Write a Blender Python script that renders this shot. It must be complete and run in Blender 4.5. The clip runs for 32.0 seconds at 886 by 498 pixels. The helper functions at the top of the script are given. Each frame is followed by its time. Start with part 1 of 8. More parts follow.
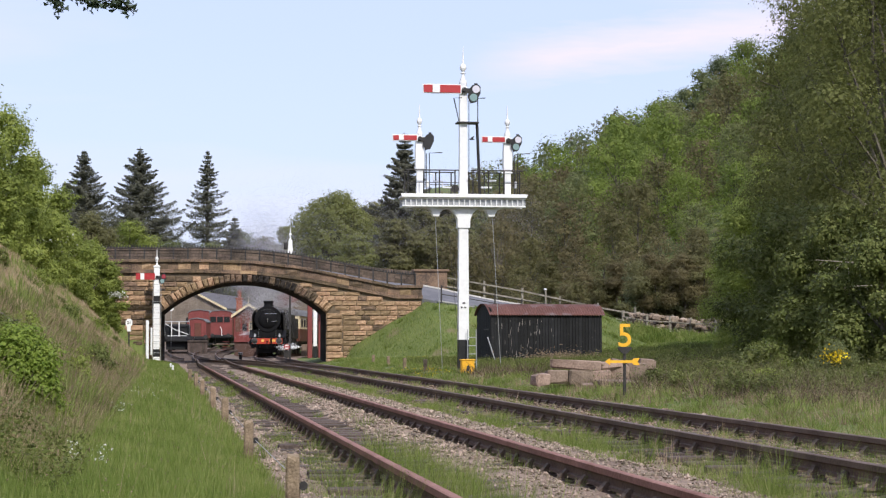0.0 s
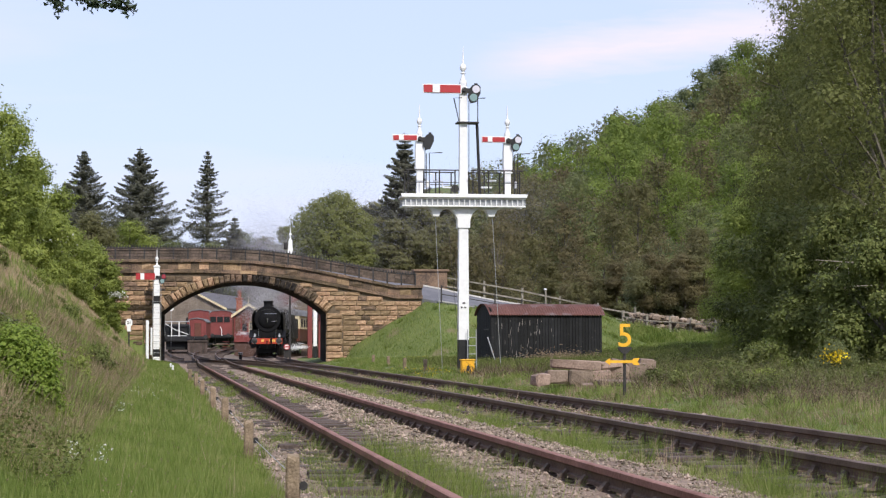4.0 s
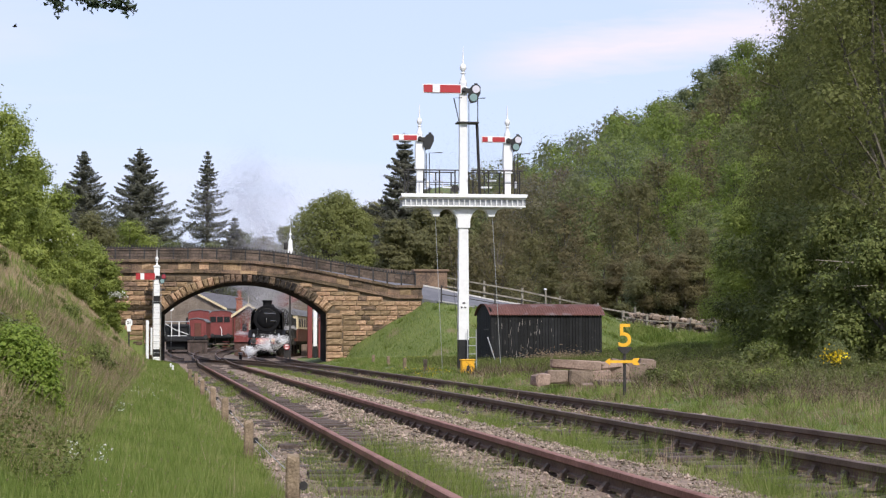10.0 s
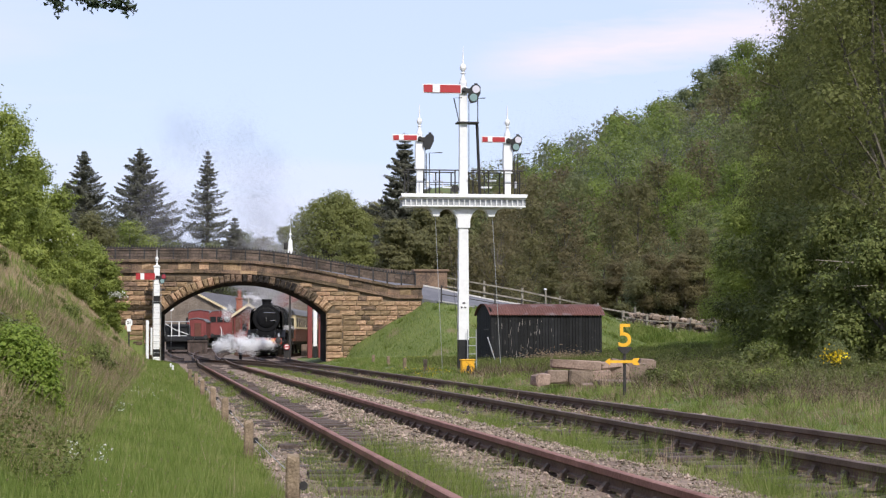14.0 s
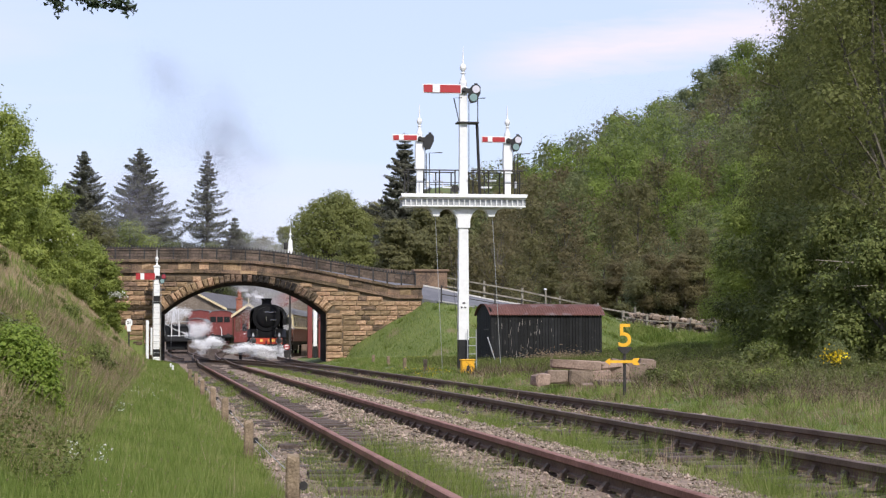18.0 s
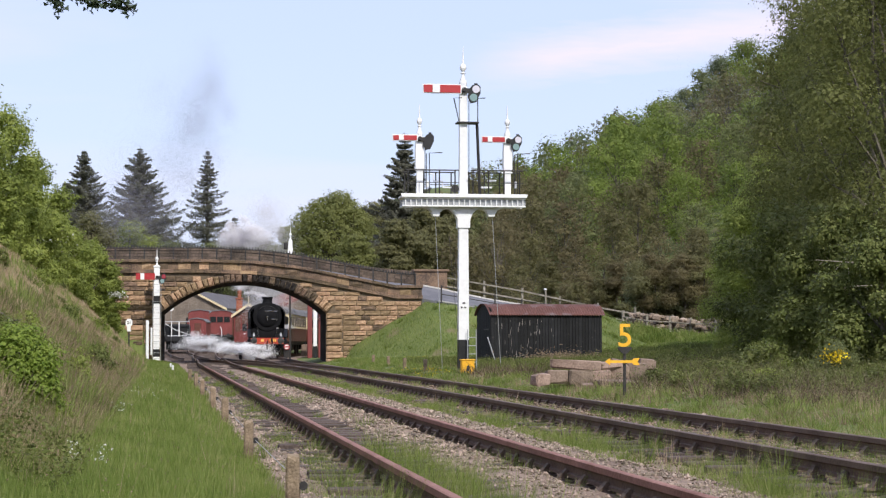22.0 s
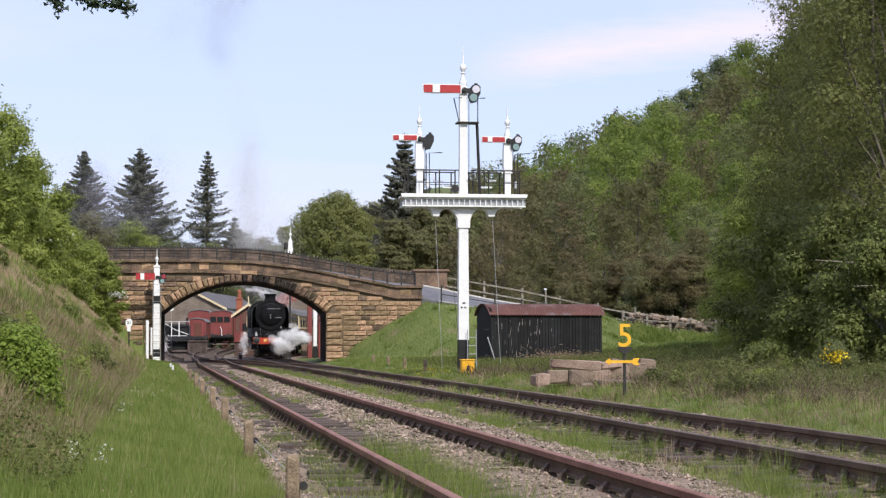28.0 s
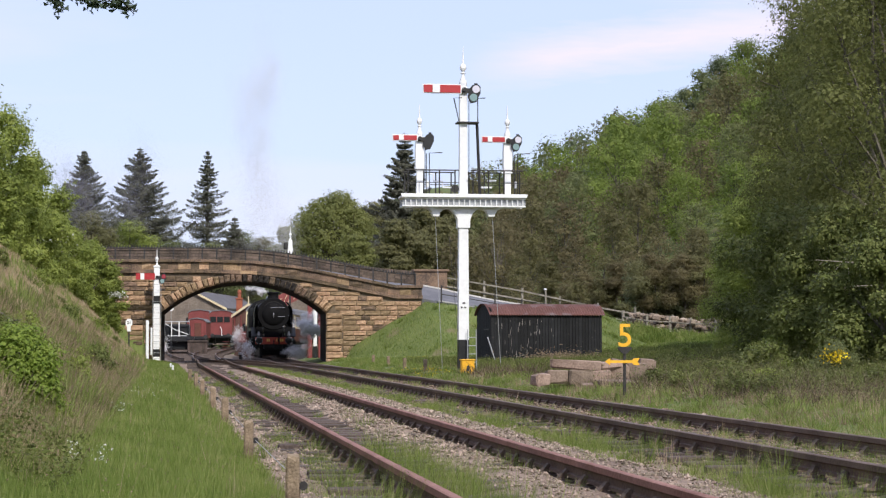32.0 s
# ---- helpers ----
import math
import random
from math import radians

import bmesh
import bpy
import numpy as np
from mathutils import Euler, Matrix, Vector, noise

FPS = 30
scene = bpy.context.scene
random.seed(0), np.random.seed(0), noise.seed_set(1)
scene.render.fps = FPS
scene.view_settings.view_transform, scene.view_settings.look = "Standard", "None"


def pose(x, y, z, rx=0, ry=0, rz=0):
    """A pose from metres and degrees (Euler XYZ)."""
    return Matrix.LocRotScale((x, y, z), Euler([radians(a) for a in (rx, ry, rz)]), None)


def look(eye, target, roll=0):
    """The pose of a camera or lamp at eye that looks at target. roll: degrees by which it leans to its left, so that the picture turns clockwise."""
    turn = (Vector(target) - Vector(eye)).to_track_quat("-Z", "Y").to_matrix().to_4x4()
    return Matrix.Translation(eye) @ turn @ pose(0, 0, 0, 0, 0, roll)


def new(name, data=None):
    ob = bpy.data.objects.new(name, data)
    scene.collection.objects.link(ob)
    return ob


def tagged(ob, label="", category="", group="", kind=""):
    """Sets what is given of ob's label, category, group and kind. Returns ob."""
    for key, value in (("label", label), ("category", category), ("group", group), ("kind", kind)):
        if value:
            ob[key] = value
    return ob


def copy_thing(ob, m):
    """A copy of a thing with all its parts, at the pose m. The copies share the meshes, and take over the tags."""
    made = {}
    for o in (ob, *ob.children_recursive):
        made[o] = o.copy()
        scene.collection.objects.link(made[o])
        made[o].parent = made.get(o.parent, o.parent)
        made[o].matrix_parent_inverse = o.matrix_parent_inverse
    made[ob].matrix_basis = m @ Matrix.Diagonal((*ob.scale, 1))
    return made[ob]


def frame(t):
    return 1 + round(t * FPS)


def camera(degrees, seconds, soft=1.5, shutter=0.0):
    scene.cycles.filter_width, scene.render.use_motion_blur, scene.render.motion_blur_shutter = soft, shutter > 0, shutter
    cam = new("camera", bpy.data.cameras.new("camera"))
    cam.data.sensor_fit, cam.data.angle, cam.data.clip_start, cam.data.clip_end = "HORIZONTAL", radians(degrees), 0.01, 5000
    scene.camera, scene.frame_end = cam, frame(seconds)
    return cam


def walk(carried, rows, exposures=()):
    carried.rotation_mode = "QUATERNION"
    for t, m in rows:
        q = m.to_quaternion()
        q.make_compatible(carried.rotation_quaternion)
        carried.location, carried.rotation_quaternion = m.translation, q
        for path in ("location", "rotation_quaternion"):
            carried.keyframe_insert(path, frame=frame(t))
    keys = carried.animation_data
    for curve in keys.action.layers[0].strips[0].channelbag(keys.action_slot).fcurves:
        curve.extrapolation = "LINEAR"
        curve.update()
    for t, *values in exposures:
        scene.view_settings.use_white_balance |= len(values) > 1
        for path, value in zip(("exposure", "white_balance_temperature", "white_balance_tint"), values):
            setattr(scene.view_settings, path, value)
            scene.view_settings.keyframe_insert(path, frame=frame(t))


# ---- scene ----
# ---- camera ----
# x runs across the line to the right, y along it away from the camera, z = 0 is the rail top
cam = camera(24.57, 32.0, soft=1.28)
EYE = pose(0, 0, 0.923, 92.64, 0, -7.92)
walk(cam, [(0.0, EYE), (32.0, EYE)], exposures=[(0.0, 0.45), (32.0, 0.45)])

# ---- light ----
SUN = Vector((0.22, -0.74, 0.76)).normalized()
world = bpy.data.worlds.new("sky")
scene.world = world
world.use_nodes = True
wn, wl = world.node_tree.nodes, world.node_tree.links
wn.clear()
sky = wn.new("ShaderNodeTexSky")
sky.sky_type, sky.sun_disc = "NISHITA", False
sky.sun_elevation, sky.sun_rotation = math.asin(SUN.z), math.atan2(SUN.x, SUN.y)
sky.air_density, sky.dust_density, sky.ozone_density = 1.0, 1.0, 2.0
w_co, w_map = wn.new("ShaderNodeTexCoord"), wn.new("ShaderNodeMapping")
w_map.inputs["Scale"].default_value = (2.2, 2.2, 15.0)
w_noise, w_ramp = wn.new("ShaderNodeTexNoise"), wn.new("ShaderNodeValToRGB")
w_noise.inputs["Scale"].default_value, w_noise.inputs["Detail"].default_value = 1.3, 5
w_ramp.color_ramp.elements[0].position, w_ramp.color_ramp.elements[1].position = 0.45, 0.72
w_mix, w_bg, w_out = wn.new("ShaderNodeMixRGB"), wn.new("ShaderNodeBackground"), wn.new("ShaderNodeOutputWorld")
w_mix.inputs[2].default_value = (5.7, 5.2, 6.3, 1)
w_thin = wn.new("ShaderNodeMath")
w_thin.operation = "MULTIPLY_ADD"
w_thin.inputs[1].default_value, w_thin.inputs[2].default_value = 0.42, 0.03
wl.new(w_co.outputs["Generated"], w_map.inputs[0])
wl.new(w_map.outputs[0], w_noise.inputs[0])
wl.new(w_noise.outputs[0], w_ramp.inputs[0])
wl.new(w_ramp.outputs[0], w_thin.inputs[0])
wl.new(w_thin.outputs[0], w_mix.inputs[0])
w_haze = wn.new("ShaderNodeMixRGB")
w_haze.inputs[0].default_value, w_haze.inputs[2].default_value = 0.74, (3.86, 4.36, 6.25, 1)
wl.new(sky.outputs[0], w_haze.inputs[1])
wl.new(w_haze.outputs[0], w_mix.inputs[1])
# one long thin streak of cloud over the hill, with frayed edges
w_u, w_v = wn.new("ShaderNodeVectorMath"), wn.new("ShaderNodeVectorMath")
w_u.operation = w_v.operation = "DOT_PRODUCT"
w_u.inputs[1].default_value, w_v.inputs[1].default_value = (0.9905, -0.1378, 0.0), (-0.13, 0.018, 1.0)
wl.new(w_co.outputs["Generated"], w_u.inputs[0])
wl.new(w_co.outputs["Generated"], w_v.inputs[0])
w_fray = wn.new("ShaderNodeTexNoise")
w_fray.inputs["Scale"].default_value, w_fray.inputs["Detail"].default_value = 22, 6
wl.new(w_map.outputs[0], w_fray.inputs[0])


def w_math(op, a, b, c=None):
    """A math node of the sky."""
    node = wn.new("ShaderNodeMath")
    node.operation = op
    for i, val in enumerate((a, b, c)):
        if isinstance(val, (int, float)):
            node.inputs[i].default_value = val
        elif val is not None:
            wl.new(val, node.inputs[i])
    return node.outputs[0]


w_off = w_math("ABSOLUTE", w_math("ADD", w_v.outputs["Value"], w_math("MULTIPLY_ADD", w_fray.outputs[0], 0.012, -0.1385)), 0)
w_band = w_math("SUBTRACT", 1.0, w_math("MULTIPLY", w_off, 66.0))
w_ends = w_math("MINIMUM", w_math("MULTIPLY_ADD", w_u.outputs["Value"], 22.0, -0.15), 1.0)
w_str = w_math("MULTIPLY", w_math("MAXIMUM", w_band, 0.0), w_math("MAXIMUM", w_ends, 0.0))
w_fin = wn.new("ShaderNodeMixRGB")
w_fin.inputs[2].default_value = (5.35, 5.0, 6.25, 1)
wl.new(w_math("MULTIPLY", w_str, 1.0), w_fin.inputs[0])
wl.new(w_mix.outputs[0], w_fin.inputs[1])
wl.new(w_fin.outputs[0], w_bg.inputs[0])
w_bg.inputs[1].default_value = 0.13
wl.new(w_bg.outputs[0], w_out.inputs[0])
sun = new("sun", bpy.data.lights.new("sun", "SUN"))
sun.data.energy, sun.data.angle, sun.data.color = 2.9, radians(1.5), (1.0, 0.95, 0.87)
sun.matrix_world = look(SUN * 50, (0, 0, 0))


# ---- mesh helpers ----
class Geo:
    """Collects vertices and faces of one mesh."""

    def __init__(self):
        self.v, self.f = [], []

    def add(self, vs, fs, m=None):
        n = len(self.v)
        self.v += [tuple(m @ Vector(p)) for p in vs] if m else [tuple(p) for p in vs]
        self.f += [tuple(n + i for i in q) for q in fs]
        return self

    def box(self, c, s, ch=0.0, m=None):
        hx, hy, hz = s[0] / 2, s[1] / 2, s[2] / 2
        if ch <= 0:
            vs = [(c[0] + a * hx, c[1] + b * hy, c[2] + d * hz) for a in (-1, 1) for b in (-1, 1) for d in (-1, 1)]
            fs = [(0, 1, 3, 2), (4, 6, 7, 5), (0, 4, 5, 1), (2, 3, 7, 6), (0, 2, 6, 4), (1, 5, 7, 3)]
            return self.add(vs, fs, m)
        vs, fs, idx = [], [], {}
        for a in (-1, 1):
            for b in (-1, 1):
                for d in (-1, 1):
                    for k in range(3):
                        h = [hx - ch, hy - ch, hz - ch]
                        h[k] += ch
                        idx[(a, b, d, k)] = len(vs)
                        vs.append((c[0] + a * h[0], c[1] + b * h[1], c[2] + d * h[2]))
        for s_ in (-1, 1):
            fs.append([idx[(s_, b, d, 0)] for b, d in ((-1, -1), (1, -1), (1, 1), (-1, 1))][::s_])
            fs.append([idx[(a, s_, d, 1)] for a, d in ((-1, -1), (-1, 1), (1, 1), (1, -1))][::s_])
            fs.append([idx[(a, b, s_, 2)] for a, b in ((-1, -1), (1, -1), (1, 1), (-1, 1))][::s_])
        for p in (-1, 1):
            for q in (-1, 1):
                fs.append([idx[(p, q, -1, 0)], idx[(p, q, 1, 0)], idx[(p, q, 1, 1)], idx[(p, q, -1, 1)]][:: p * q])
                fs.append([idx[(p, -1, q, 2)], idx[(p, 1, q, 2)], idx[(p, 1, q, 0)], idx[(p, -1, q, 0)]][:: p * q])
                fs.append([idx[(-1, p, q, 1)], idx[(1, p, q, 1)], idx[(1, p, q, 2)], idx[(-1, p, q, 2)]][:: p * q])
                for r in (-1, 1):
                    fs.append([idx[(p, q, r, 0)], idx[(p, q, r, 1)], idx[(p, q, r, 2)]][:: p * q * r])
        return self.add(vs, fs, m)

    def rings(self, rings, close=True):
        """Skin between rings of equal length, with caps."""
        n, k = len(rings[0]), len(self.v)
        for r in rings:
            self.v += [tuple(p) for p in r]
        for i in range(len(rings) - 1):
            for j in range(n):
                a, b = k + i * n + j, k + i * n + (j + 1) % n
                self.f.append((a, b, b + n, a + n))
        if close:
            self.f.append(tuple(range(k + n - 1, k - 1, -1)))
            e = k + (len(rings) - 1) * n
            self.f.append(tuple(range(e, e + n)))
        return self

    def tube(self, pts, rads, n=8):
        pts = [Vector(p) for p in pts]
        if not hasattr(rads, "__len__"):
            rads = [rads] * len(pts)
        out = []
        for i, p in enumerate(pts):
            d = (pts[min(i + 1, len(pts) - 1)] - pts[max(i - 1, 0)]).normalized()
            u = d.orthogonal().normalized() if abs(d.z) > 0.99 else d.cross(Vector((0, 0, 1))).normalized()
            w = u.cross(d)
            out.append([p + (u * math.cos(6.28319 * j / n) + w * math.sin(6.28319 * j / n)) * rads[i] for j in range(n)])
        return self.rings(out)

    def lathe(self, prof, n=16, o=(0, 0, 0), axis="z"):
        """prof: (radius, height) pairs round the axis through o."""
        out = []
        for r, h in prof:
            ring = []
            for j in range(n):
                a = 6.28319 * j / n
                p = (r * math.cos(a), r * math.sin(a), h)
                if axis == "y":
                    p = (p[0], h, -p[1])
                if axis == "x":
                    p = (h, p[0], p[1])
                ring.append((p[0] + o[0], p[1] + o[1], p[2] + o[2]))
            out.append(ring)
        return self.rings(out)

    def prism(self, poly, axis, lo, hi):
        """poly: 2D outline (counter-clockwise); axis 'x' takes (y, z), 'y' takes (x, z), 'z' takes (x, y)."""
        put = {"x": lambda p, k: (k, p[0], p[1]), "y": lambda p, k: (p[0], k, p[1]), "z": lambda p, k: (p[0], p[1], k)}[axis]
        return self.rings([[put(p, lo) for p in poly], [put(p, hi) for p in poly]])

    def mesh(self, name, mats, smooth=False, slots=None):
        me = bpy.data.meshes.new(name)
        me.from_pydata(self.v, [], self.f)
        for m in mats if isinstance(mats, (list, tuple)) else [mats]:
            me.materials.append(m)
        if slots is not None:
            me.polygons.foreach_set("material_index", slots)
        if smooth:
            me.polygons.foreach_set("use_smooth", [True] * len(me.polygons))
            me.set_sharp_from_angle(angle=radians(38))
        me.update()
        return me


def quads_mesh(name, verts, mats, per=4, slots=None):
    """A mesh of many loose faces of `per` corners from an array (n, per, 3)."""
    n = len(verts)
    me = bpy.data.meshes.new(name)
    me.vertices.add(n * per), me.loops.add(n * per), me.polygons.add(n)
    me.vertices.foreach_set("co", np.asarray(verts, dtype=np.float32).ravel())
    me.loops.foreach_set("vertex_index", np.arange(n * per, dtype=np.int32))
    me.polygons.foreach_set("loop_start", np.arange(0, n * per, per, dtype=np.int32))
    for m in mats if isinstance(mats, (list, tuple)) else [mats]:
        me.materials.append(m)
    if slots is not None:
        me.polygons.foreach_set("material_index", np.asarray(slots, dtype=np.int32))
    me.update(calc_edges=True)
    return me


def thing(name, label, category, group="", loc=(0, 0, 0), rz=0.0, kind=""):
    ob = new(name)
    ob.matrix_world = pose(*loc, 0, 0, rz)
    ob.empty_display_size = 0.2
    return tagged(ob, label, category, group, kind)


def part(name, geo, material, parent, label="", smooth=False, m=None):
    """One mesh object under a thing or a part; geo is a Geo or a ready mesh."""
    me = geo.mesh(name, material, smooth) if isinstance(geo, Geo) else geo
    ob = new(name, me)
    ob.parent = parent
    if m is not None:
        ob.matrix_basis = m
    return tagged(ob, label)


def solid(name, geo, material, label="", category="", group="", kind="", smooth=False, m=None):
    me = geo.mesh(name, material, smooth) if isinstance(geo, Geo) else geo
    ob = new(name, me)
    if m is not None:
        ob.matrix_basis = m
    return tagged(ob, label, category, group, kind)


# ---- materials ----
def surf(name, dark, light, rough=0.8, big=1.2, fine=18.0, bump=0.3, metal=0.0, vary=0.0, where="Object", spot=None, island=0.0, dist=0.02, spec=0.4):
    """A surface with colour at two scales of noise, relief, and a value that varies from object to object."""
    m = bpy.data.materials.new(name)
    m.use_nodes = True
    n, l = m.node_tree.nodes, m.node_tree.links
    b = n["Principled BSDF"]
    b.inputs["Roughness"].default_value, b.inputs["Metallic"].default_value = rough, metal
    b.inputs["Specular IOR Level"].default_value = spec
    co = n.new("ShaderNodeTexCoord")
    src = co.outputs["Object"]
    if where == "World":
        src = n.new("ShaderNodeNewGeometry").outputs["Position"]
    a, c = n.new("ShaderNodeTexNoise"), n.new("ShaderNodeTexNoise")
    a.inputs["Scale"].default_value, a.inputs["Detail"].default_value = big, 4
    c.inputs["Scale"].default_value, c.inputs["Detail"].default_value = fine, 5
    l.new(src, a.inputs[0]), l.new(src, c.inputs[0])
    s = n.new("ShaderNodeMath")
    s.operation = "ADD"
    l.new(a.outputs[0], s.inputs[0]), l.new(c.outputs[0], s.inputs[1])
    r = n.new("ShaderNodeMapRange")
    r.inputs[1].default_value, r.inputs[2].default_value = 0.72, 1.28
    l.new(s.outputs[0], r.inputs[0])
    mix = n.new("ShaderNodeMixRGB")
    mix.inputs[1].default_value, mix.inputs[2].default_value = (*dark, 1), (*light, 1)
    l.new(r.outputs[0], mix.inputs[0])
    out = mix.outputs[0]
    if spot:
        w = n.new("ShaderNodeTexNoise")
        w.inputs["Scale"].default_value, w.inputs["Detail"].default_value = spot[1], 6
        l.new(src, w.inputs[0])
        wr = n.new("ShaderNodeMapRange")
        wr.inputs[1].default_value, wr.inputs[2].default_value = spot[2], spot[2] + 0.1
        l.new(w.outputs[0], wr.inputs[0])
        m2 = n.new("ShaderNodeMixRGB")
        m2.inputs[2].default_value = (*spot[0], 1)
        l.new(wr.outputs[0], m2.inputs[0]), l.new(out, m2.inputs[1])
        out = m2.outputs[0]
    if vary or island:
        h = n.new("ShaderNodeHueSaturation")
        rnd = n.new("ShaderNodeNewGeometry").outputs["Random Per Island"] if island else n.new("ShaderNodeObjectInfo").outputs["Random"]
        vr = n.new("ShaderNodeMapRange")
        k = island or vary
        vr.inputs[3].default_value, vr.inputs[4].default_value = 1 - k, 1 + k
        l.new(rnd, vr.inputs[0]), l.new(vr.outputs[0], h.inputs["Value"]), l.new(out, h.inputs["Color"])
        hr = n.new("ShaderNodeMapRange")
        hr.inputs[3].default_value, hr.inputs[4].default_value = 0.5 + 0.03 * k, 0.5 - 0.03 * k
        l.new(rnd, hr.inputs[0]), l.new(hr.outputs[0], h.inputs["Hue"])
        out = h.outputs[0]
    l.new(out, b.inputs["Base Color"])
    if bump:
        bp = n.new("ShaderNodeBump")
        bp.inputs["Strength"].default_value, bp.inputs["Distance"].default_value = bump, dist
        l.new(s.outputs[0], bp.inputs["Height"]), l.new(bp.outputs[0], b.inputs["Normal"])
    return m


def leaf(name, cols, through_light=0.35, rough=0.6, patch=0.0):
    """Leaves or blades: colour differs from leaf to leaf and from clump to clump, some light goes through."""
    m = bpy.data.materials.new(name)
    m.use_nodes = True
    n, l = m.node_tree.nodes, m.node_tree.links
    b, o = n["Principled BSDF"], n["Material Output"]
    b.inputs["Roughness"].default_value = rough
    b.inputs["Specular IOR Level"].default_value = 0.25
    g = n.new("ShaderNodeNewGeometry")
    fac = g.outputs["Random Per Island"]
    ns = n.new("ShaderNodeTexNoise")
    ns.inputs["Scale"].default_value, ns.inputs["Detail"].default_value = patch or 0.35, 3
    l.new(g.outputs["Position"], ns.inputs[0])
    ad = n.new("ShaderNodeMath")
    ad.operation = "MULTIPLY_ADD"
    ad.inputs[1].default_value = 0.55
    st = n.new("ShaderNodeMapRange")
    st.inputs[1].default_value, st.inputs[2].default_value, st.inputs[4].default_value = 0.3, 0.7, 0.5
    l.new(ns.outputs[0], st.inputs[0]), l.new(fac, ad.inputs[0]), l.new(st.outputs[0], ad.inputs[2])
    r = n.new("ShaderNodeValToRGB")
    e = r.color_ramp.elements
    e[0].color, e[1].color = (*cols[0], 1), (*cols[-1], 1)
    for i, c in enumerate(cols[1:-1]):
        e.new((i + 1) / (len(cols) - 1)).color = (*c, 1)
    l.new(ad.outputs[0], r.inputs[0]), l.new(r.outputs[0], b.inputs["Base Color"])
    if through_light:
        t, mx = n.new("ShaderNodeBsdfTranslucent"), n.new("ShaderNodeMixShader")
        l.new(r.outputs[0], t.inputs[0])
        mx.inputs[0].default_value = through_light
        l.new(b.outputs[0], mx.inputs[1]), l.new(t.outputs[0], mx.inputs[2]), l.new(mx.outputs[0], o.inputs[0])
    return m


def glassy(name, col, rough=0.08):
    m = bpy.data.materials.new(name)
    m.use_nodes = True
    b = m.node_tree.nodes["Principled BSDF"]
    b.inputs["Base Color"].default_value, b.inputs["Roughness"].default_value = (*col, 1), rough
    b.inputs["Coat Weight"].default_value = 0.4
    return m


M_RAIL = surf("rusty_rail_steel", (0.17, 0.075, 0.055), (0.33, 0.175, 0.14), 0.75, 2.0, 40, 0.15, 0.1, where="World")
M_RAIL2 = surf("worn_rail_steel", (0.080, 0.050, 0.036), (0.165, 0.115, 0.088), 0.65, 2.0, 40, 0.15, 0.2, where="World")
# rust darkened by the shade under the rail head, put into the colour
M_WEB_SHADE = surf("rust_and_shade_rail_web", (0.072, 0.043, 0.032), (0.150, 0.096, 0.072), 0.85, 2.0, 30, 0.2, where="World")
M_CHAIR = surf("rusty_iron", (0.050, 0.036, 0.027), (0.125, 0.088, 0.066), 0.9, 4, 40, 0.3, vary=0.2)
M_SLEEPER = surf("weathered_sleeper_timber", (0.036, 0.026, 0.022), (0.120, 0.090, 0.076), 0.9, 3, 45, 0.5, vary=0.25)
M_BALLAST = surf("ballast_bed", (0.130, 0.090, 0.068), (0.345, 0.255, 0.196), 0.95, 1.1, 34, 1.0, where="World", spot=((0.10, 0.10, 0.045), 1.3, 0.62))
M_STONES = surf("ballast_stones", (0.145, 0.108, 0.082), (0.370, 0.298, 0.234), 0.9, 6, 60, 0.3, where="World", island=0.5)
M_MASON = surf("sandstone_block", (0.20, 0.128, 0.077), (0.46, 0.312, 0.184), 0.9, 1.6, 14, 0.7, vary=0.34, spot=((0.10, 0.072, 0.05), 2.3, 0.60))
M_MASON_DARK = surf("sooty_sandstone", (0.06, 0.045, 0.036), (0.23, 0.155, 0.098), 0.9, 1.6, 14, 0.7, vary=0.35)
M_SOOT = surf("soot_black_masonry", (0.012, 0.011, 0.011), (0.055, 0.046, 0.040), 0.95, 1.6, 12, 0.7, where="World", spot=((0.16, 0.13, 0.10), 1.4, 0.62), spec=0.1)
M_PARAPET = surf("parapet_masonry", (0.050, 0.038, 0.031), (0.150, 0.112, 0.083), 0.9, 1.4, 9, 0.7, where="World", island=0.28)
M_MORTAR = surf("old_mortar", (0.09, 0.068, 0.048), (0.20, 0.15, 0.10), 0.95, 0.8, 10, 0.4, where="World")
M_ROAD = surf("road_asphalt", (0.12, 0.12, 0.135), (0.20, 0.20, 0.22), 0.95, 0.7, 30, 0.2, where="World", spec=0.05)
M_WHITE = surf("white_paint", (0.74, 0.74, 0.74), (0.86, 0.86, 0.86), 0.5, 1.5, 9, 0.04, vary=0.04, spot=((0.48, 0.42, 0.36), 5.0, 0.72))
M_BLACK = surf("black_paint", (0.008, 0.008, 0.009), (0.025, 0.025, 0.026), 0.5, 2, 20, 0.1)
M_IRON = surf("dark_ironwork", (0.015, 0.014, 0.014), (0.05, 0.045, 0.043), 0.6, 3, 30, 0.15)
M_RED = surf("red_signal_enamel", (0.36, 0.028, 0.032), (0.45, 0.045, 0.048), 0.4, 2, 20, 0.05)
M_YELLOW = surf("yellow_paint", (0.75, 0.38, 0.02), (0.88, 0.48, 0.04), 0.45, 3, 20, 0.05)
M_GREY = surf("galvanised_steel", (0.30, 0.31, 0.32), (0.48, 0.49, 0.50), 0.5, 3, 30, 0.1, 0.4)
M_TARRED = surf("tarred_planks", (0.006, 0.0065, 0.0075), (0.016, 0.0165, 0.0185), 0.8, 2.5, 30, 0.4, vary=0.45, spot=((0.10, 0.09, 0.08), 7.0, 0.66))
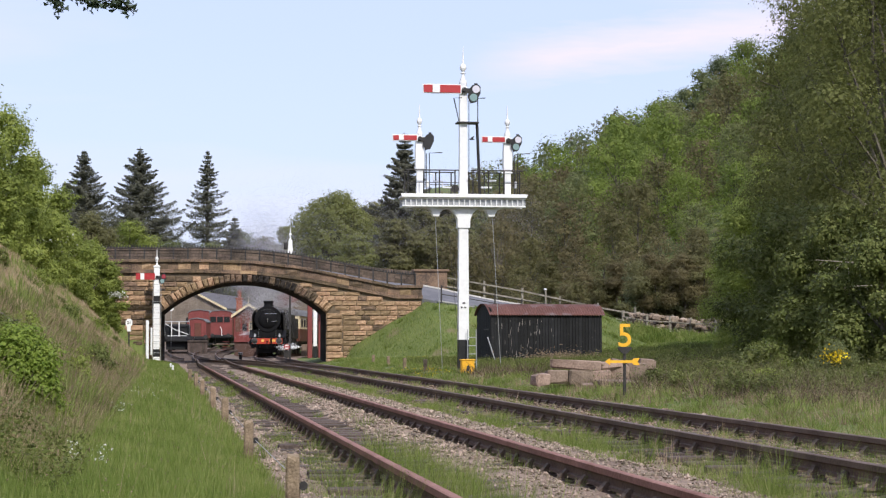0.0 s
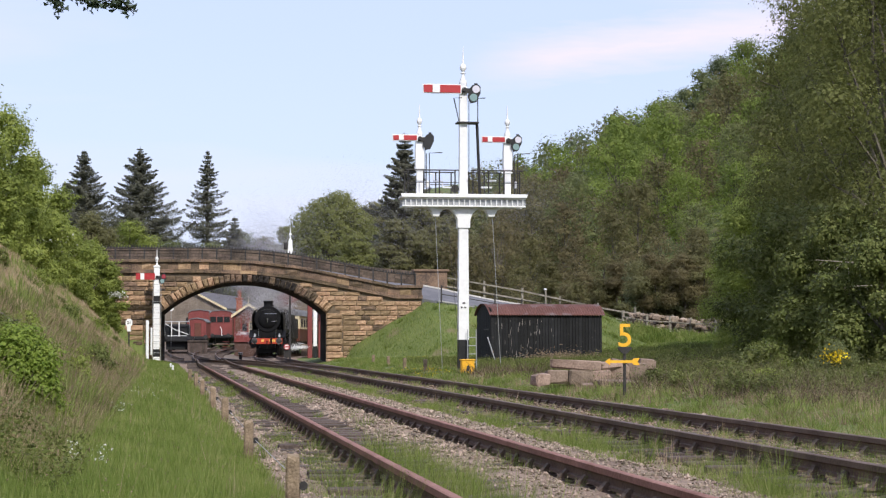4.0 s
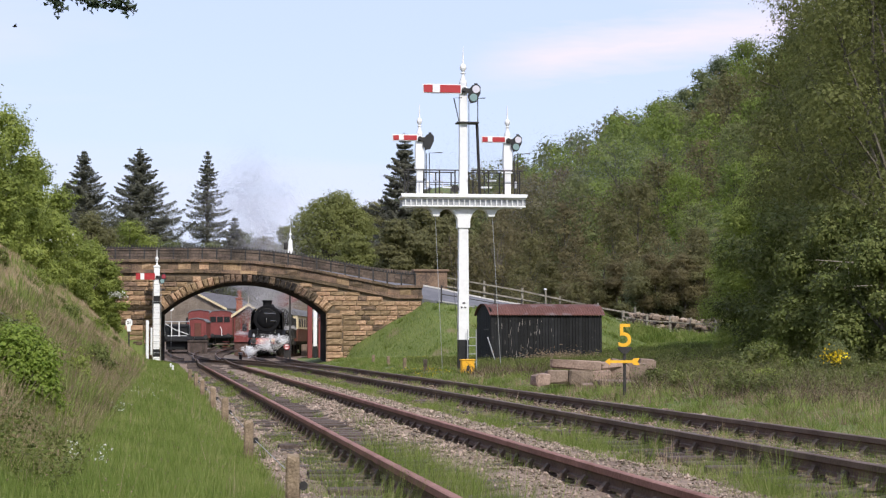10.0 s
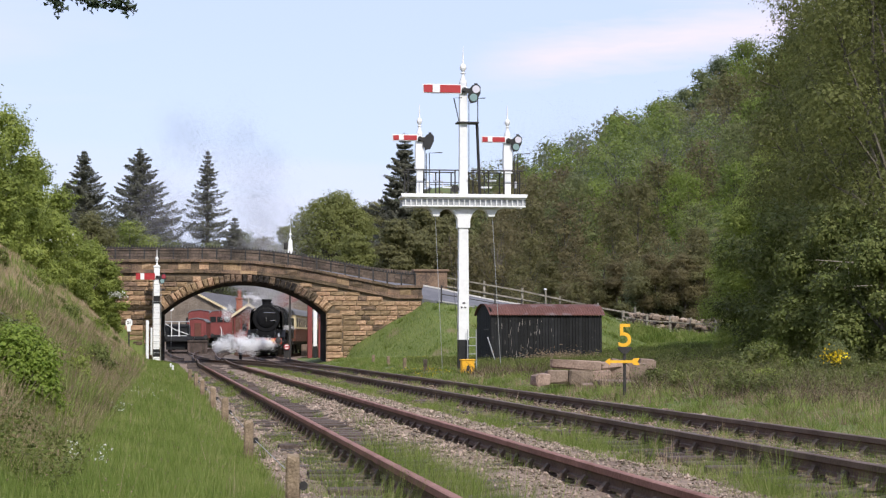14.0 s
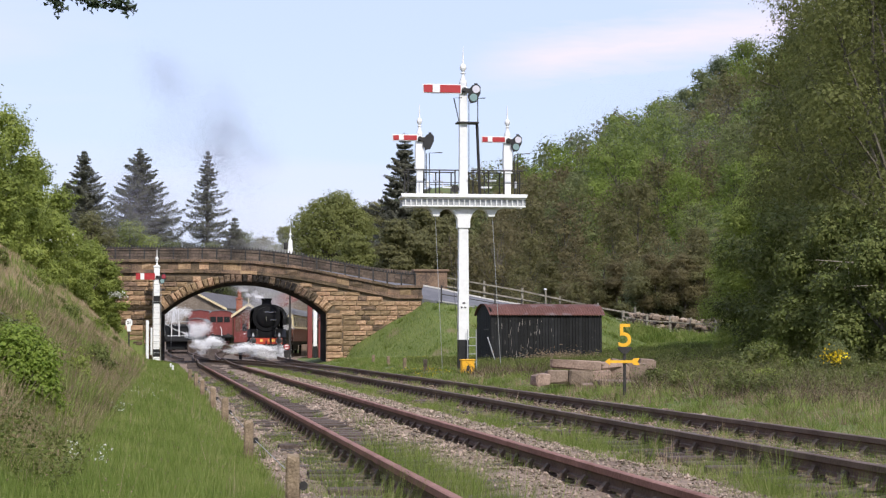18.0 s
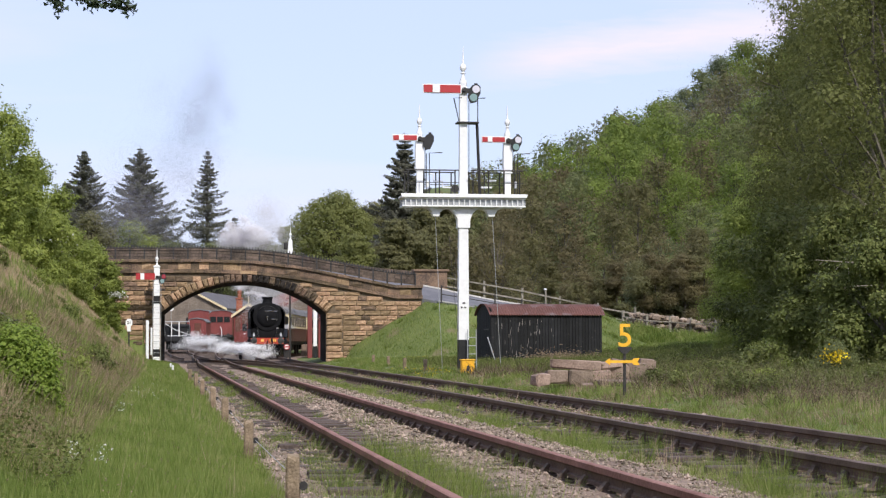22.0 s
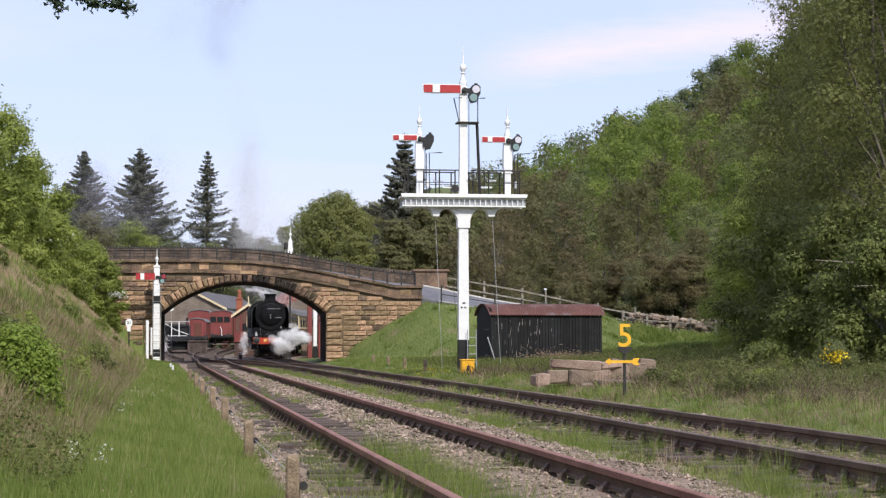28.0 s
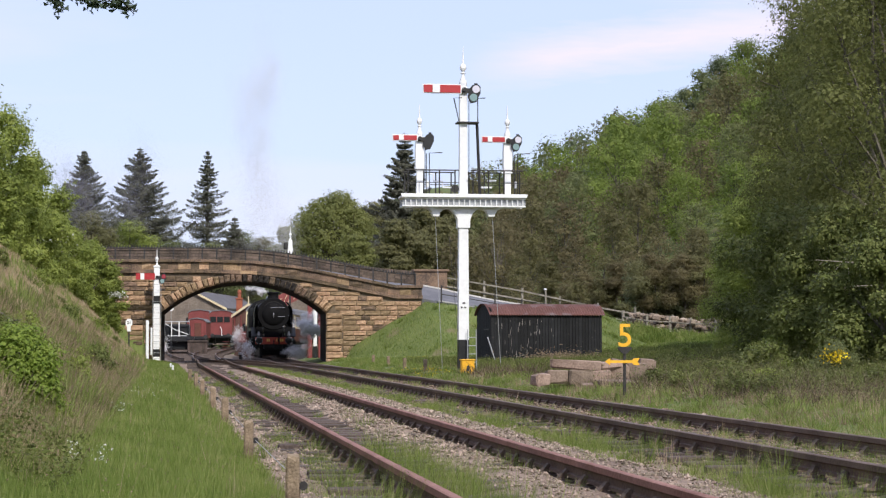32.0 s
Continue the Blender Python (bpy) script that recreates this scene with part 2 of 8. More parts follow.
M_RUSTROOF = surf("rusted_corrugated_iron", (0.075, 0.036, 0.030), (0.16, 0.075, 0.060), 0.9, 0.9, 16, 0.4, vary=0.18, spot=((0.16, 0.12, 0.12), 1.8, 0.55))
M_TIMBER = surf("grey_fence_timber", (0.13, 0.115, 0.09), (0.33, 0.30, 0.245), 0.9, 3, 40, 0.4, vary=0.2)
M_STAKE = surf("weathered_stake", (0.12, 0.085, 0.055), (0.33, 0.25, 0.17), 0.9, 8, 60, 0.5, vary=0.2)
M_BLOCK = surf("weathered_stone_slab", (0.135, 0.090, 0.068), (0.35, 0.255, 0.20), 0.9, 2.5, 30, 0.7, vary=0.3)
M_RUBBLE = surf("rubble_stone", (0.13, 0.098, 0.073), (0.40, 0.32, 0.245), 0.9, 1.5, 20, 0.5, where="World", island=0.3)
M_BARK = surf("bark", (0.06, 0.05, 0.04), (0.16, 0.14, 0.11), 0.95, 2, 20, 0.6, where="World")
M_BOUGH = surf("pale_grey_bough", (0.15, 0.13, 0.10), (0.34, 0.30, 0.25), 0.9, 3, 25, 0.4, where="World")
M_SLATE = surf("slate_roof", (0.070, 0.064, 0.066), (0.145, 0.134, 0.136), 0.6, 1.0, 14, 0.3)
M_SHED = surf("grey_rubble_masonry", (0.12, 0.095, 0.075), (0.26, 0.215, 0.175), 0.9, 0.7, 6, 0.6)
M_CREAM = surf("cream_paint", (0.62, 0.52, 0.32), (0.78, 0.66, 0.43), 0.5, 1.5, 12, 0.1)
M_BROWN = surf("brown_carriage_paint", (0.09, 0.035, 0.025), (0.15, 0.06, 0.04), 0.4, 1.5, 12, 0.05)
M_MAROON = surf("maroon_paint", (0.150, 0.034, 0.032), (0.245, 0.060, 0.054), 0.55, 1.2, 12, 0.1)
M_CABIN = surf("brown_stained_boards", (0.085, 0.040, 0.030), (0.17, 0.085, 0.062), 0.7, 1.5, 14, 0.15)
M_BRICKDARK = surf("dark_brown_brick", (0.06, 0.035, 0.028), (0.13, 0.075, 0.06), 0.9, 2, 20, 0.4)
M_BRICKRED = surf("red_brick", (0.22, 0.06, 0.035), (0.38, 0.13, 0.07), 0.9, 2, 20, 0.4)
M_ROOFGREY = surf("grey_carriage_roof", (0.11, 0.11, 0.12), (0.2, 0.2, 0.21), 0.7, 1.5, 12, 0.1)
M_LOCO = surf("black_engine_paint", (0.003, 0.003, 0.004), (0.010, 0.010, 0.011), 0.45, 1.6, 14, 0.05, spec=0.3)
M_SMOKEBOX = surf("matt_smokebox_black", (0.004, 0.004, 0.005), (0.011, 0.011, 0.012), 0.75, 2.0, 20, 0.1, spec=0.15)
M_BEAM = surf("vermilion_buffer_beam", (0.36, 0.042, 0.024), (0.52, 0.072, 0.034), 0.4, 2, 20, 0.03)
M_STEEL = surf("polished_steel", (0.38, 0.38, 0.38), (0.6, 0.6, 0.6), 0.25, 3, 20, 0.03, 0.9)
M_GOLD = surf("shaded_yellow_lettering", (0.75, 0.5, 0.1), (0.85, 0.6, 0.15), 0.5, 4, 20, 0)
M_GLASS = glassy("dark_window_glass", (0.02, 0.022, 0.025))
M_LENSG = glassy("green_spectacle_glass", (0.20, 0.30, 0.29))
M_LENSR = glassy("red_spectacle_glass", (0.28, 0.02, 0.03))
M_LENSC = glassy("pale_spectacle_glass", (0.62, 0.60, 0.66))
L_GRASS = leaf("green_grass_blades", [(0.066, 0.104, 0.020), (0.142, 0.205, 0.040), (0.238, 0.286, 0.076), (0.430, 0.415, 0.185)], 0.45, patch=0.9)
L_FRESH = leaf("fresh_grass_tufts", [(0.090, 0.142, 0.026), (0.200, 0.270, 0.058), (0.420, 0.430, 0.165)], 0.45, patch=1.4)
L_DEADTWIG = leaf("dark_dead_twigs", [(0.050, 0.036, 0.025), (0.105, 0.076, 0.050), (0.200, 0.150, 0.100)], 0.2)
# olive lightened for the distance: the haze before these trees is in the colour
L_HAZE_OLIVE = leaf("haze_paled_olive_leaves", [(0.146, 0.143, 0.071), (0.213, 0.208, 0.097), (0.293, 0.277, 0.133)], 0.56)
L_DRY = leaf("dry_grass_blades", [(0.260, 0.205, 0.115), (0.440, 0.330, 0.215), (0.660, 0.500, 0.370)], 0.3, patch=1.1)
L_HAW = leaf("hawthorn_leaves", [(0.123, 0.158, 0.036), (0.246, 0.295, 0.065), (0.416, 0.462, 0.127)], 0.45)
L_BUSH = leaf("bright_bush_leaves", [(0.098, 0.156, 0.022), (0.186, 0.268, 0.042), (0.305, 0.375, 0.078)], 0.45)
L_MID = leaf("mid_green_leaves", [(0.118, 0.138, 0.063), (0.188, 0.212, 0.090), (0.268, 0.288, 0.118)], 0.56)
L_YELLOW = leaf("yellow_green_leaves", [(0.128, 0.172, 0.042), (0.210, 0.272, 0.062), (0.305, 0.362, 0.092)], 0.56)
L_OLIVE = leaf("budding_olive_leaves", [(0.110, 0.102, 0.051), (0.171, 0.160, 0.072), (0.244, 0.227, 0.100)], 0.56)
L_TWIG = leaf("brown_budding_twigs", [(0.123, 0.102, 0.053), (0.187, 0.158, 0.080), (0.264, 0.230, 0.117)], 0.56)
# greyed blue-green: smoke haze over the hill's left is put into this colour
L_HAZE_BLUE = leaf("haze_blued_leaves", [(0.118, 0.150, 0.085), (0.178, 0.215, 0.120), (0.245, 0.285, 0.160)], 0.56)
# overhanging leaves kept near black-green: their backlit shade is in the colour
L_BOUGH_SHADE = leaf("shade_dark_bough_leaves", [(0.033, 0.051, 0.033), (0.063, 0.087, 0.054), (0.105, 0.132, 0.078)], 0.15)
# needles paled and greyed: distance haze is painted into the fir colour
L_FIR_HAZED = leaf("haze_paled_fir_needles", [(0.116, 0.119, 0.088), (0.185, 0.187, 0.142), (0.262, 0.262, 0.203)], 0.54)
L_STEM = leaf("dead_brown_stems", [(0.140, 0.096, 0.062), (0.255, 0.185, 0.122), (0.430, 0.325, 0.225)], 0.25)
L_SCRUB = leaf("scrub_leaves", [(0.062, 0.058, 0.026), (0.115, 0.118, 0.042), (0.205, 0.200, 0.080)], 0.3, patch=1.2)
L_NEAR = leaf("alder_leaves", [(0.092, 0.098, 0.034), (0.150, 0.162, 0.050), (0.262, 0.272, 0.092)], 0.52)
L_GORSE = leaf("gorse_flowers", [(0.75, 0.5, 0.01), (0.85, 0.62, 0.02), (0.9, 0.7, 0.05)], 0.2)
L_MAY = leaf("white_blossom", [(0.6, 0.6, 0.5), (0.75, 0.75, 0.68), (0.85, 0.85, 0.8)], 0.2)
L_BRAMBLE = leaf("bramble_leaves", [(0.069, 0.066, 0.028), (0.116, 0.143, 0.033), (0.219, 0.231, 0.077)], 0.3)
# extra red and blue over leaf green are haze, painted into the leaves
L_DOME = leaf("domed_tree_leaves", [(0.161, 0.177, 0.059), (0.231, 0.249, 0.084), (0.305, 0.316, 0.111)], 0.56)


# ---- ground ----
def lerp(x, xs, zs):
    return np.interp(x, xs, zs)


def road_far(x):
    return lerp(x, [-60, -3, 3, 6, 9.6, 12.7, 15.3, 18.7, 26, 32, 45, 70], [5.4, 5.5, 5.6, 5.5, 5.03, 4.45, 4.18, 3.45, 2.3, 1.25, 0.6, 0.4])


def road_near(x):
    return lerp(x, [-60, -3, 3, 6, 9.6, 12.7, 14.2, 16, 20, 26, 32, 45, 70], [5.2, 5.3, 5.32, 5.2, 4.6, 3.98, 3.32, 3.05, 2.3, 1.5, 0.9, 0.45, 0.3])


def soft(x, a, b):
    t = np.clip((x - a) / (b - a), 0, 1)
    return t * t * (3 - 2 * t)


def wave(x, y, k=1.0):
    """Small unevenness of the ground."""
    return (np.sin(x * 1.7 * k + 0.6 * np.sin(y * 0.9 * k)) * np.cos(y * 1.3 * k + 0.8 * np.sin(x * 0.7 * k)) + 0.5 * np.sin(x * 3.9 * k + y * 2.7 * k + 1.3))


def height(x, y):
    """Height of the ground at x, y (arrays)."""
    x, y = np.asarray(x, float), np.asarray(y, float)
    bank = lerp(x, [-400, -40, -12, -7, -5, -3.5, -2, -1.2, -0.7, 0.3, 1.2], [14, 8, 5.2, 4.6, 3.9, 2.55, 1.05, 0.30, 0.02, -0.10, -0.30])
    flat_station = soft(y, 117, 121)
    bank = bank * (1 - flat_station) + np.where(x < -14, 0.25 * (-14 - x), -0.28) * flat_station
    right = lerp(x, [8, 8.6, 9.6, 14, 20, 30, 36, 60, 90, 140, 500], [-0.30, -0.16, 0.0, 0.1, 0.4, 1.1, 2.6, 15.5, 27, 34, 60])
    right_far = lerp(x, [8, 12, 20, 26, 48, 66, 90, 140, 500], [-0.28, -0.2, 0.6, 2.5, 13, 21, 30, 38, 60])
    k = soft(y, 118, 150)
    right = right * (1 - k) + right_far * k
    z = np.where(x < 4.3, bank, right)
    # road embankment on both sides of the line
    edge = 110.0 - 0.25 * np.clip(x - 14, 0, 40)
    skirt = lerp(x, [8.9, 9.7, 12.7, 14.2, 15.5, 17, 19, 20.5, 23.5, 25.3, 27, 32, 45, 70], [-0.3, 0.35, 2.15, 3.0, 3.05, 2.8, 2.45, 2.95, 2.65, 1.75, 1.42, 0.85, 0.4, 0.3])
    ramp = np.where(y < edge + 0.34, skirt - np.maximum(edge - y, 0) * 0.36, np.where(y < 117, road_near(x) + (road_far(x) - road_near(x)) * np.clip((y - 110.6) / 5.7, 0, 1) - 0.12, road_far(x) - 0.12 - (y - 117) * 0.6))
    side = soft(x, 8.9, 10.2)
    ramp = np.where(x > 0, ramp * side - 6 * (1 - side), -6)
    left_ramp = np.where(y < 110.0, -6, np.where(y < 117, road_near(x) - 0.15, road_far(x) - 0.15 - (y - 117) * 0.6))
    ramp = np.where(x < -0.5, left_ramp, ramp)
    z = np.maximum(z, ramp)
    rough = np.clip((np.abs(x - 4.3) - 4.4) / 3.0, 0, 1)
    far_rise = np.clip((y - 330) / 400, 0, 1) * 26
    tumps = 0.09 * wave(x * 0.8, y * 0.55) * soft(-x, 0.9, 2.4) * (y < 112)
    return z + 0.05 * wave(x, y) * rough + tumps + far_rise


def line_grid(stops):
    out = []
    for a, b, s in stops:
        out += list(np.arange(a, b - 1e-6, s))
    return np.array(out + [stops[-1][1]])


gx = line_grid([(-900, -60, 60), (-60, -16, 4), (-16, -6, 0.8), (-6, 2, 0.25), (2, 8.4, 0.8), (8.4, 16, 0.4), (16, 40, 1.2), (40, 120, 5), (120, 900, 60)])
gy = line_grid([(-120, 0, 15), (0, 60, 0.5), (60, 104, 0.8), (104, 122, 0.35), (122, 180, 2), (180, 400, 8), (400, 1600, 60)])
GX, GY = np.meshgrid(gx, gy)
GZ = height(GX, GY)
nx = len(gx)
ids = np.arange(len(gy) * nx).reshape(len(gy), nx)
faces = np.stack([ids[:-1, :-1], ids[:-1, 1:], ids[1:, 1:], ids[1:, :-1]], -1).reshape(-1, 4)
me = bpy.data.meshes.new("ground")
me.from_pydata(np.stack([GX, GY, GZ], -1).reshape(-1, 3).tolist(), [], faces.tolist())
me.polygons.foreach_set("use_smooth", [True] * len(me.polygons))
M_GROUND = surf("turf_and_soil", (0.075, 0.105, 0.024), (0.15, 0.18, 0.05), 0.95, 0.5, 9, 0.6, where="World", spot=((0.16, 0.135, 0.07), 0.45, 0.58))
me.materials.append(M_GROUND)
solid("ground", me, None, "grassy railway bank and rough turf beside the line", "ground", kind="structure")

# ---- the two lines of track ----
def line1(y):
    """Across-position of the near siding's centre."""
    return 2.515 + (np.interp(y, CURVE_Y, CURVE_X) - 6.12) * 0.72


def line2(y):
    """Across-position of the running line, which bends right beyond the bridge."""
    return np.interp(y, CURVE_Y, CURVE_X)


CURVE_Y = np.arange(0, 330, 1.0)
_raw = np.interp(CURVE_Y, [0, 92, 105, 112, 120, 125, 131, 136, 141, 145, 148, 152, 160, 170, 180, 200, 220, 330], [6.12, 6.12, 6.38, 6.56, 6.65, 6.71, 6.90, 7.05, 7.25, 7.50, 7.78, 8.25, 9.2, 10.6, 12.4, 16.6, 21.5, 55])
CURVE_X = np.convolve(np.pad(_raw, 3, mode="edge"), np.ones(7) / 7, "valid")


def heading(line, y):
    return math.degrees(math.atan2(float(line(y + 1) - line(y - 1)), 2.0))


def bed_top(x, y, shift=0.0):
    """Height of the ballast, heaped over the siding's right half."""
    heap = 0.032 * soft(x, 2.5, 2.75) * (1 - soft(x, 3.1, 3.22)) * (y < 90) * soft(wave(x * 1.3, y * 0.9), -0.9, 0.5)
    crown = 0.05 * soft(x, 3.42, 3.6) * (1 - soft(x, 4.0, 4.4)) * (y < 90)
    return -0.188 + 0.018 * wave(x * 2.2, y * 2.2) - 0.05 * (np.abs(x - 4.6 - shift / 2) < 0.35) + heap + crown - 0.034 * (soft(x, 1.75, 1.85) * (1 - soft(x, 2.35, 2.6)) + soft(x, 4.9, 5.0) * (1 - soft(x, 5.3, 5.4)) + 0.7 * soft(x, 1.15, 1.25) * (1 - soft(x, 1.65, 1.72)))


bed = Geo()
ys = np.concatenate([np.arange(-60, 0, 4.0), np.arange(0, 60, 0.4), np.arange(60, 200, 2.0)])
rows = []
for y in ys:
    shift = float(line2(y)) - 6.12
    left = 0.55 - (2.5 if y > 118 else 0)
    xs = np.linspace(left, 8.35 + shift, 53)
    rows.append([(x, y, float(bed_top(x, y, shift)) - 0.16 * (i in (0, 52))) for i, x in enumerate(xs)])
for r in rows:
    bed.v += r
for i in range(len(rows) - 1):
    for j in range(52):
        a = i * 53 + j
        bed.f.append((a, a + 1, a + 54, a + 53))
solid("ballast_bed", bed, M_BALLAST, "weedy grey stone ballast under the rails", "ballast", kind="structure", smooth=True)

RAIL_PROF = [(-0.035, 0.0), (-0.035, -0.045), (-0.011, -0.06), (-0.011, -0.11), (-0.032, -0.12), (-0.032, -0.146), (0.032, -0.146), (0.032, -0.12), (0.011, -0.11), (0.011, -0.06), (0.035, -0.045), (0.035, 0.0), (0.022, 0.006), (-0.022, 0.006)]


def rail(line, off, y0, y1, step=2.5):
    g, rings = Geo(), []
    for y in np.arange(y0, y1 + 0.01, step):
        a = math.radians(heading(line, y))
        x = float(line(y)) + off * math.cos(a)
        rings.append([(x + p * math.cos(a), y - off * math.sin(a) - p * math.sin(a), q) for p, q in RAIL_PROF])
    return g.rings(rings)


SLEEPER = Geo().box((0, 0, -0.245), (2.55, 0.25, 0.13), 0.012).mesh("sleeper", M_SLEEPER)
_c = Geo()
_c.box((0, 0, -0.175), (0.32, 0.15, 0.03), 0.01)
_c.prism([(-0.11, -0.165), (-0.035, -0.165), (-0.02, -0.10), (-0.035, -0.085), (-0.06, -0.11)], "y", -0.05, 0.05)
_c.prism([(0.035, -0.165), (0.11, -0.165), (0.065, -0.11), (0.045, -0.075), (0.02, -0.09)], "y", -0.05, 0.05)
CHAIR = _c.mesh("rail_chair", M_CHAIR)


def track(name, line, y0, y1, m_rail, label, rng, chairs_to, joint=0.0):
    t = thing(name, label, "railway track", kind="structure")
    for s in (-1, 1):
        for a, b, mat in ((y0, joint - 0.006, m_rail), (joint + 0.006, y1, M_RAIL2)) if joint else ((y0, y1, m_rail),):
            g = rail(line, s * 0.7525, a, b)
            n_ = len(RAIL_PROF)
            # faces below the head take the shade-darkened rust
            web = [1 if k % n_ in range(1, n_ - 3) else 0 for k in range(len(g.f))]
            part("rail", g.mesh("rail", [mat, M_WEB_SHADE], slots=web), None, t)
    y = y0 + 0.3
    while y < y1:
        h, x = heading(line, y), float(line(y))
        part("sleeper", SLEEPER, None, t, m=pose(x + rng.uniform(-0.04, 0.04), y, rng.uniform(-0.015, 0.012), 0, 0, -h + rng.uniform(-1, 1)))
        if 5 < y < chairs_to:
            for s in (-1, 1):
                part("rail_chair", CHAIR, None, t, m=pose(x + s * 0.7525, y, 0, 0, 0, -h + (180 if s < 0 else 0)))
        y += 0.745 + rng.uniform(-0.02, 0.02)
    return t


def yard_rise(y):
    """The goods yard climbs away from the bridge."""
    return float(lerp(y, [116, 125, 150, 170, 240], [0.0, 0.03, 0.30, 0.58, 0.95]))


rng = random.Random(4)
track("siding_track", line1, -40.0, 118.0, M_RAIL, "rust-red bullhead rails in iron chairs on weathered timber sleepers", rng, 84, 80.0)
track("running_track", line2, -40.0, 200.0, M_RAIL2, "dark worn bullhead rails on timber sleepers in weedy ballast", rng, 84)


def line3(y):
    """The crossover, from the running line back to the siding."""
    k = soft(np.asarray(y, float), 74, 128)
    return np.interp(y, CURVE_Y, CURVE_X) * (1 - k) + line1(y) * k


def line4(y):
    """The yard road, swinging right behind the arch."""
    return np.interp(y, [112, 118, 124, 132, 142, 150, 158, 166, 190], [2.55, 2.74, 2.80, 2.86, 3.1, 3.6, 4.3, 5.0, 6.6])


def line5(y):
    """The loading road, left of the yard road."""
    return np.interp(y, [112, 120, 126, 134, 144, 152, 170, 200], [2.5, 2.2, 1.9, 1.6, 1.35, 1.3, 2.2, 3.6])


for line, y0 in ((line4, 118.0), (line5, 121.0)):
    yt = thing("yard_track", "rusty worn rails curving into the goods yard", "railway track", "yard roads", kind="structure")
    for s in (-1, 1):
        g = rail(line, s * 0.7525, y0, 176.0, 2.0)
        g.v = [(x, y, z + yard_rise(y)) for x, y, z in g.v]
        part("rail", g, M_RAIL2, yt)
    for y in np.arange(y0 + 0.4, 176, 0.78):
        part("sleeper", SLEEPER, None, yt, m=pose(float(line(y)), float(y), yard_rise(y), 0, 0, -heading(line, y)))
cross = thing("crossover_track", "dark worn rails of a crossover between the two lines", "railway track", kind="structure")
for s in (-1, 1):
    part("rail", rail(line3, s * 0.7525, 77.0, 125.0), M_RAIL2, cross)
for y in np.arange(84, 112, 0.75):
    xm, half = float(line1(y) + line3(y)) / 2, float(line3(y) - line1(y)) / 2
    part("long_sleeper", Geo().box((xm, float(y), -0.262), (2.6 + 2 * half, 0.26, 0.12), 0.012), M_SLEEPER, cross)


# ---- road bridge ----
AX, AZ, AR = 4.48, -2.49, 6.69          # the arch: centre and radius of its underside
HALF, SPRING = 4.43, 2.525
YF, YB = 110.0, 116.6


def cap_z(x):
    return float(lerp(x, [-20, -2.2, 2, 5, 7.4, 9.6, 12.7, 14.2], [5.36, 5.38, 5.42, 5.34, 5.07, 4.66, 4.06, 4.06]))


def soffit(x):
    d = abs(x - AX)
    return AZ + math.sqrt(AR * AR - d * d) if d < HALF else -0.6


bridge = thing("road_bridge", "soot-stained sandstone arch bridge carrying a lane over the railway", "bridge")
core = Geo()
xs = sorted(set([-16, -12, -8, -4, -2, 0, AX - HALF - 0.001, AX - HALF + 0.001, AX + HALF - 0.001, AX + HALF + 0.001, 9.5, 11, 12.7, 14.15] + [AX - HALF + 0.001 + (2 * HALF - 0.002) * i / 28 for i in range(29)]))
rings = []
for x in xs:
    b, t = soffit(x), cap_z(x) - 0.17
    rings.append([(x, YF + 0.05, b), (x + 0.22, YB, b), (x + 0.22, YB, t + 0.1), (x, YF + 0.05, t)])
core.rings(rings)
part("masonry_core", core, M_MORTAR, bridge)

STONE = []
for i in range(6):
    r = random.Random(i)
    g = Geo()
    # rock face: a rough grid that swells from the joints, with plain sides behind it
    us, ws = (-0.5, -0.38, -0.08, 0.2, 0.4, 0.5), (-0.5, -0.34, 0.05, 0.36, 0.5)
    for iw, w_ in enumerate(ws):
        for iu, u_ in enumerate(us):
            rim = iu in (0, 5) or iw in (0, 4)
            g.v.append((u_ + r.uniform(-0.012, 0.012), -0.40 if rim else -0.5 + r.uniform(-0.14, 0.05), w_ + r.uniform(-0.02, 0.02)))
    g.f += [(iw * 6 + iu, iw * 6 + iu + 1, iw * 6 + iu + 7, iw * 6 + iu + 6) for iw in range(4) for iu in range(5)]
    g.v += [(-0.5, 0.5, -0.5), (0.5, 0.5, -0.5), (0.5, 0.5, 0.5), (-0.5, 0.5, 0.5)]
    g.f += [(0, 30, 31, 5, 4, 3, 2, 1), (24, 25, 26, 27, 28, 29, 32, 33), (0, 6, 12, 18, 24, 33, 30), (5, 31, 32, 29, 23, 17, 11), (30, 33, 32, 31)]
    STONE.append(g.mesh("stone", M_MASON))
STONE_DARK, STONE_SOOT = [], []
for me in STONE:
    for bank, mat in ((STONE_DARK, M_MASON_DARK), (STONE_SOOT, M_SOOT)):
        d = me.copy()
        d.materials[0] = mat
        bank.append(d)
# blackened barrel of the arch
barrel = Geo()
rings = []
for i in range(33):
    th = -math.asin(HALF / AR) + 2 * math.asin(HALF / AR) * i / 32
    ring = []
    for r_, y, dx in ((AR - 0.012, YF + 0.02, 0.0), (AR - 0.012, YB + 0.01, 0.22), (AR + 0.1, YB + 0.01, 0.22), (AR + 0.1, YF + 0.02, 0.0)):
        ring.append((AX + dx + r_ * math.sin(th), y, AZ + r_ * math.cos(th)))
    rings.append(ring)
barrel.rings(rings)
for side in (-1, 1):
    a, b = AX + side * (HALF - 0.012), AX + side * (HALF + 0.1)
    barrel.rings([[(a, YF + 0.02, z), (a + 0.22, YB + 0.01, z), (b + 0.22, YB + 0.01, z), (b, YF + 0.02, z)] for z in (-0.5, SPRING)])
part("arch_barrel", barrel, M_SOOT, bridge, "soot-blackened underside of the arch")


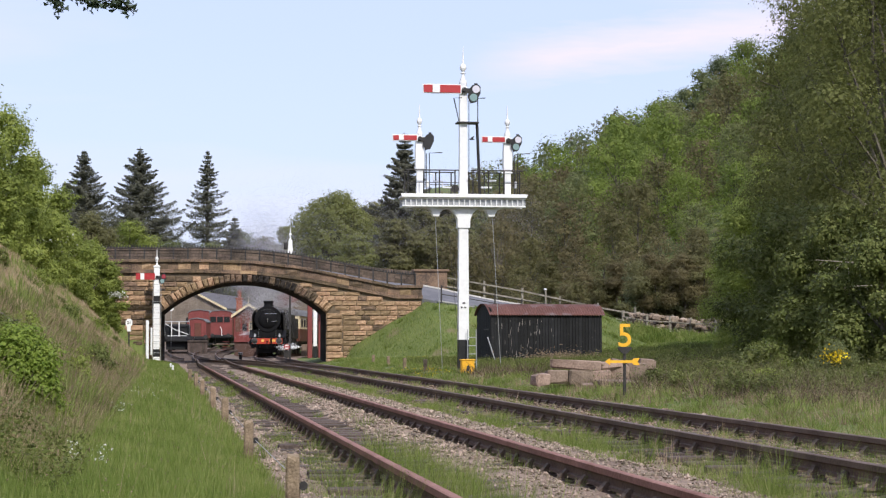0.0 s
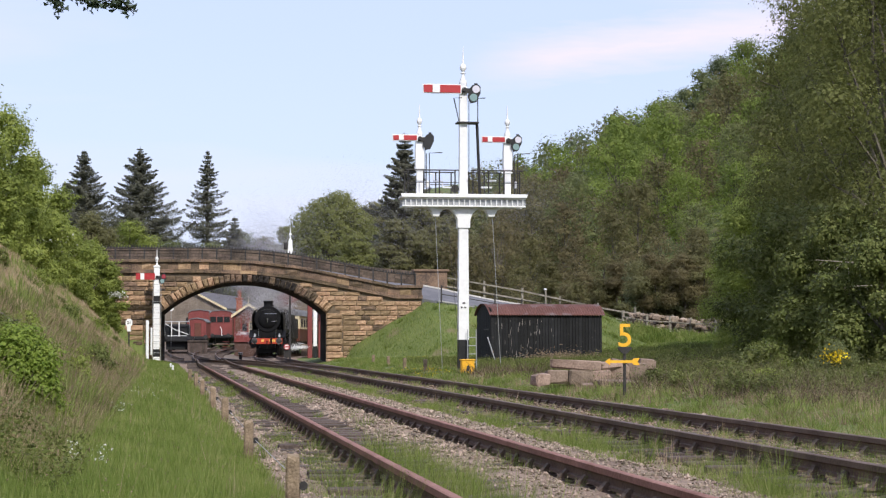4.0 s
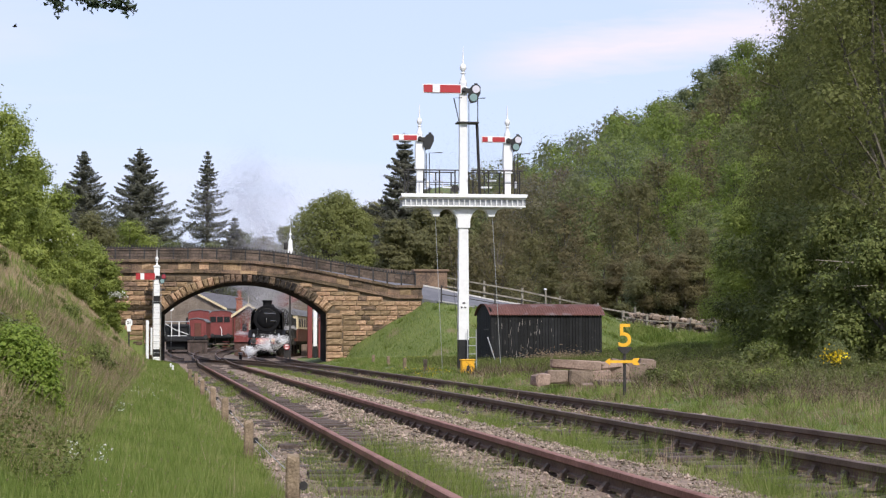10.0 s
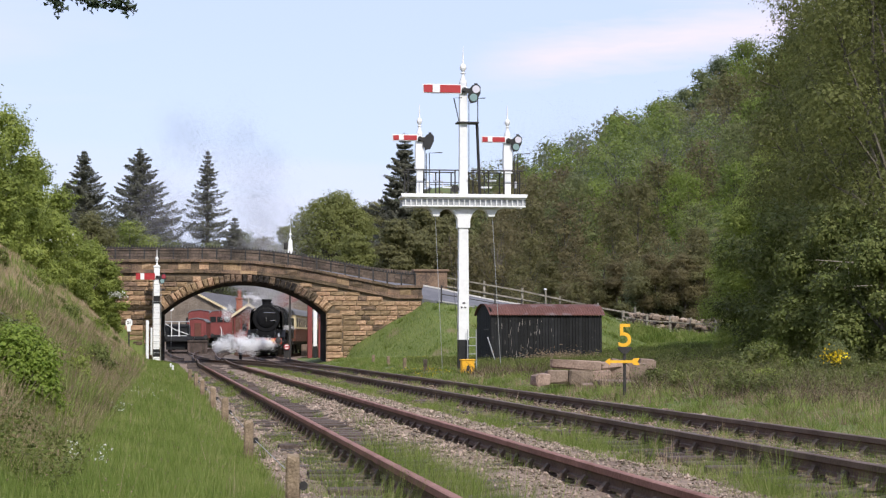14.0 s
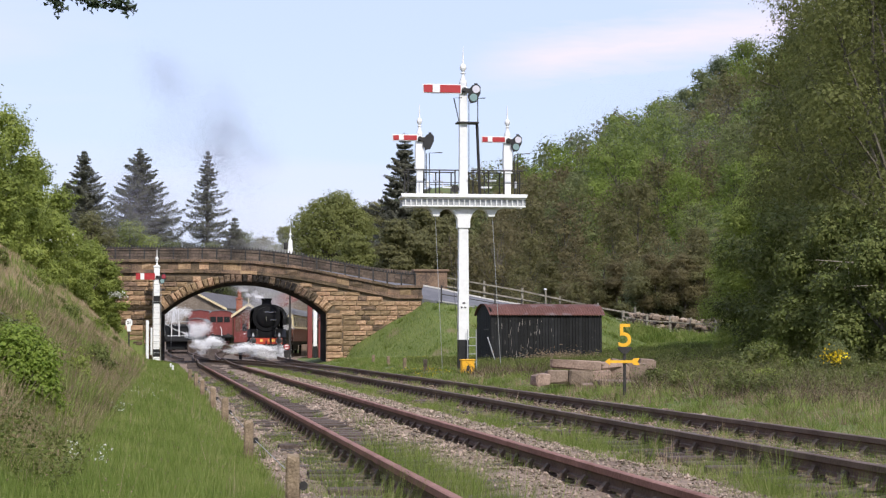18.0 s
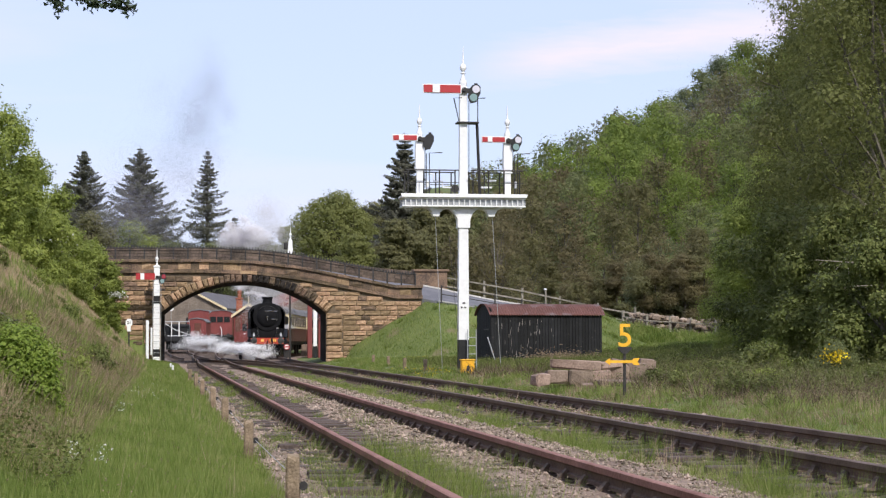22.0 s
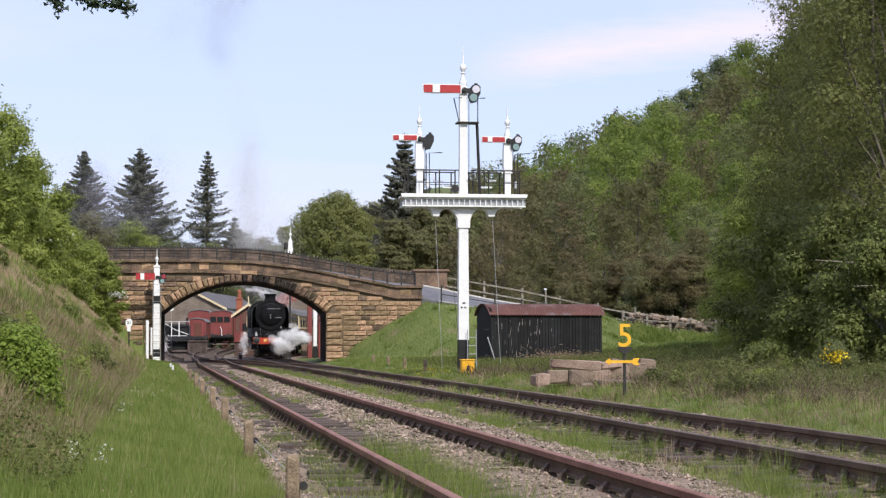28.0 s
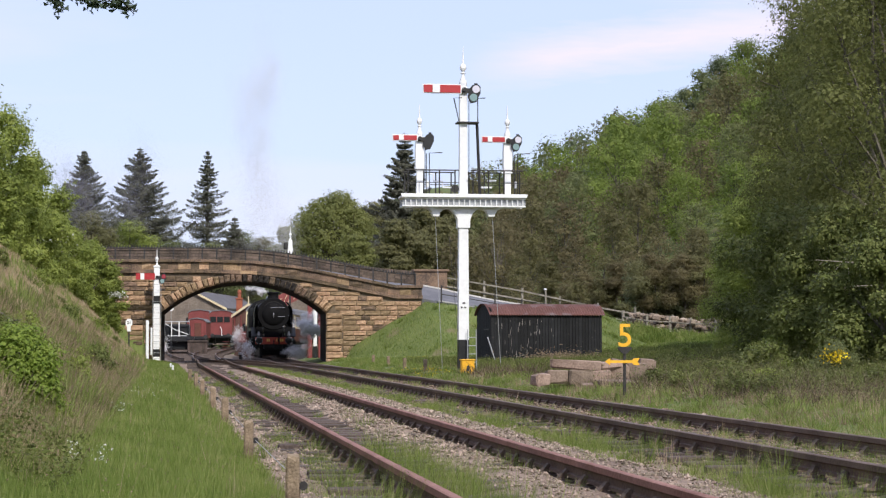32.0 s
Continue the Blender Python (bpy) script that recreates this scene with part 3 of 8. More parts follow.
def stone(x0, x1, z0, z1, y=YF, deep=0.30, tilt=0.0, dark=False, proud=0.0):
    bank = STONE_DARK if dark else STONE
    p = proud + rng.uniform(-0.012, 0.018)
    m = Matrix.Translation(((x0 + x1) / 2, y + deep / 2 - p, (z0 + z1) / 2)) @ pose(0, 0, 0, 0, tilt, 0) @ Matrix.Diagonal((x1 - x0 - 0.026, deep, z1 - z0 - 0.022, 1))
    return part("stone", rng.choice(bank), None, bridge, m=m)


rng = random.Random(11)
z = -0.3
while z < 4.6:
    hgt = rng.uniform(0.23, 0.32)
    zm = z + hgt / 2
    d_out = math.sqrt(max(0.0, (AR + 0.52) ** 2 - (zm - AZ) ** 2)) if zm > SPRING else HALF + 0.92
    for lo, hi in ((-5.0, AX - d_out), (AX + d_out, 14.1)):
        if zm > 4.3 and lo < 0:
            hi = min(hi, 3.0)
        x = lo
        while x < hi - 0.12:
            x1 = min(hi, x + rng.uniform(0.42, 1.0))
            if hi - x1 < 0.3:
                x1 = hi
            if z + hgt < cap_z((x + x1) / 2) - 0.72:
                stone(x, x1, z, z + hgt, dark=rng.random() < (0.55 if x < 1.5 else 0.10))
            x = x1
    z += hgt
# quoins of the two piers
for side in (-1, 1):
    z, k = -0.3, 0
    while z < SPRING - 0.05:
        hgt = min(0.36, SPRING - z)
        a, b = AX + side * HALF, AX + side * (HALF + (0.92 if k % 2 else 0.86))
        stone(min(a, b), max(a, b), z, z + hgt, deep=0.5, proud=0.03)
        z, k = z + hgt, k + 1
# voussoirs: short at the crown, long at the haunches
top = math.asin(HALF / AR)
N_V = 33
cuts = [-top + 2 * top * (i + (rng.uniform(-0.14, 0.14) if 0 < i < N_V else 0)) / N_V for i in range(N_V + 1)]
for a, b in zip(cuts, cuts[1:]):
    th = (a + b) / 2
    ln = 0.40 + 0.14 * abs(th / top) ** 1.6 + rng.uniform(-0.03, 0.04)
    rad = AR + ln / 2
    w = (b - a) * rad
    cx, cz = AX + rad * math.sin(th), AZ + rad * math.cos(th)
    m = Matrix.Translation((cx, YF + 0.25 - 0.05 - rng.uniform(0, 0.05), cz)) @ pose(0, 0, 0, 0, math.degrees(th), 0) @ Matrix.Diagonal((w - 0.032, 0.6, ln, 1))
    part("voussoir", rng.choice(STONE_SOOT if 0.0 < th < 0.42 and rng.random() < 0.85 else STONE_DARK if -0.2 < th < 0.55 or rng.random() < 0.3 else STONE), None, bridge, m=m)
# string course, frieze and coping follow the hump of the lane
def along(x0, x1, lo, hi, proud, wmin, wmax, dark, name, rough=0.01):
    x = x0
    while x < x1 - 0.05:
        xe = min(x1, x + rng.uniform(wmin, wmax))
        g, out = Geo(), proud + rng.uniform(-0.01, 0.015)
        n_ = max(2, int((xe - x) / 0.3) + 1)
        rings = []
        for k in range(n_):
            px = x + 0.008 + (xe - x - 0.016) * k / (n_ - 1)
            zc, bulge = cap_z(px), (rng.uniform(0.0, rough) if 0 < k < n_ - 1 else -0.01)
            rings.append([(px, YF - out, zc + lo + 0.012), (px, YF - out - bulge, zc + (lo + hi) / 2), (px, YF - out, zc + hi - 0.012), (px, YF - out + 0.03, zc + hi), (px, YF + 0.4, zc + hi), (px, YF + 0.4, zc + lo), (px, YF - out + 0.02, zc + lo)])
        g.rings(rings)
        part(name, g, M_MASON_DARK if rng.random() < (0.92 if 4.2 < x < 7.6 else dark) else M_MASON, bridge)
        x = xe


along(-7, 14.2, -0.16, 0.0, 0.12, 0.9, 1.6, 1.0, "coping_stone")
along(-7, 14.15, -0.55, -0.16, 0.0, 0.4, 0.85, 0.5, "frieze_stone", 0.09)
along(-7, 14.18, -0.74, -0.55, 0.10, 0.9, 1.6, 0.9, "string_course_stone")
# far parapet wall and its end pier
far = Geo()
rings = []
for x in list(np.arange(-16, 15.01, 1.0)):
    t = float(lerp(x, [-16, -2, 3, 6, 9, 12, 15], [6.22, 6.30, 6.32, 6.15, 5.72, 5.25, 4.98]))
    rings.append([(x, YB - 0.35, t - 1.6), (x, YB, t - 1.6), (x, YB, t), (x, YB - 0.35, t)])
far.rings(rings)
part("far_parapet", far, M_MORTAR, bridge)
courses = Geo()
for k in range(6):
    x = -15.9
    while x < 14.9:
        xe = min(15.0, x + rng.uniform(0.35, 0.8))
        a, b = [float(lerp(q, [-16, -2, 3, 6, 9, 12, 15], [6.22, 6.30, 6.32, 6.15, 5.72, 5.25, 4.98])) - 0.17 * k for q in (x + 0.01, xe - 0.01)]
        yf, hk = YB - 0.39 - rng.uniform(0, 0.03) - 0.05 * (k == 0), 0.155
        courses.rings([[(q, yf, t - hk), (q, YB - 0.34, t - hk), (q, YB - 0.34, t + 0.012 * (k == 0)), (q, yf, t + 0.012 * (k == 0))] for q, t in ((x + 0.01, a), (xe - 0.01, b))])
        x = xe
part("coursed_facing", courses, M_PARAPET, bridge)
part("end_pier", Geo().box((15.45, YB - 0.2, 4.3), (1.9, 0.7, 1.5), 0.04).box((15.45, YB - 0.2, 5.08), (2.1, 0.9, 0.14), 0.03), M_MASON_DARK, bridge)

# spiked iron railing on the near coping, bay by bay
railing = thing("parapet_railing", "dark iron railing with spiked top rail on the bridge coping", "railing")
x, prev = -7.0, None
while x < 14.2:
    zb = cap_z(x)
    part("post", Geo().box((x, YF + 0.05, zb + 0.30), (0.085, 0.07, 0.68), 0.006), M_IRON, railing)
    if prev is not None:
        g = Geo()
        g.tube([(prev[0], YF + 0.05, prev[1] + 0.60), (x, YF + 0.05, zb + 0.60)], 0.030, 6)
        for k in range(5):
            f = (k + 0.5) / 5
            px, pz = prev[0] + (x - prev[0]) * f, prev[1] + (zb - prev[1]) * f + 0.6
            g.lathe([(0.045, 0.0), (0.040, 0.07), (0.004, 0.18)], 5, (px, YF + 0.05, pz))
        part("spiked_rail", g, M_IRON, railing)
    prev = (x, zb)
    x += 0.77
lane_rail = thing("lane_railing", "thin dark iron railing along the falling lane", "railing")
prev = None
for x in np.arange(15.2, 22.5, 1.42):
    zb, yy = float(road_near(x)) - 0.1, 110.2 - 0.25 * (x - 14)
    part("post", Geo().box((x, yy, zb + 0.45), (0.08, 0.08, 1.1), 0.006), M_IRON, lane_rail)
    if prev is not None:
        for hh in (0.5, 0.92):
            part("rail", Geo().tube([(prev[0], prev[1], prev[2] + hh), (x, yy, zb + hh)], 0.026, 6), M_IRON, lane_rail)
    prev = (x, yy, zb)
# the lane with its pale kerb lines
rd, kerb = Geo(), Geo()
xs = np.arange(-60, 70.1, 1.0)
near_y = [110.6 - 0.25 * max(0, min(x, 54) - 14) * (x > 14) for x in xs]
rd.rings([[(x, ny, float(road_near(x))), (x, 116.2, float(road_far(x))), (x, 116.2, float(road_far(x)) - 0.3), (x, ny, float(road_near(x)) - 0.3)] for x, ny in zip(xs, near_y)])
solid("lane", rd, M_ROAD, "grey asphalt lane falling away from the bridge", "road", kind="structure")
for pick in (0, 1):
    pts = [(x, (ny + 0.12) if pick == 0 else 116.05, float(road_near(x) if pick == 0 else road_far(x))) for x, ny in zip(xs, near_y) if 14 < x < 22]
    kerb.rings([[(x, y - 0.07, z - 0.1), (x, y + 0.07, z - 0.1), (x, y + 0.07, z + 0.05), (x, y - 0.07, z + 0.05)] for x, y, z in pts])
solid("kerb", kerb, surf("pale_kerb_stone", (0.42, 0.40, 0.37), (0.62, 0.60, 0.56), 0.85, 2, 20, 0.3, where="World"), "pale stone kerbs along the lane", "kerb", kind="structure")

# wooden post-and-rail fence beyond the lane
fence = thing("lane_fence", "weathered grey timber post-and-rail fence beside the lane", "fence")
rng = random.Random(5)
xs_f = np.arange(16.4, 34, 2.25)
top_f = lerp(xs_f, [16.3, 21, 26, 32.4, 36], [4.78, 3.98, 2.92, 1.95, 1.6])
for i, (x, t) in enumerate(zip(xs_f, top_f)):
    g = float(height(x, 116.8)) - 0.2
    part("post", Geo().box((x, 116.8, (t + g) / 2 + 0.05), (0.12, 0.12, t - g + 0.1 + rng.uniform(0, 0.3)), 0.012), M_TIMBER, fence, m=pose(0, 0, 0, 0, rng.uniform(-0.3, 0.3), 0))
    if i:
        for dz in (-0.06, -0.55):
            a, b = (xs_f[i - 1], top_f[i - 1]), (x, t)
            part("rail", Geo().rings([[(q[0], 116.70 + yy, q[1] + dz + zz) for yy, zz in ((-0.03, -0.045), (0.03, -0.045), (0.03, 0.045), (-0.03, 0.045))] for q in (a, b)]), M_TIMBER, fence)

# tumbled dry-stone wall below the fence
wall = Geo()
rng = random.Random(8)
for i in range(640):
    x = rng.uniform(25.9, 34.5)
    y = 110.6 - 0.35 * (x - 26) + rng.gauss(0, 0.35)
    zb = float(height(x, y))
    s = rng.uniform(0.10, 0.27)
    wall.box((0, 0, 0), (s * rng.uniform(1.0, 2.0), s * 1.2, s), s * 0.16, Matrix.Translation((x, y, zb + rng.uniform(-0.1, 1.15) * (1.0 if x < 31 else 0.7))) @ pose(0, 0, 0, rng.uniform(-15, 15), rng.uniform(-15, 15), rng.uniform(0, 180)))
solid("dry_stone_wall", wall, M_RUBBLE, "tumbled dry-stone wall of pale rubble below the lane", "wall", kind="structure")


# ---- signals ----
def finial(g, x, z, s=1.0, y=0.0):
    """White ball-and-spike finial, base at z."""
    g.lathe([(0.10 * s, 0), (0.13 * s, 0.10 * s), (0.125 * s, 0.16 * s), (0.06 * s, 0.34 * s), (0.05 * s, 0.42 * s), (0.09 * s, 0.45 * s), (0.04 * s, 0.49 * s), (0.10 * s, 0.58 * s), (0.115 * s, 0.65 * s), (0.09 * s, 0.73 * s), (0.035 * s, 0.78 * s), (0.028 * s, 0.95 * s), (0.006, 1.35 * s)], 10, (x, y, z))


def arm(parent, x, z, length, hgt, s=1.0, lens=(M_LENSC, M_LENSG), dark=False, y=-0.19, edge=0.06):
    """Lower-quadrant arm at danger with spectacle and lamp; pivot at x, z."""
    a = part("signal_arm", Geo().box((x - 0.13 * s - length / 2, y, z), (length, 0.03, hgt), 0.006), M_RED, parent, "red enamelled arm with a white stripe")
    if edge:
        part("white_edge", Geo().box((x - 0.13 * s - length / 2, y + 0.016, z), (length + edge, 0.02, hgt + edge), 0.004), M_WHITE, a)
    part("stripe", Geo().box((x - 0.13 * s - length * 0.66, y - 0.013, z), (length * 0.2, 0.03, hgt - 0.003), 0.004), M_WHITE, a)
    part("arm_hub", Geo().lathe([(0.07 * s, 0), (0.07 * s, 0.09)], 12, (x - 0.01, y - 0.05, z - 0.01), "y").box((x + 0.07 * s, y, z - 0.05 * s), (0.3 * s, 0.035, 0.16 * s), 0.01), M_IRON, a)
    sp = part("spectacle", Geo().prism([(x + 0.10 * s, z - 0.26 * s), (x + 0.20 * s, z - 0.46 * s), (x + 0.38 * s, z - 0.42 * s), (x + 0.52 * s, z - 0.13 * s), (x + 0.52 * s, z + 0.08 * s), (x + 0.42 * s, z + 0.18 * s), (x + 0.25 * s, z + 0.13 * s), (x + 0.14 * s, z - 0.02 * s)], "y", y - 0.02, y + 0.02), M_BLACK, a)
    if not dark:
        part("lens", Geo().lathe([(0.125 * s, 0), (0.125 * s, 0.012)], 16, (x + 0.375 * s, y - 0.034, z + 0.0), "y"), lens[0], sp)
        part("lens", Geo().lathe([(0.125 * s, 0), (0.125 * s, 0.012)], 16, (x + 0.29 * s, y - 0.034, z - 0.27 * s), "y"), lens[1], sp)
    lamp = part("signal_lamp", Geo().box((x + 0.40 * s, y + 0.2, z - 0.02), (0.2 * s, 0.2 * s, 0.26 * s), 0.02).lathe([(0.09 * s, 0), (0.05 * s, 0.07 * s), (0.05 * s, 0.12 * s)], 8, (x + 0.40 * s, y + 0.2, z + 0.10)), M_IRON, a, "black oil lamp case")
    return a


# bracket signal: one tall main post, two dolls on a lattice landing
sig = thing("bracket_signal", "tall white bracket signal with three red arms at danger", "railway signal", loc=(9.67, 64.8, 0.0))
SC = 65.4 / 3600


def hz(py):
    return 0.923 + (607 - py) * SC


g = Geo().rings([[(sx * w, sy * w, z) for sx, sy in ((-1, -1), (1, -1), (1, 1), (-1, 1))] for w, z in ((0.165, 1.02), (0.16, 3.0), (0.14, 5.6), (0.125, 7.0), (0.12, 9.2))])
post = part("main_post", g, M_WHITE, sig, "white square timber post")
part("black_base", Geo().box((0, 0, 0.45), (0.335, 0.335, 1.16), 0.01), M_BLACK, sig)
g = Geo()
finial(g, 0, 9.19, 0.98)
part("finial", g, M_WHITE, sig, smooth=True)
for px in (-1.42, 1.45):
    d = part("doll", Geo().rings([[(px + sx * w, sy * w, z) for sx, sy in ((-1, -1), (1, -1), (1, 1), (-1, 1))] for w, z in ((0.098, 5.62), (0.098, 6.42), (0.14, 6.52), (0.14, 7.05), (0.115, 7.55))]), M_WHITE, sig, "white signal doll post")
    g = Geo()
    finial(g, px, 7.54, 0.80)
    part("finial", g, M_WHITE, d, smooth=True)
arm(sig, 0.02, 9.10, 1.20, 0.25, 1.0)
arm(sig, -1.42, 7.50, 0.76, 0.155, 0.85, dark=True)
arm(sig, 1.45, 7.48, 0.74, 0.155, 0.85)
landing = part("landing", Geo().box((-0.02, 0, 5.60), (4.06, 1.0, 0.06), 0.01).box((-0.02, -0.46, 5.66), (4.1, 0.05, 0.06), 0.01), M_WHITE, sig, "white bracket landing")
for yy in (-0.36, 0.36):
    part("girder", Geo().box((-0.02, yy, 5.55), (4.0, 0.09, 0.05), 0.008).box((-0.02, yy, 5.30), (4.0, 0.09, 0.05), 0.008), M_WHITE, landing)
    # greyed web plate: the shade between the white ribs, put into its colour
    part("girder_web", Geo().box((-0.02, yy + 0.02, 5.42), (4.0, 0.02, 0.22)), M_GREY, landing)
    for k in range(23):
        part("girder_rib", Geo().box((-1.92 + k * 0.173, yy - 0.025, 5.425), (0.035, 0.06, 0.22), 0.004), M_WHITE, landing)
for sgn in (-1, 1):
    arc = [(0.19 + 0.35 * (1 - math.cos(q)), 4.70 + 0.53 * math.sin(q)) for q in np.linspace(0.0, 2.35, 14)]
    outline = [(0.15, 5.28), (0.15, 4.66)] + arc + [(0.80, 4.99), (1.00, 4.99), (1.02, 5.07), (1.10, 5.19), (1.32, 5.28)]
    outline = [(sgn * q[0], q[1]) for q in outline][::sgn]
    for yy in (-0.14, 0.14):
        part("bracket", Geo().prism(outline, "y", yy - 0.035, yy + 0.035), M_WHITE, sig, "white cast bracket with a curved cut-out")
part("post_collar", Geo().prism([(-0.20, 4.62), (0.20, 4.62), (0.21, 5.27), (-0.21, 5.27)], "y", -0.19, 0.19), M_WHITE, sig)
# handrails on the landing
for x0, x1 in ((-1.92, -0.2), (0.18, 1.90)):
    for yy in (-0.44, 0.44):
        part("handrail", Geo().tube([(x0, yy, 6.45), (x1, yy, 6.45)], 0.022, 6).tube([(x0, yy, 6.05), (x1, yy, 6.05)], 0.012, 6), M_IRON, landing)
        for k in range(4):
            xx = x0 + (x1 - x0) * (k + 0.15) / 3.4
            part("stanchion", Geo().tube([(xx, yy, 5.62), (xx, yy, 6.45)], 0.022, 6), M_IRON, landing)
# upper lamp platform, its ladder and rails
part("upper_platform", Geo().box((0.13, 0, 8.02), (0.72, 0.5, 0.05), 0.01), M_IRON, sig)
for xx, x2 in ((-0.33, -0.16), (0.45, 0.45)):
    part("hoop", Geo().tube([(x2, -0.2, 8.04), (xx, -0.2, 8.80), (xx + 0.25, -0.2, 8.82)], 0.019, 6), M_IRON, sig)
for px in (-1.42, 1.45):
    part("doll_hoop", Geo().tube([(px + 0.30, -0.16, 5.62), (px + 0.30, -0.16, 7.02), (px + 0.72, -0.16, 7.04)], 0.018, 6).tube([(px + 0.20, -0.16, 5.62), (px + 0.20, -0.16, 7.0)], 0.014, 6), M_IRON, sig)
    part("doll_rod", Geo().tube([(px + 0.16, -0.15, 5.9), (px + 0.16, -0.15, 7.2)], 0.012, 5), M_IRON, sig)
    part("counterweight", Geo().box((px + 0.24, -0.14, 6.02), (0.09, 0.06, 0.22), 0.02), M_WHITE, sig)
up = part("upper_ladder", Geo().tube([(0.46, -0.06, 8.02), (0.56, -0.06, 5.62)], 0.03, 6).tube([(0.46, 0.16, 8.02), (0.56, 0.16, 5.62)], 0.03, 6), M_IRON, sig)
for k in range(9):
    f = (k + 0.5) / 9
    part("rung", Geo().tube([(0.46 + 0.1 * f, -0.06, 8.02 - 2.4 * f), (0.46 + 0.1 * f, 0.16, 8.02 - 2.4 * f)], 0.014, 5), M_IRON, up)
lad = part("ladder", Geo().tube([(0.10, -0.36, 0.05), (0.10, -0.27, 1.35)], 0.016, 6).tube([(0.38, -0.36, 0.05), (0.38, -0.27, 1.35)], 0.016, 6), M_GREY, sig, "short grey steel ladder")
for k in range(4):
    zz = 0.3 + k * 0.265
    part("rung", Geo().tube([(0.10, -0.35 + 0.065 * zz, zz), (0.38, -0.35 + 0.065 * zz, zz)], 0.012, 5), M_GREY, lad)
part("cranks", Geo().tube([(-1.15, -0.1, 6.35), (-0.98, -0.1, 6.35), (-0.98, -0.1, 6.12), (-0.68, -0.1, 6.12), (-0.68, -0.1, 5.92), (-0.25, -0.1, 5.92)], 0.028, 6), M_WHITE, sig)
part("pulley_wheel", Geo().lathe([(0.13, -0.03), (0.13, 0.03)], 14, (-0.28, -0.1, 5.88), "y").lathe([(0.05, -0.05), (0.05, 0.05)], 8, (-0.28, -0.1, 5.88), "y"), M_IRON, sig)
for cx, cz, ln in ((0.75, 5.93, 0.36), (0.92, 6.15, 0.30), (1.42, 6.42, 0.36)):
    part("balance_lever", Geo().box((cx, -0.1, cz), (ln, 0.06, 0.055), 0.01), M_WHITE, sig)
for x0, x1 in ((-0.92, -0.85), (0.94, 0.96)):
    part("stay_wire", Geo().tube([(x0, 0, 5.3), (x1 + (0.3 if x0 > 0 else 0.2), 0.2, 0.1)], 0.009, 4), M_GREY, sig)
part("down_rod", Geo().tube([(0.16, -0.2, 5.9), (0.16, -0.2, 8.9)], 0.012, 5).tube([(-0.45, 0.1, 4.4), (-0.1, 0.1, 0.6)], 0.008, 4), M_IRON, sig)
part("number_mark", Geo().box((0.0, -0.17, 2.20), (0.09, 0.012, 0.05)).box((-0.07, -0.17, 2.06), (0.05, 0.012, 0.05)).box((0.04, -0.17, 2.06), (0.05, 0.012, 0.05)), M_IRON, sig)

# left-hand home signal by the bridge
hs = thing("home_signal", "white and black lattice-banded signal post with a red arm at danger", "railway signal", loc=(-0.17, 108.6, 0.0))
part("post", Geo().rings([[(sx * w, sy * w, z) for sx, sy in ((-1, -1), (1, -1), (1, 1), (-1, 1))] for w, z in ((0.17, -0.1), (0.165, 2.0), (0.15, 4.9))]), M_WHITE, hs)
for z0, hh in ((0.42, 0.16), (0.18, 0.26), (3.0, 0.40)):
    part("black_band", Geo().box((0, 0, z0 + hh / 2), (0.345, 0.345, hh), 0.005), M_BLACK, hs)
g = Geo()
finial(g, 0, 4.86, 0.78)
g.box((0, 0, 4.95), (0.36, 0.36, 0.1), 0.02)
part("finial", g, M_WHITE, hs)
arm(hs, 0.02, 4.42, 1.0, 0.34, 0.9, lens=(M_LENSR, M_LENSG), y=-0.21, edge=0.0)
ld = part("ladder", Geo().tube([(-0.2, -0.3, -0.1), (-0.2, -0.22, 4.2)], 0.015, 6).tube([(0.22, -0.3, -0.1), (0.22, -0.22, 4.2)], 0.015, 6), M_GREY, hs)
for k in range(14):
    part("rung", Geo().tube([(-0.2, -0.28, 0.1 + 0.3 * k), (0.22, -0.28, 0.1 + 0.3 * k)], 0.010, 5), M_GREY, ld)
part("rest_bracket", Geo().box((0.0, -0.12, 3.75), (0.9, 0.06, 0.05), 0.01), M_IRON, hs)

# signal posts seen beyond the arch and over the parapet
ps = thing("platform_signal", "white signal post with a black foot beyond the arch", "railway signal", loc=(9.62, 128.0, -0.2))
part("post", Geo().box((0.06, 0, 2.6), (0.23, 0.23, 3.4), 0.01), M_WHITE, ps)
part("black_base", Geo().box((0.06, 0, 0.45), (0.24, 0.24, 0.92), 0.01), M_BLACK, ps)
ss = thing("starter_signal", "tall white signal post with a pointed finial behind the bridge", "railway signal", loc=(8.55, 135.1, -0.2))
part("post", Geo().rings([[(sx * w, sy * w, z) for sx, sy in ((-1, -1), (1, -1), (1, 1), (-1, 1))] for w, z in ((0.17, 6.3), (0.16, 7.2), (0.12, 7.9))]), M_WHITE, ss)
part("lower_post", Geo().box((0, 0, 3.15), (0.12, 0.12, 6.3), 0.01), M_IRON, ss, "dark iron lower post")
g = Geo()
finial(g, 0, 7.8, 0.78)
part("finial", g, M_WHITE, ss)
part("lamp_case", Geo().box((-0.28, 0, 7.55), (0.32, 0.3, 0.46), 0.05), M_IRON, ss)

# ---- tarred van body used as a hut ----
hut = thing("lineside_hut", "black tarred plank van body with a curved rusty iron roof", "hut", loc=(12.90, 79.0, -0.1), rz=13.0 - 7.92)
HL, HW, HH = 4.55, 2.25, 2.12
part("body_core", Geo().box((HL / 2, HW / 2, HH / 2), (HL - 0.08, HW - 0.08, HH)), M_TARRED, hut)
rng = random.Random(3)
k = 0
x = 0.0
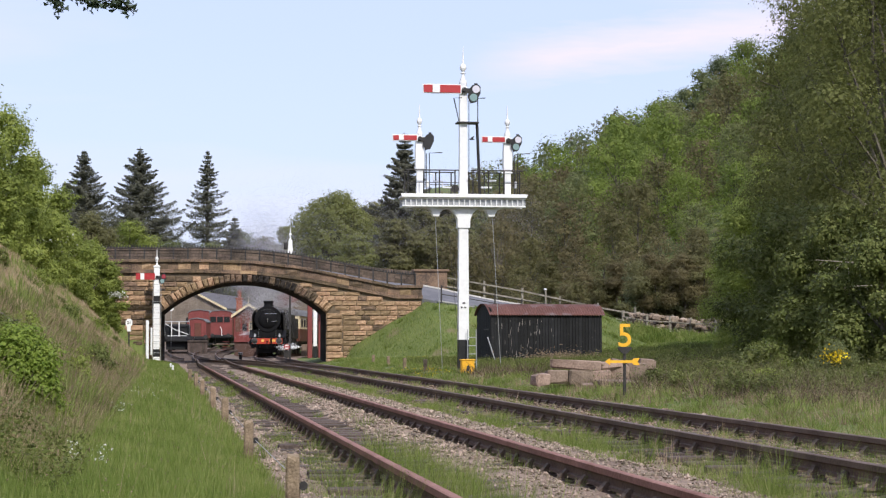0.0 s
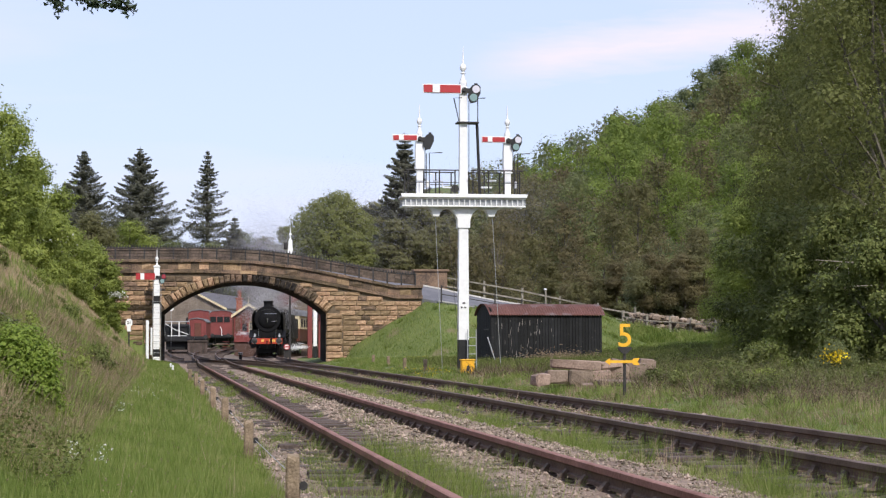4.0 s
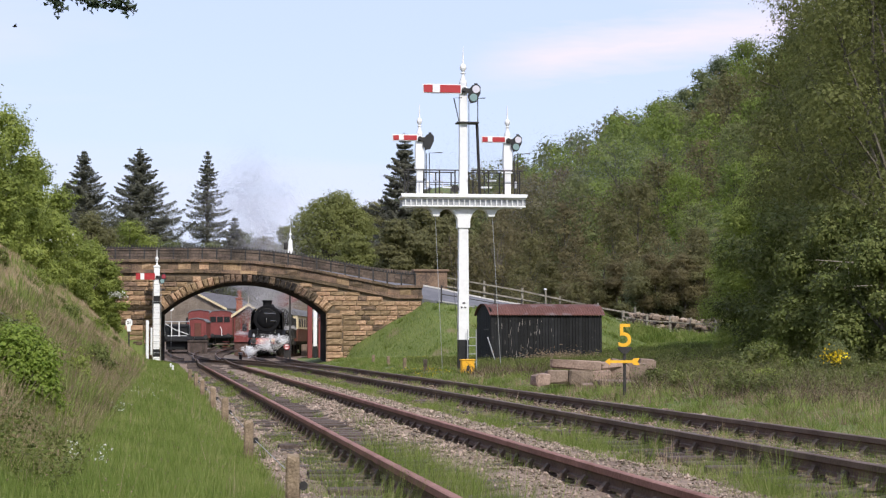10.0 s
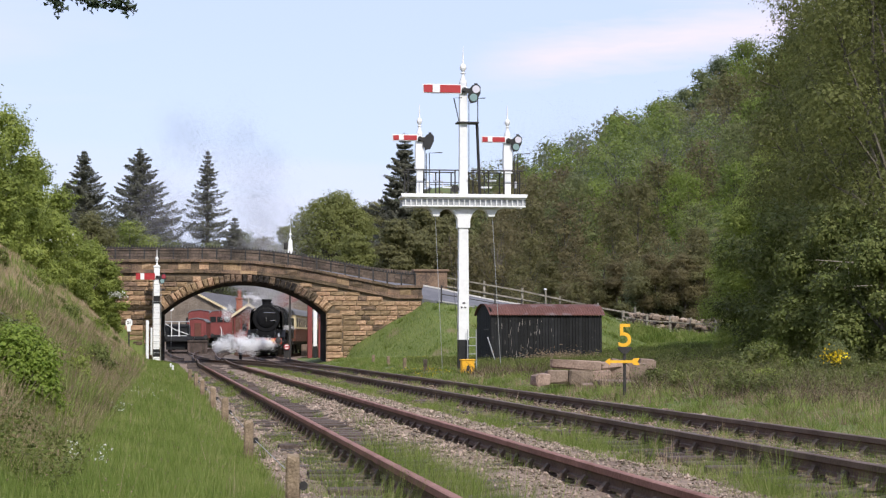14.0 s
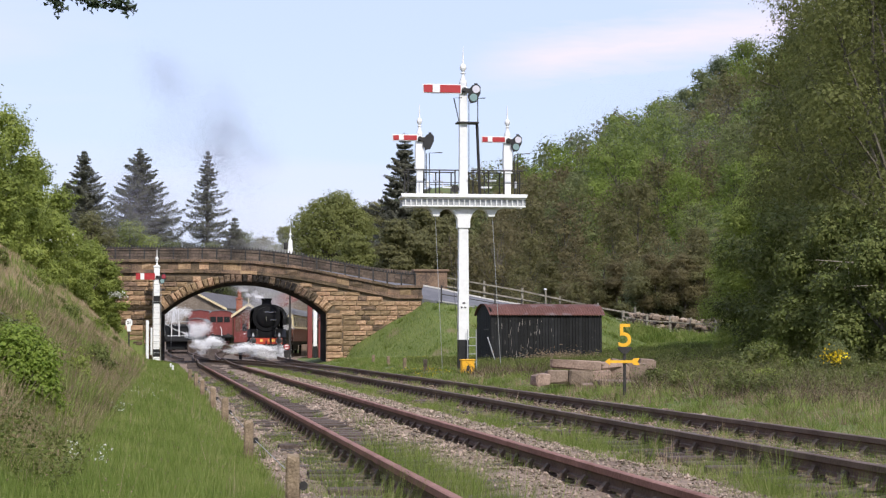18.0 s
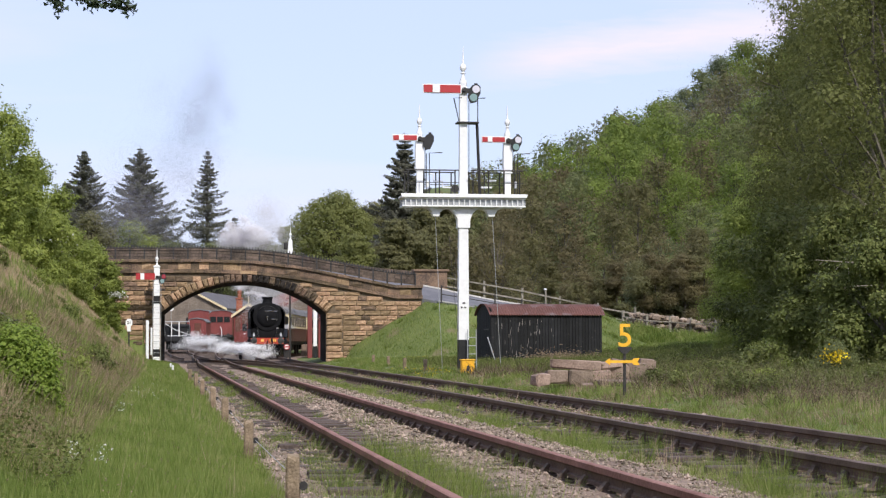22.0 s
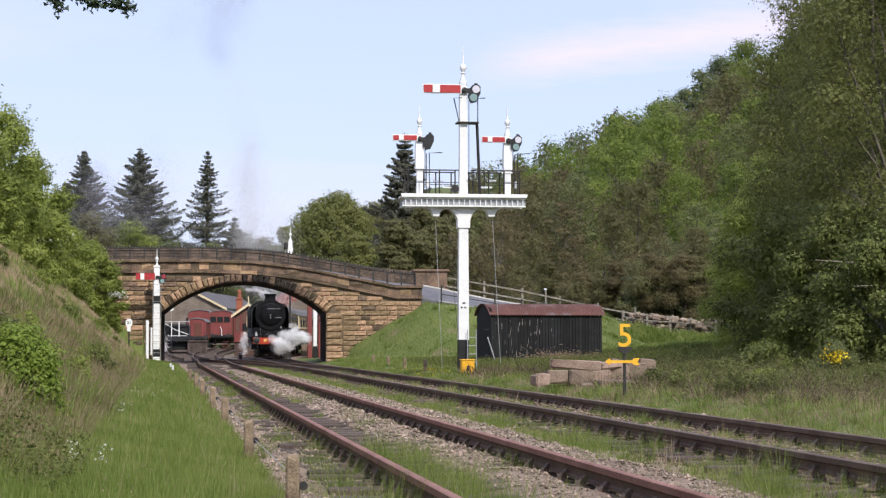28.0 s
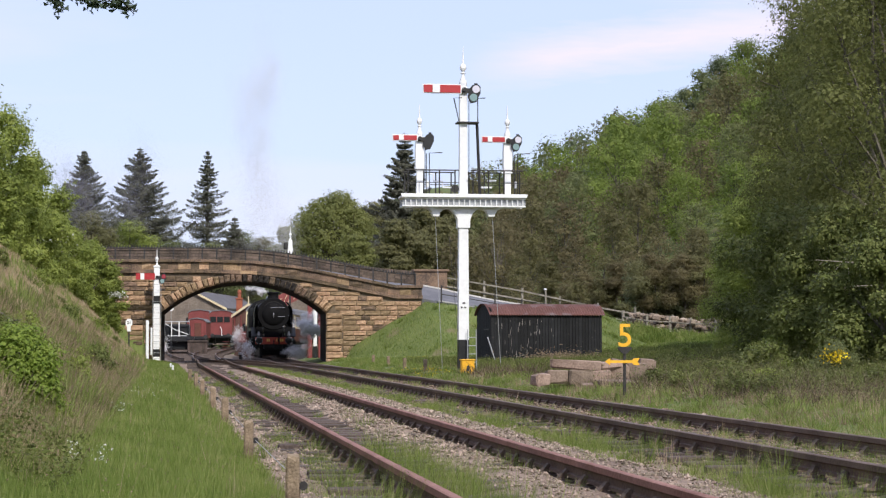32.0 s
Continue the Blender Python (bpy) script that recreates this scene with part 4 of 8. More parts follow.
while x < HL - 0.02:
    w = min(HL - x, rng.uniform(0.10, 0.14))
    part("plank", Geo().box((x + w / 2, 0.0, HH / 2 + rng.uniform(-0.02, 0.0)), (w - 0.012, 0.045, HH), 0.005), M_TARRED, hut)
    x += w
y = 0.0
while y < HW - 0.02:
    w = min(HW - y, 0.13)
    part("plank", Geo().box((0.0, y + w / 2, HH / 2 + 0.12), (0.045, w - 0.012, HH + 0.24 + 0.3 * (1 - ((y - HW / 2) / (HW / 2)) ** 2)), 0.005), M_TARRED, hut)
    y += w
part("strap", Geo().box((-0.03, 0.62, 1.55), (0.03, 0.8, 0.05), 0.004).box((-0.03, 0.62, 0.5), (0.03, 0.8, 0.05), 0.004), M_IRON, hut)
rf = Geo()
NR = 92
for i in range(NR + 1):
    xx = -0.1 + (HL + 0.2) * i / NR
    rp = 0.018 * math.cos(i * math.pi)
    arc_t = [(-1 + 2 * j / 14) for j in range(15)]
    outer = [(xx, HW / 2 + t * (HW / 2 + 0.12), HH + 0.02 + rp + 0.42 * (1 - abs(t) ** 2.3)) for t in arc_t]
    inner = [(p[0], p[1], p[2] - 0.03) for p in outer[::-1]]
    rf.v += outer + inner
for i in range(NR):
    for j in range(30):
        a, b = i * 30 + j, i * 30 + (j + 1) % 30
        rf.f.append((a, b, b + 30, a + 30))
part("roof", rf, M_RUSTROOF, hut, "curved rusty corrugated-iron roof", smooth=True)
peel, rp = Geo(), random.Random(41)
for k in range(85):
    px, pz, ph = rp.uniform(0.35, HL * 0.62), rp.uniform(0.15, HH * 0.9), rp.uniform(0.05, 0.26)
    if rp.random() < math.exp(-((px - HL * 0.3) / (HL * 0.2)) ** 2):
        peel.box((px, -0.0245, pz), (rp.uniform(0.008, 0.022), 0.006, ph))
part("peeling_tar", peel, surf("bare_weathered_board", (0.14, 0.13, 0.12), (0.34, 0.32, 0.30), 0.9, 5, 40, 0.2, where="World"), hut, "pale bare wood where the tar has peeled")
part("prop", Geo().tube([(-0.12, 0.1, 1.25), (0.15, -0.55, -0.05)], 0.022, 6), M_GREY, hut)

# ---- small lineside things ----
sp = thing("speed_sign", "yellow cut-out speed figure and arrow on a dark iron post", "speed sign", loc=(8.67, 37.5, -0.12))
part("post", Geo().box((0.0, 0.02, 0.45), (0.05, 0.05, 0.98), 0.005).prism([(-0.13, 0.965), (0.13, 0.965), (0.125, 0.92), (0.04, 0.84), (-0.04, 0.84), (-0.125, 0.92)], "y", -0.03, 0.03), M_IRON, sp)


def lettering(text, size, mat, bold=0.0, deep=0.012):
    """Cut-out characters as a mesh, standing on their base line."""
    cu = bpy.data.curves.new("figure", "FONT")
    cu.body, cu.size, cu.extrude, cu.align_x, cu.offset = text, size, deep, "CENTER", bold
    fig = new("figure", cu)
    bpy.context.view_layer.update()
    out = bpy.data.meshes.new_from_object(fig.evaluated_get(bpy.context.evaluated_depsgraph_get()))
    bpy.data.objects.remove(fig)
    out.materials.clear()
    out.materials.append(mat)
    return out


me = lettering("5", 0.62, M_YELLOW, 0.002)
part("figure", me, None, sp, "yellow figure 5", m=pose(0.0, -0.02, 0.975, 90, 0, 0))
part("arrow", Geo().prism([(-0.39, 0.69), (-0.29, 0.625), (-0.29, 0.665), (0.13, 0.665), (0.17, 0.625), (0.28, 0.625), (0.235, 0.69), (0.28, 0.755), (0.17, 0.755), (0.13, 0.715), (-0.29, 0.715), (-0.29, 0.755)], "y", -0.045, -0.025), M_YELLOW, sp, "yellow arrow pointing to the line")

lb = thing("relay_box", "small yellow lineside cabinet with a black emblem", "lineside box", loc=(9.29, 61.4, -0.05))
part("cabinet", Geo().box((0, 0, 0.22), (0.40, 0.32, 0.44), 0.02), M_YELLOW, lb)
part("lid", Geo().box((0, 0, 0.455), (0.45, 0.37, 0.04), 0.012), M_YELLOW, lb)
part("emblem", Geo().prism([(-0.07, 0.10), (0.02, 0.10), (0.06, 0.2), (0.03, 0.32), (-0.03, 0.26)], "y", -0.165, -0.158), M_BLACK, lb)
part("skirt", Geo().box((0.02, -0.02, -0.05), (0.24, 0.2, 0.2), 0.02), M_YELLOW, lb)

rng = random.Random(21)
for i, (px, py, pz, sx, sy, sz, tilt) in enumerate(((9.28, 45.0, 0.42, 1.15, 0.5, 0.22, 4), (8.8, 44.8, 0.16, 0.46, 0.5, 0.30, 0), (9.3, 44.7, 0.15, 0.52, 0.5, 0.32, 2), (9.8, 44.9, 0.14, 0.46, 0.5, 0.30, -2), (8.42, 44.7, 0.10, 0.34, 0.4, 0.26, -3), (10.25, 45.0, 0.22, 0.46, 0.45, 0.42, 2), (10.7, 45.1, 0.26, 0.44, 0.45, 0.40, -2), (11.0, 45.4, 0.44, 0.36, 0.4, 0.24, 8), (9.75, 43.0, 0.0, 0.75, 0.4, 0.22, 0), (10.4, 43.4, -0.02, 0.6, 0.4, 0.2, 3), (11.6, 45.0, 0.04, 0.6, 0.35, 0.18, 0), (12.3, 45.5, 0.03, 0.5, 0.3, 0.16, 2), (9.2, 43.4, -0.06, 0.3, 0.3, 0.2, 0), (10.0, 44.9, 0.42, 0.5, 0.4, 0.16, -5), (10.4, 45.6, 0.46, 0.3, 0.3, 0.16, 6))):
    g = Geo().box((0, 0, 0), (sx, sy, sz), 0.03)
    g.v = [(a + rng.uniform(-0.025, 0.025), b + rng.uniform(-0.02, 0.02), c + rng.uniform(-0.02, 0.02)) for a, b, c in g.v]
    solid("stone_slab", g, M_BLOCK, "weathered pinkish cut stone block in a lineside heap", "stone", "heap of stone blocks", m=pose(px, py, pz, rng.uniform(-3, 3), tilt, rng.uniform(-12, 12)))

rng = random.Random(31)
stakes = [(0.86, 13.2), (0.84, 19.4), (0.87, 27.4), (0.88, 34.0), (0.86, 41.5), (0.86, 49), (0.84, 57)]
for i, (x, y) in enumerate(stakes):
    t = thing("wire_stake", "short weathered wooden stake carrying a signal wire pulley", "stake", "stakes of the signal wire", (x, y, -0.25), rng.uniform(-8, 8))
    g = Geo().box((0, 0, 0.21), (0.085, 0.075, 0.44), 0.012)
    g.v = [(a + rng.uniform(-0.008, 0.008), b, c + (rng.uniform(-0.02, 0.03) if c > 0.3 else 0)) for a, b, c in g.v]
    part("stake", g, M_STAKE, t)
    part("pulley", Geo().lathe([(0.03, -0.012), (0.022, 0), (0.03, 0.012)], 10, (0.065, 0, 0.25), "y").box((0.05, 0, 0.25), (0.05, 0.02, 0.02)), M_IRON, t)
    if i:
        p = stakes[i - 1]
        solid("signal_wire", Geo().tube([(p[0] + 0.065, p[1], 0.0), (x + 0.065, y, 0.0)], 0.004, 4), M_GREY, "thin steel signal wire between stakes", "wire")

m21 = thing("bridge_number_plate", "white keyhole-shaped number plate on a short post", "number plate", loc=(-1.55, 104.5, 0.0))
part("post", Geo().box((0, 0.04, 1.1), (0.08, 0.05, 1.7), 0.01), M_IRON, m21)
part("plate", Geo().prism([(-0.09, 1.5), (0.09, 1.5), (0.09, 1.75), (0.17, 1.85), (0.17, 2.0), (0.10, 2.14), (-0.10, 2.14), (-0.17, 2.0), (-0.17, 1.85), (-0.09, 1.75)], "y", -0.02, 0.012), M_WHITE, m21)
part("figures", lettering("21", 0.20, M_IRON, 0.004, 0.004), None, m21, "black figures 21", m=pose(0, -0.026, 1.88, 90, 0, 0))
for x, y, z0, z1 in ((-0.62, 104.0, -0.1, 2.05), (-0.42, 104.6, 0.3, 1.7)):
    solid("marker_post", Geo().box((0, 0, (z0 + z1) / 2), (0.15 if z1 > 2 else 0.09, 0.1, z1 - z0), 0.02), M_WHITE, "plain white painted marker post on the bank", "post", "white marker posts", m=pose(x, y, 0))
gd = thing("ground_disc", "white ground shunting disc with a red bar", "ground signal", loc=(8.15, 132.1, -0.2))
part("stand", Geo().box((0, 0.05, 0.35), (0.1, 0.1, 0.8), 0.01).box((0, 0.25, 0.4), (0.3, 0.4, 0.45), 0.02), M_IRON, gd)
part("disc", Geo().lathe([(0.17, -0.02), (0.17, 0.0)], 20, (0, -0.05, 0.86), "y"), M_WHITE, gd)
part("red_bar", Geo().box((0, -0.08, 0.86), (0.32, 0.015, 0.08)), M_RED, gd)
part("rim", Geo().tube([(0.17 * math.cos(a), -0.07, 0.86 + 0.17 * math.sin(a)) for a in np.linspace(0, 6.28, 21)], 0.025, 6), M_RED, gd)

lp = thing("lane_marker", "grey post with a white cap beside the lane", "post", loc=(21.5, 112.6, float(height(21.5, 112.6)) - 0.1))
part("post", Geo().box((0, 0, 0.85), (0.10, 0.10, 1.7), 0.02), M_TIMBER, lp)
part("cap", Geo().box((-0.02, 0, 1.72), (0.15, 0.14, 0.10), 0.03), M_WHITE, lp)
for x, y in ((9.25, 71.0), (9.3, 77.5), (9.4, 84.0), (9.5, 91.0)):
    solid("lineside_stump", Geo().box((0, 0, 0.12), (0.13, 0.12, 0.45), 0.02), M_STAKE, "short dark wooden stump in the grass", "stump", "stumps beside the running line", m=pose(x, y, float(height(x, y)) + 0.05))

paddock = thing("paddock_fence", "weathered posts and rails in front of the stone wall", "fence")
prev = None
for x, y in ((25.4, 110.2), (26.6, 109.6), (27.8, 109.2), (28.9, 108.9), (30.2, 108.5), (31.6, 108.0)):
    z = float(height(x, y))
    part("post", Geo().box((x, y, z + 0.55), (0.13, 0.13, 1.3), 0.012), M_TIMBER, paddock)
    if prev:
        part("rail", Geo().tube([(prev[0], prev[1] - 0.08, prev[2] + 0.85), (x, y - 0.08, z + 0.85)], 0.04, 6), M_TIMBER, paddock)
    prev = (x, y, z)


# ---- trees and shrubs ----
def unit(r, n):
    v = r.normal(size=(n, 3))
    return v / np.linalg.norm(v, axis=1, keepdims=True)


def leaves(r, pts, size, flat=0.35, slim=0.6, face=None):
    """Loose leaves of about `size` metres at the points, turned at random or roughly along the crown's skin."""
    n = len(pts)
    if face is None:
        a = unit(r, n)
        a[:, 2] *= 1 - flat
    else:
        a = np.cross(face + unit(r, n) * 0.75, unit(r, n))
    a /= np.linalg.norm(a, axis=1, keepdims=True) + 1e-9
    b = np.cross(a, unit(r, n) if face is None else face + unit(r, n) * 0.6)
    b /= np.linalg.norm(b, axis=1, keepdims=True) + 1e-9
    s = (size * r.uniform(0.55, 1.35, n))[:, None]
    a, b = a * s, b * s * slim
    return np.stack([pts - a * 0.95 - b * 0.55, pts + a * 1.05 - b * 0.15, pts - a * 0.05 + b * 1.35], 1)


def crown_points(r, blobs, n, shell=0.35):
    """Points in uneven clumps round the blobs (x, y, z, radius, squash), and the way out at each."""
    bl = np.array(blobs)
    w = bl[:, 3] ** 2
    pick = r.choice(len(bl), n, p=w / w.sum())
    d = unit(r, n)
    lump = 1 + 0.22 * np.sin(d[:, 0] * 7 + pick) * np.cos(d[:, 1] * 6 + 2 * pick) + 0.15 * np.sin(d[:, 2] * 11 + 3 * pick)
    rad = bl[pick, 3] * lump * (1 - shell * r.random(n) ** 1.6)
    out = d + np.array([0, 0, 0.35])
    d = d * np.stack([np.ones(n), np.ones(n), bl[pick, 4]], 1)
    return bl[pick, :3] + d * rad[:, None], out


def grow_blobs(r, hgt, wide, low=0.25, n=16):
    out = []
    for i in range(n):
        f = low + (1 - low) * (i + 0.5) / n
        reach = wide * (math.sin(math.pi * min(1, (f - low) / (1 - low) * 0.80 + 0.14))) * 0.72
        a = i * 2.4 + r.uniform(-0.4, 0.4)
        q = reach * r.uniform(0.35, 1.0)
        out.append((q * math.cos(a), q * math.sin(a), f * hgt * 0.94, wide * r.uniform(0.26, 0.44), r.uniform(0.65, 0.9)))
    return out


def limb_geo(r, hgt, thick, blobs):
    g = Geo()
    top = hgt * 0.8
    bend = [(r.uniform(-0.25, 0.25) * i / 5, r.uniform(-0.25, 0.25) * i / 5, top * i / 5) for i in range(6)]
    g.tube(bend, [thick * (1 - 0.16 * i) for i in range(6)], 7)
    for b in blobs:
        z0 = min(top * 0.9, max(hgt * 0.12, b[2] * r.uniform(0.45, 0.7)))
        f = z0 / top * 5
        i = min(4, int(f))
        base = Vector(bend[i]).lerp(Vector(bend[i + 1]), f - i)
        end = Vector(b[:3])
        mid = base.lerp(end, 0.5) + Vector((r.uniform(-0.3, 0.3), r.uniform(-0.3, 0.3), 0.25))
        g.tube([base, mid, end], [thick * 0.38, thick * 0.24, thick * 0.08], 5)
        for k in range(2):
            t = end + Vector((r.uniform(-1, 1), r.uniform(-1, 1), r.uniform(-0.4, 0.8))) * b[3]
            g.tube([mid.lerp(end, 0.6), t], [thick * 0.12, thick * 0.03], 4)
    return g


def foliage(r, blobs, n, size, slim=0.6, inner=0.5, big=1.6, shoots=0):
    """Fine leaves on the outside of the crown, larger sprays filling its inside."""
    pts, out = crown_points(r, blobs, n, 0.30)
    outer = leaves(r, pts, size, slim=slim, face=out)
    core = [(x, y, z, q * 0.80, s) for x, y, z, q, s in blobs]
    pts, out = crown_points(r, core, max(40, int(n * inner)), 0.6)
    fill = leaves(r, pts, size * big, slim=0.75, face=out)
    if not shoots:
        return np.concatenate([outer, fill])
    bl = np.array(blobs)
    pick = r.choice(len(bl), shoots)
    d = unit(r, shoots)
    d[:, 2] = np.abs(d[:, 2]) * 0.9
    reach = bl[pick, 3] * r.uniform(1.1, 1.75, shoots)
    f = np.linspace(0.55, 1.0, 14)[None, :, None]
    pts = bl[pick, None, :3] + d[:, None, :] * reach[:, None, None] * f
    pts = pts.reshape(-1, 3) + r.normal(size=(shoots * 14, 3)) * size * 0.8
    return np.concatenate([outer, fill, leaves(r, pts, size, slim=slim)])


def tree(seed, hgt, wide, n, size, mat, name="broadleaf_tree", label="", loc=(0, 0, 0), low=0.25, blobs_n=16, thick=0.0, slim=0.6, group="", inner=0.5, shoots=60, blobs=None):
    r = np.random.default_rng(seed)
    t = thing(name, label, "tree", group, loc)
    bl = blobs or grow_blobs(r, hgt, wide, low, blobs_n)
    part("trunk", limb_geo(r, hgt, thick or hgt * 0.022, bl), M_BARK, t)
    part("crown", quads_mesh("crown", foliage(r, bl, n, size, slim, inner, shoots=shoots), mat, per=3), None, t)
    return t


def conifer(seed, hgt, wide, n, label, loc, sparse=0.0, spread=0.46):
    """A fir: whorls of boughs with lifted tips, each with its own sprays of needles."""
    r = np.random.default_rng(seed)
    t = thing("conifer_tree", label, "tree", "conifers behind the bridge", loc)
    g = Geo().tube([(0, 0, 0), (0, 0, hgt * 0.5), (0, 0, hgt * 0.995)], [hgt * 0.016, hgt * 0.010, 0.02], 7)
    pts, face = [], []
    z = hgt * 0.06
    while z < hgt * 0.985:
        f = z / hgt
        many = int(r.integers(4, 8)) if f < 0.9 else 4
        turn = r.uniform(0, 6.283)
        fat = r.uniform(0.72, 1.12)
        for k in range(many):
            zb = z + r.uniform(-0.28, 0.28) * min(1.0, 3 * (1 - f))
            if sparse and r.random() < sparse and f < 0.82:
                continue
            reach = min(wide, spread * (hgt * 1.01 - z) + 0.03) * fat * (r.uniform(0.55, 1.0) if r.random() < 0.8 else r.uniform(1.0, 1.25))
            a = turn + 6.283 * k / many + r.uniform(-0.3, 0.3)
            way = np.array((math.cos(a), math.sin(a)))
            sag, lift = r.uniform(0.05, 0.28) * (1.25 - f), r.uniform(0.10, 0.26)
            m = max(10, int(n * (reach + 0.25) / (hgt * 7.0)))
            q = r.random(m) ** 0.75
            bow = reach * (-sag * np.sin(q * 2.2) + lift * q ** 3)
            p = np.stack([way[0] * q * reach, way[1] * q * reach, zb + bow], 1)
            fan = (0.06 + 0.26 * reach * (1.05 - q) * 0.8)[:, None]
            off = r.normal(size=(m, 3)) * np.array([1, 1, 0.34]) * np.minimum(fan, 1.0) * 0.85
            pts.append(p + off)
            face.append(np.tile((way[0] * 0.5, way[1] * 0.5, 0.8), (m, 1)))
            if reach > 0.7:
                g.tube([(0, 0, zb), (way[0] * reach * 0.5, way[1] * reach * 0.5, zb - sag * 0.89 * reach + lift * 0.125 * reach), (way[0] * reach, way[1] * reach, zb + reach * (lift - 0.81 * sag))], [0.05, 0.03, 0.01], 4)
        z += 0.20 + 0.20 * (1 - f) + r.uniform(0, 0.18)
    part("trunk", g, M_BARK, t)
    part("needles", quads_mesh("needles", leaves(r, np.concatenate(pts), 0.150, 0.5, 0.36, np.concatenate(face)), L_FIR_HAZED, per=3), None, t)
    return t


def on_ground(x, y, dz=-0.1):
    return (x, y, float(height(x, y)) + dz)


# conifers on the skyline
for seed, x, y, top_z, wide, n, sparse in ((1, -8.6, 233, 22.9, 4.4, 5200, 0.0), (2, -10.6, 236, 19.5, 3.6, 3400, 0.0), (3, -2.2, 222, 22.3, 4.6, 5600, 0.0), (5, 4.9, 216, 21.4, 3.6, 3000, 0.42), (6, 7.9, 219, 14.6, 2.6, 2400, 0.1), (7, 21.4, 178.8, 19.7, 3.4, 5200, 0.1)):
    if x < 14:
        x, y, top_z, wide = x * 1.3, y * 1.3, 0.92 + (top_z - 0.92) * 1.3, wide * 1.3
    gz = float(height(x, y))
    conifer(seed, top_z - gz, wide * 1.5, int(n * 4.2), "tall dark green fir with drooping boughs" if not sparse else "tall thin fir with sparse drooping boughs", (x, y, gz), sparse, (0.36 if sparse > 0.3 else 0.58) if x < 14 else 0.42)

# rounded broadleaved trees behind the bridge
for seed, x, y, top_z, wide, mat, lab in ((11, 14.1, 224, 14.2, 3.4, L_DOME, "rounded yellow-green tree in spring leaf"), (24, 18.4, 158, 10.6, 3.4, L_HAZE_OLIVE, "olive tree in early leaf"), (25, 21.2, 162, 12.2, 3.6, L_HAZE_OLIVE, "budding brown tree in early spring"), (26, 24.4, 176, 14.2, 3.8, L_HAZE_OLIVE, "olive tree in early leaf"), (14, 8.4, 212, 12.5, 3.4, L_MID, "round green tree behind the bridge"), (15, 11.2, 226, 13.0, 3.6, L_OLIVE, "olive tree in early leaf"), (16, -2.7, 200, 13.0, 4.2, L_HAW, "spreading bright green tree"), (17, -6.3, 195, 13.5, 4.2, L_HAZE_OLIVE, "budding olive tree"), (18, 1.2, 205, 11.2, 3.6, L_MID, "green tree behind the bridge"), (19, 5.2, 203, 10.8, 3.4, L_MID, "green tree behind the bridge"), (20, 27.0, 185, 14.0, 5.0, L_MID, "green tree at the foot of the hill"), (21, 16.5, 172, 10.0, 3.8, L_DOME, "low green tree beyond the bridge"), (22, 23.5, 166, 10.5, 4.0, L_HAZE_OLIVE, "olive tree in early leaf"), (23, 12.6, 196, 10.0, 3.6, L_MID, "low green tree beyond the bridge")):
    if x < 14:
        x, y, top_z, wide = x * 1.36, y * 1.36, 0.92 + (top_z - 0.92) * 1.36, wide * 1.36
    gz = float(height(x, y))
    tree(seed, top_z - gz, wide, 22000 if mat in (L_DOME, L_HAZE_OLIVE) else 13000, 0.115, mat, label=lab + (" above the bridge" if len(lab.split()) < 4 else ""), loc=(x, y, gz), low=0.12, shoots=12)

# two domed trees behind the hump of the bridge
for seed, x, y, top_z, wide, mat, lab in ((12, 18.7, 220, 17.6, 5.3, L_DOME, "smooth domed yellow-green tree in spring leaf"), (13, 23.4, 226, 16.9, 4.2, L_HAZE_OLIVE, "smooth domed olive tree in early leaf")):
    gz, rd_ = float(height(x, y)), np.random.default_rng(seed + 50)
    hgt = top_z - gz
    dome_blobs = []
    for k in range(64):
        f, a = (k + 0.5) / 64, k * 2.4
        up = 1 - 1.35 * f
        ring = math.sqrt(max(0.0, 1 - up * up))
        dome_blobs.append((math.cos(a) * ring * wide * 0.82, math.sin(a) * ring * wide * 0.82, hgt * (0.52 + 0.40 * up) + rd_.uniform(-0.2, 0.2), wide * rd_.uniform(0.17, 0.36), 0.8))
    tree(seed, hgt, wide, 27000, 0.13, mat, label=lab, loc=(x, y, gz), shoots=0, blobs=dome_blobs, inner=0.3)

# woods on the hillside, crowns in several greens
variants = []
for k in range(7):
    r = np.random.default_rng(100 + k)
    h0, w0 = 12.0, (4.4, 3.8, 5.0, 4.2, 4.8, 3.6, 4.4)[k]
    bl = grow_blobs(r, h0, w0, 0.12, 17)
    lv = foliage(r, bl, 3000, 0.126, 0.7, 0.35, 1.9, 16)
    mid = lv.mean(1) - np.array((0, 0, h0 * 0.5))
    variants.append((lv, mid / (np.linalg.norm(mid, axis=1, keepdims=True) + 1e-6), limb_geo(r, h0, 0.16, bl)))
WOOD_MATS = [L_MID, L_YELLOW, L_OLIVE, L_TWIG, L_HAZE_BLUE]
rw = np.random.default_rng(77)
spots = []
for y0, y1, count, gap in ((119, 150, 44, 3.6), (150, 205, 82, 4.6), (205, 330, 110, 5.8)):
    got = 0
    for tries in range(4000):
        y, x = rw.uniform(y0, y1), rw.uniform(17, 120)
        if x / y > 0.40 or x < 20 + max(0, 150 - y) * 0.15 or (y < 150 and x < 23) or (y < 200 and x < 26 and x / y < 0.145):
            continue
        if all((x - a) ** 2 + (y - b) ** 2 > gap * gap for a, b in spots):
            spots.append((x, y))
            got += 1
        if got >= count:
            break
wood_v, wood_s, trunks = [], [], Geo()
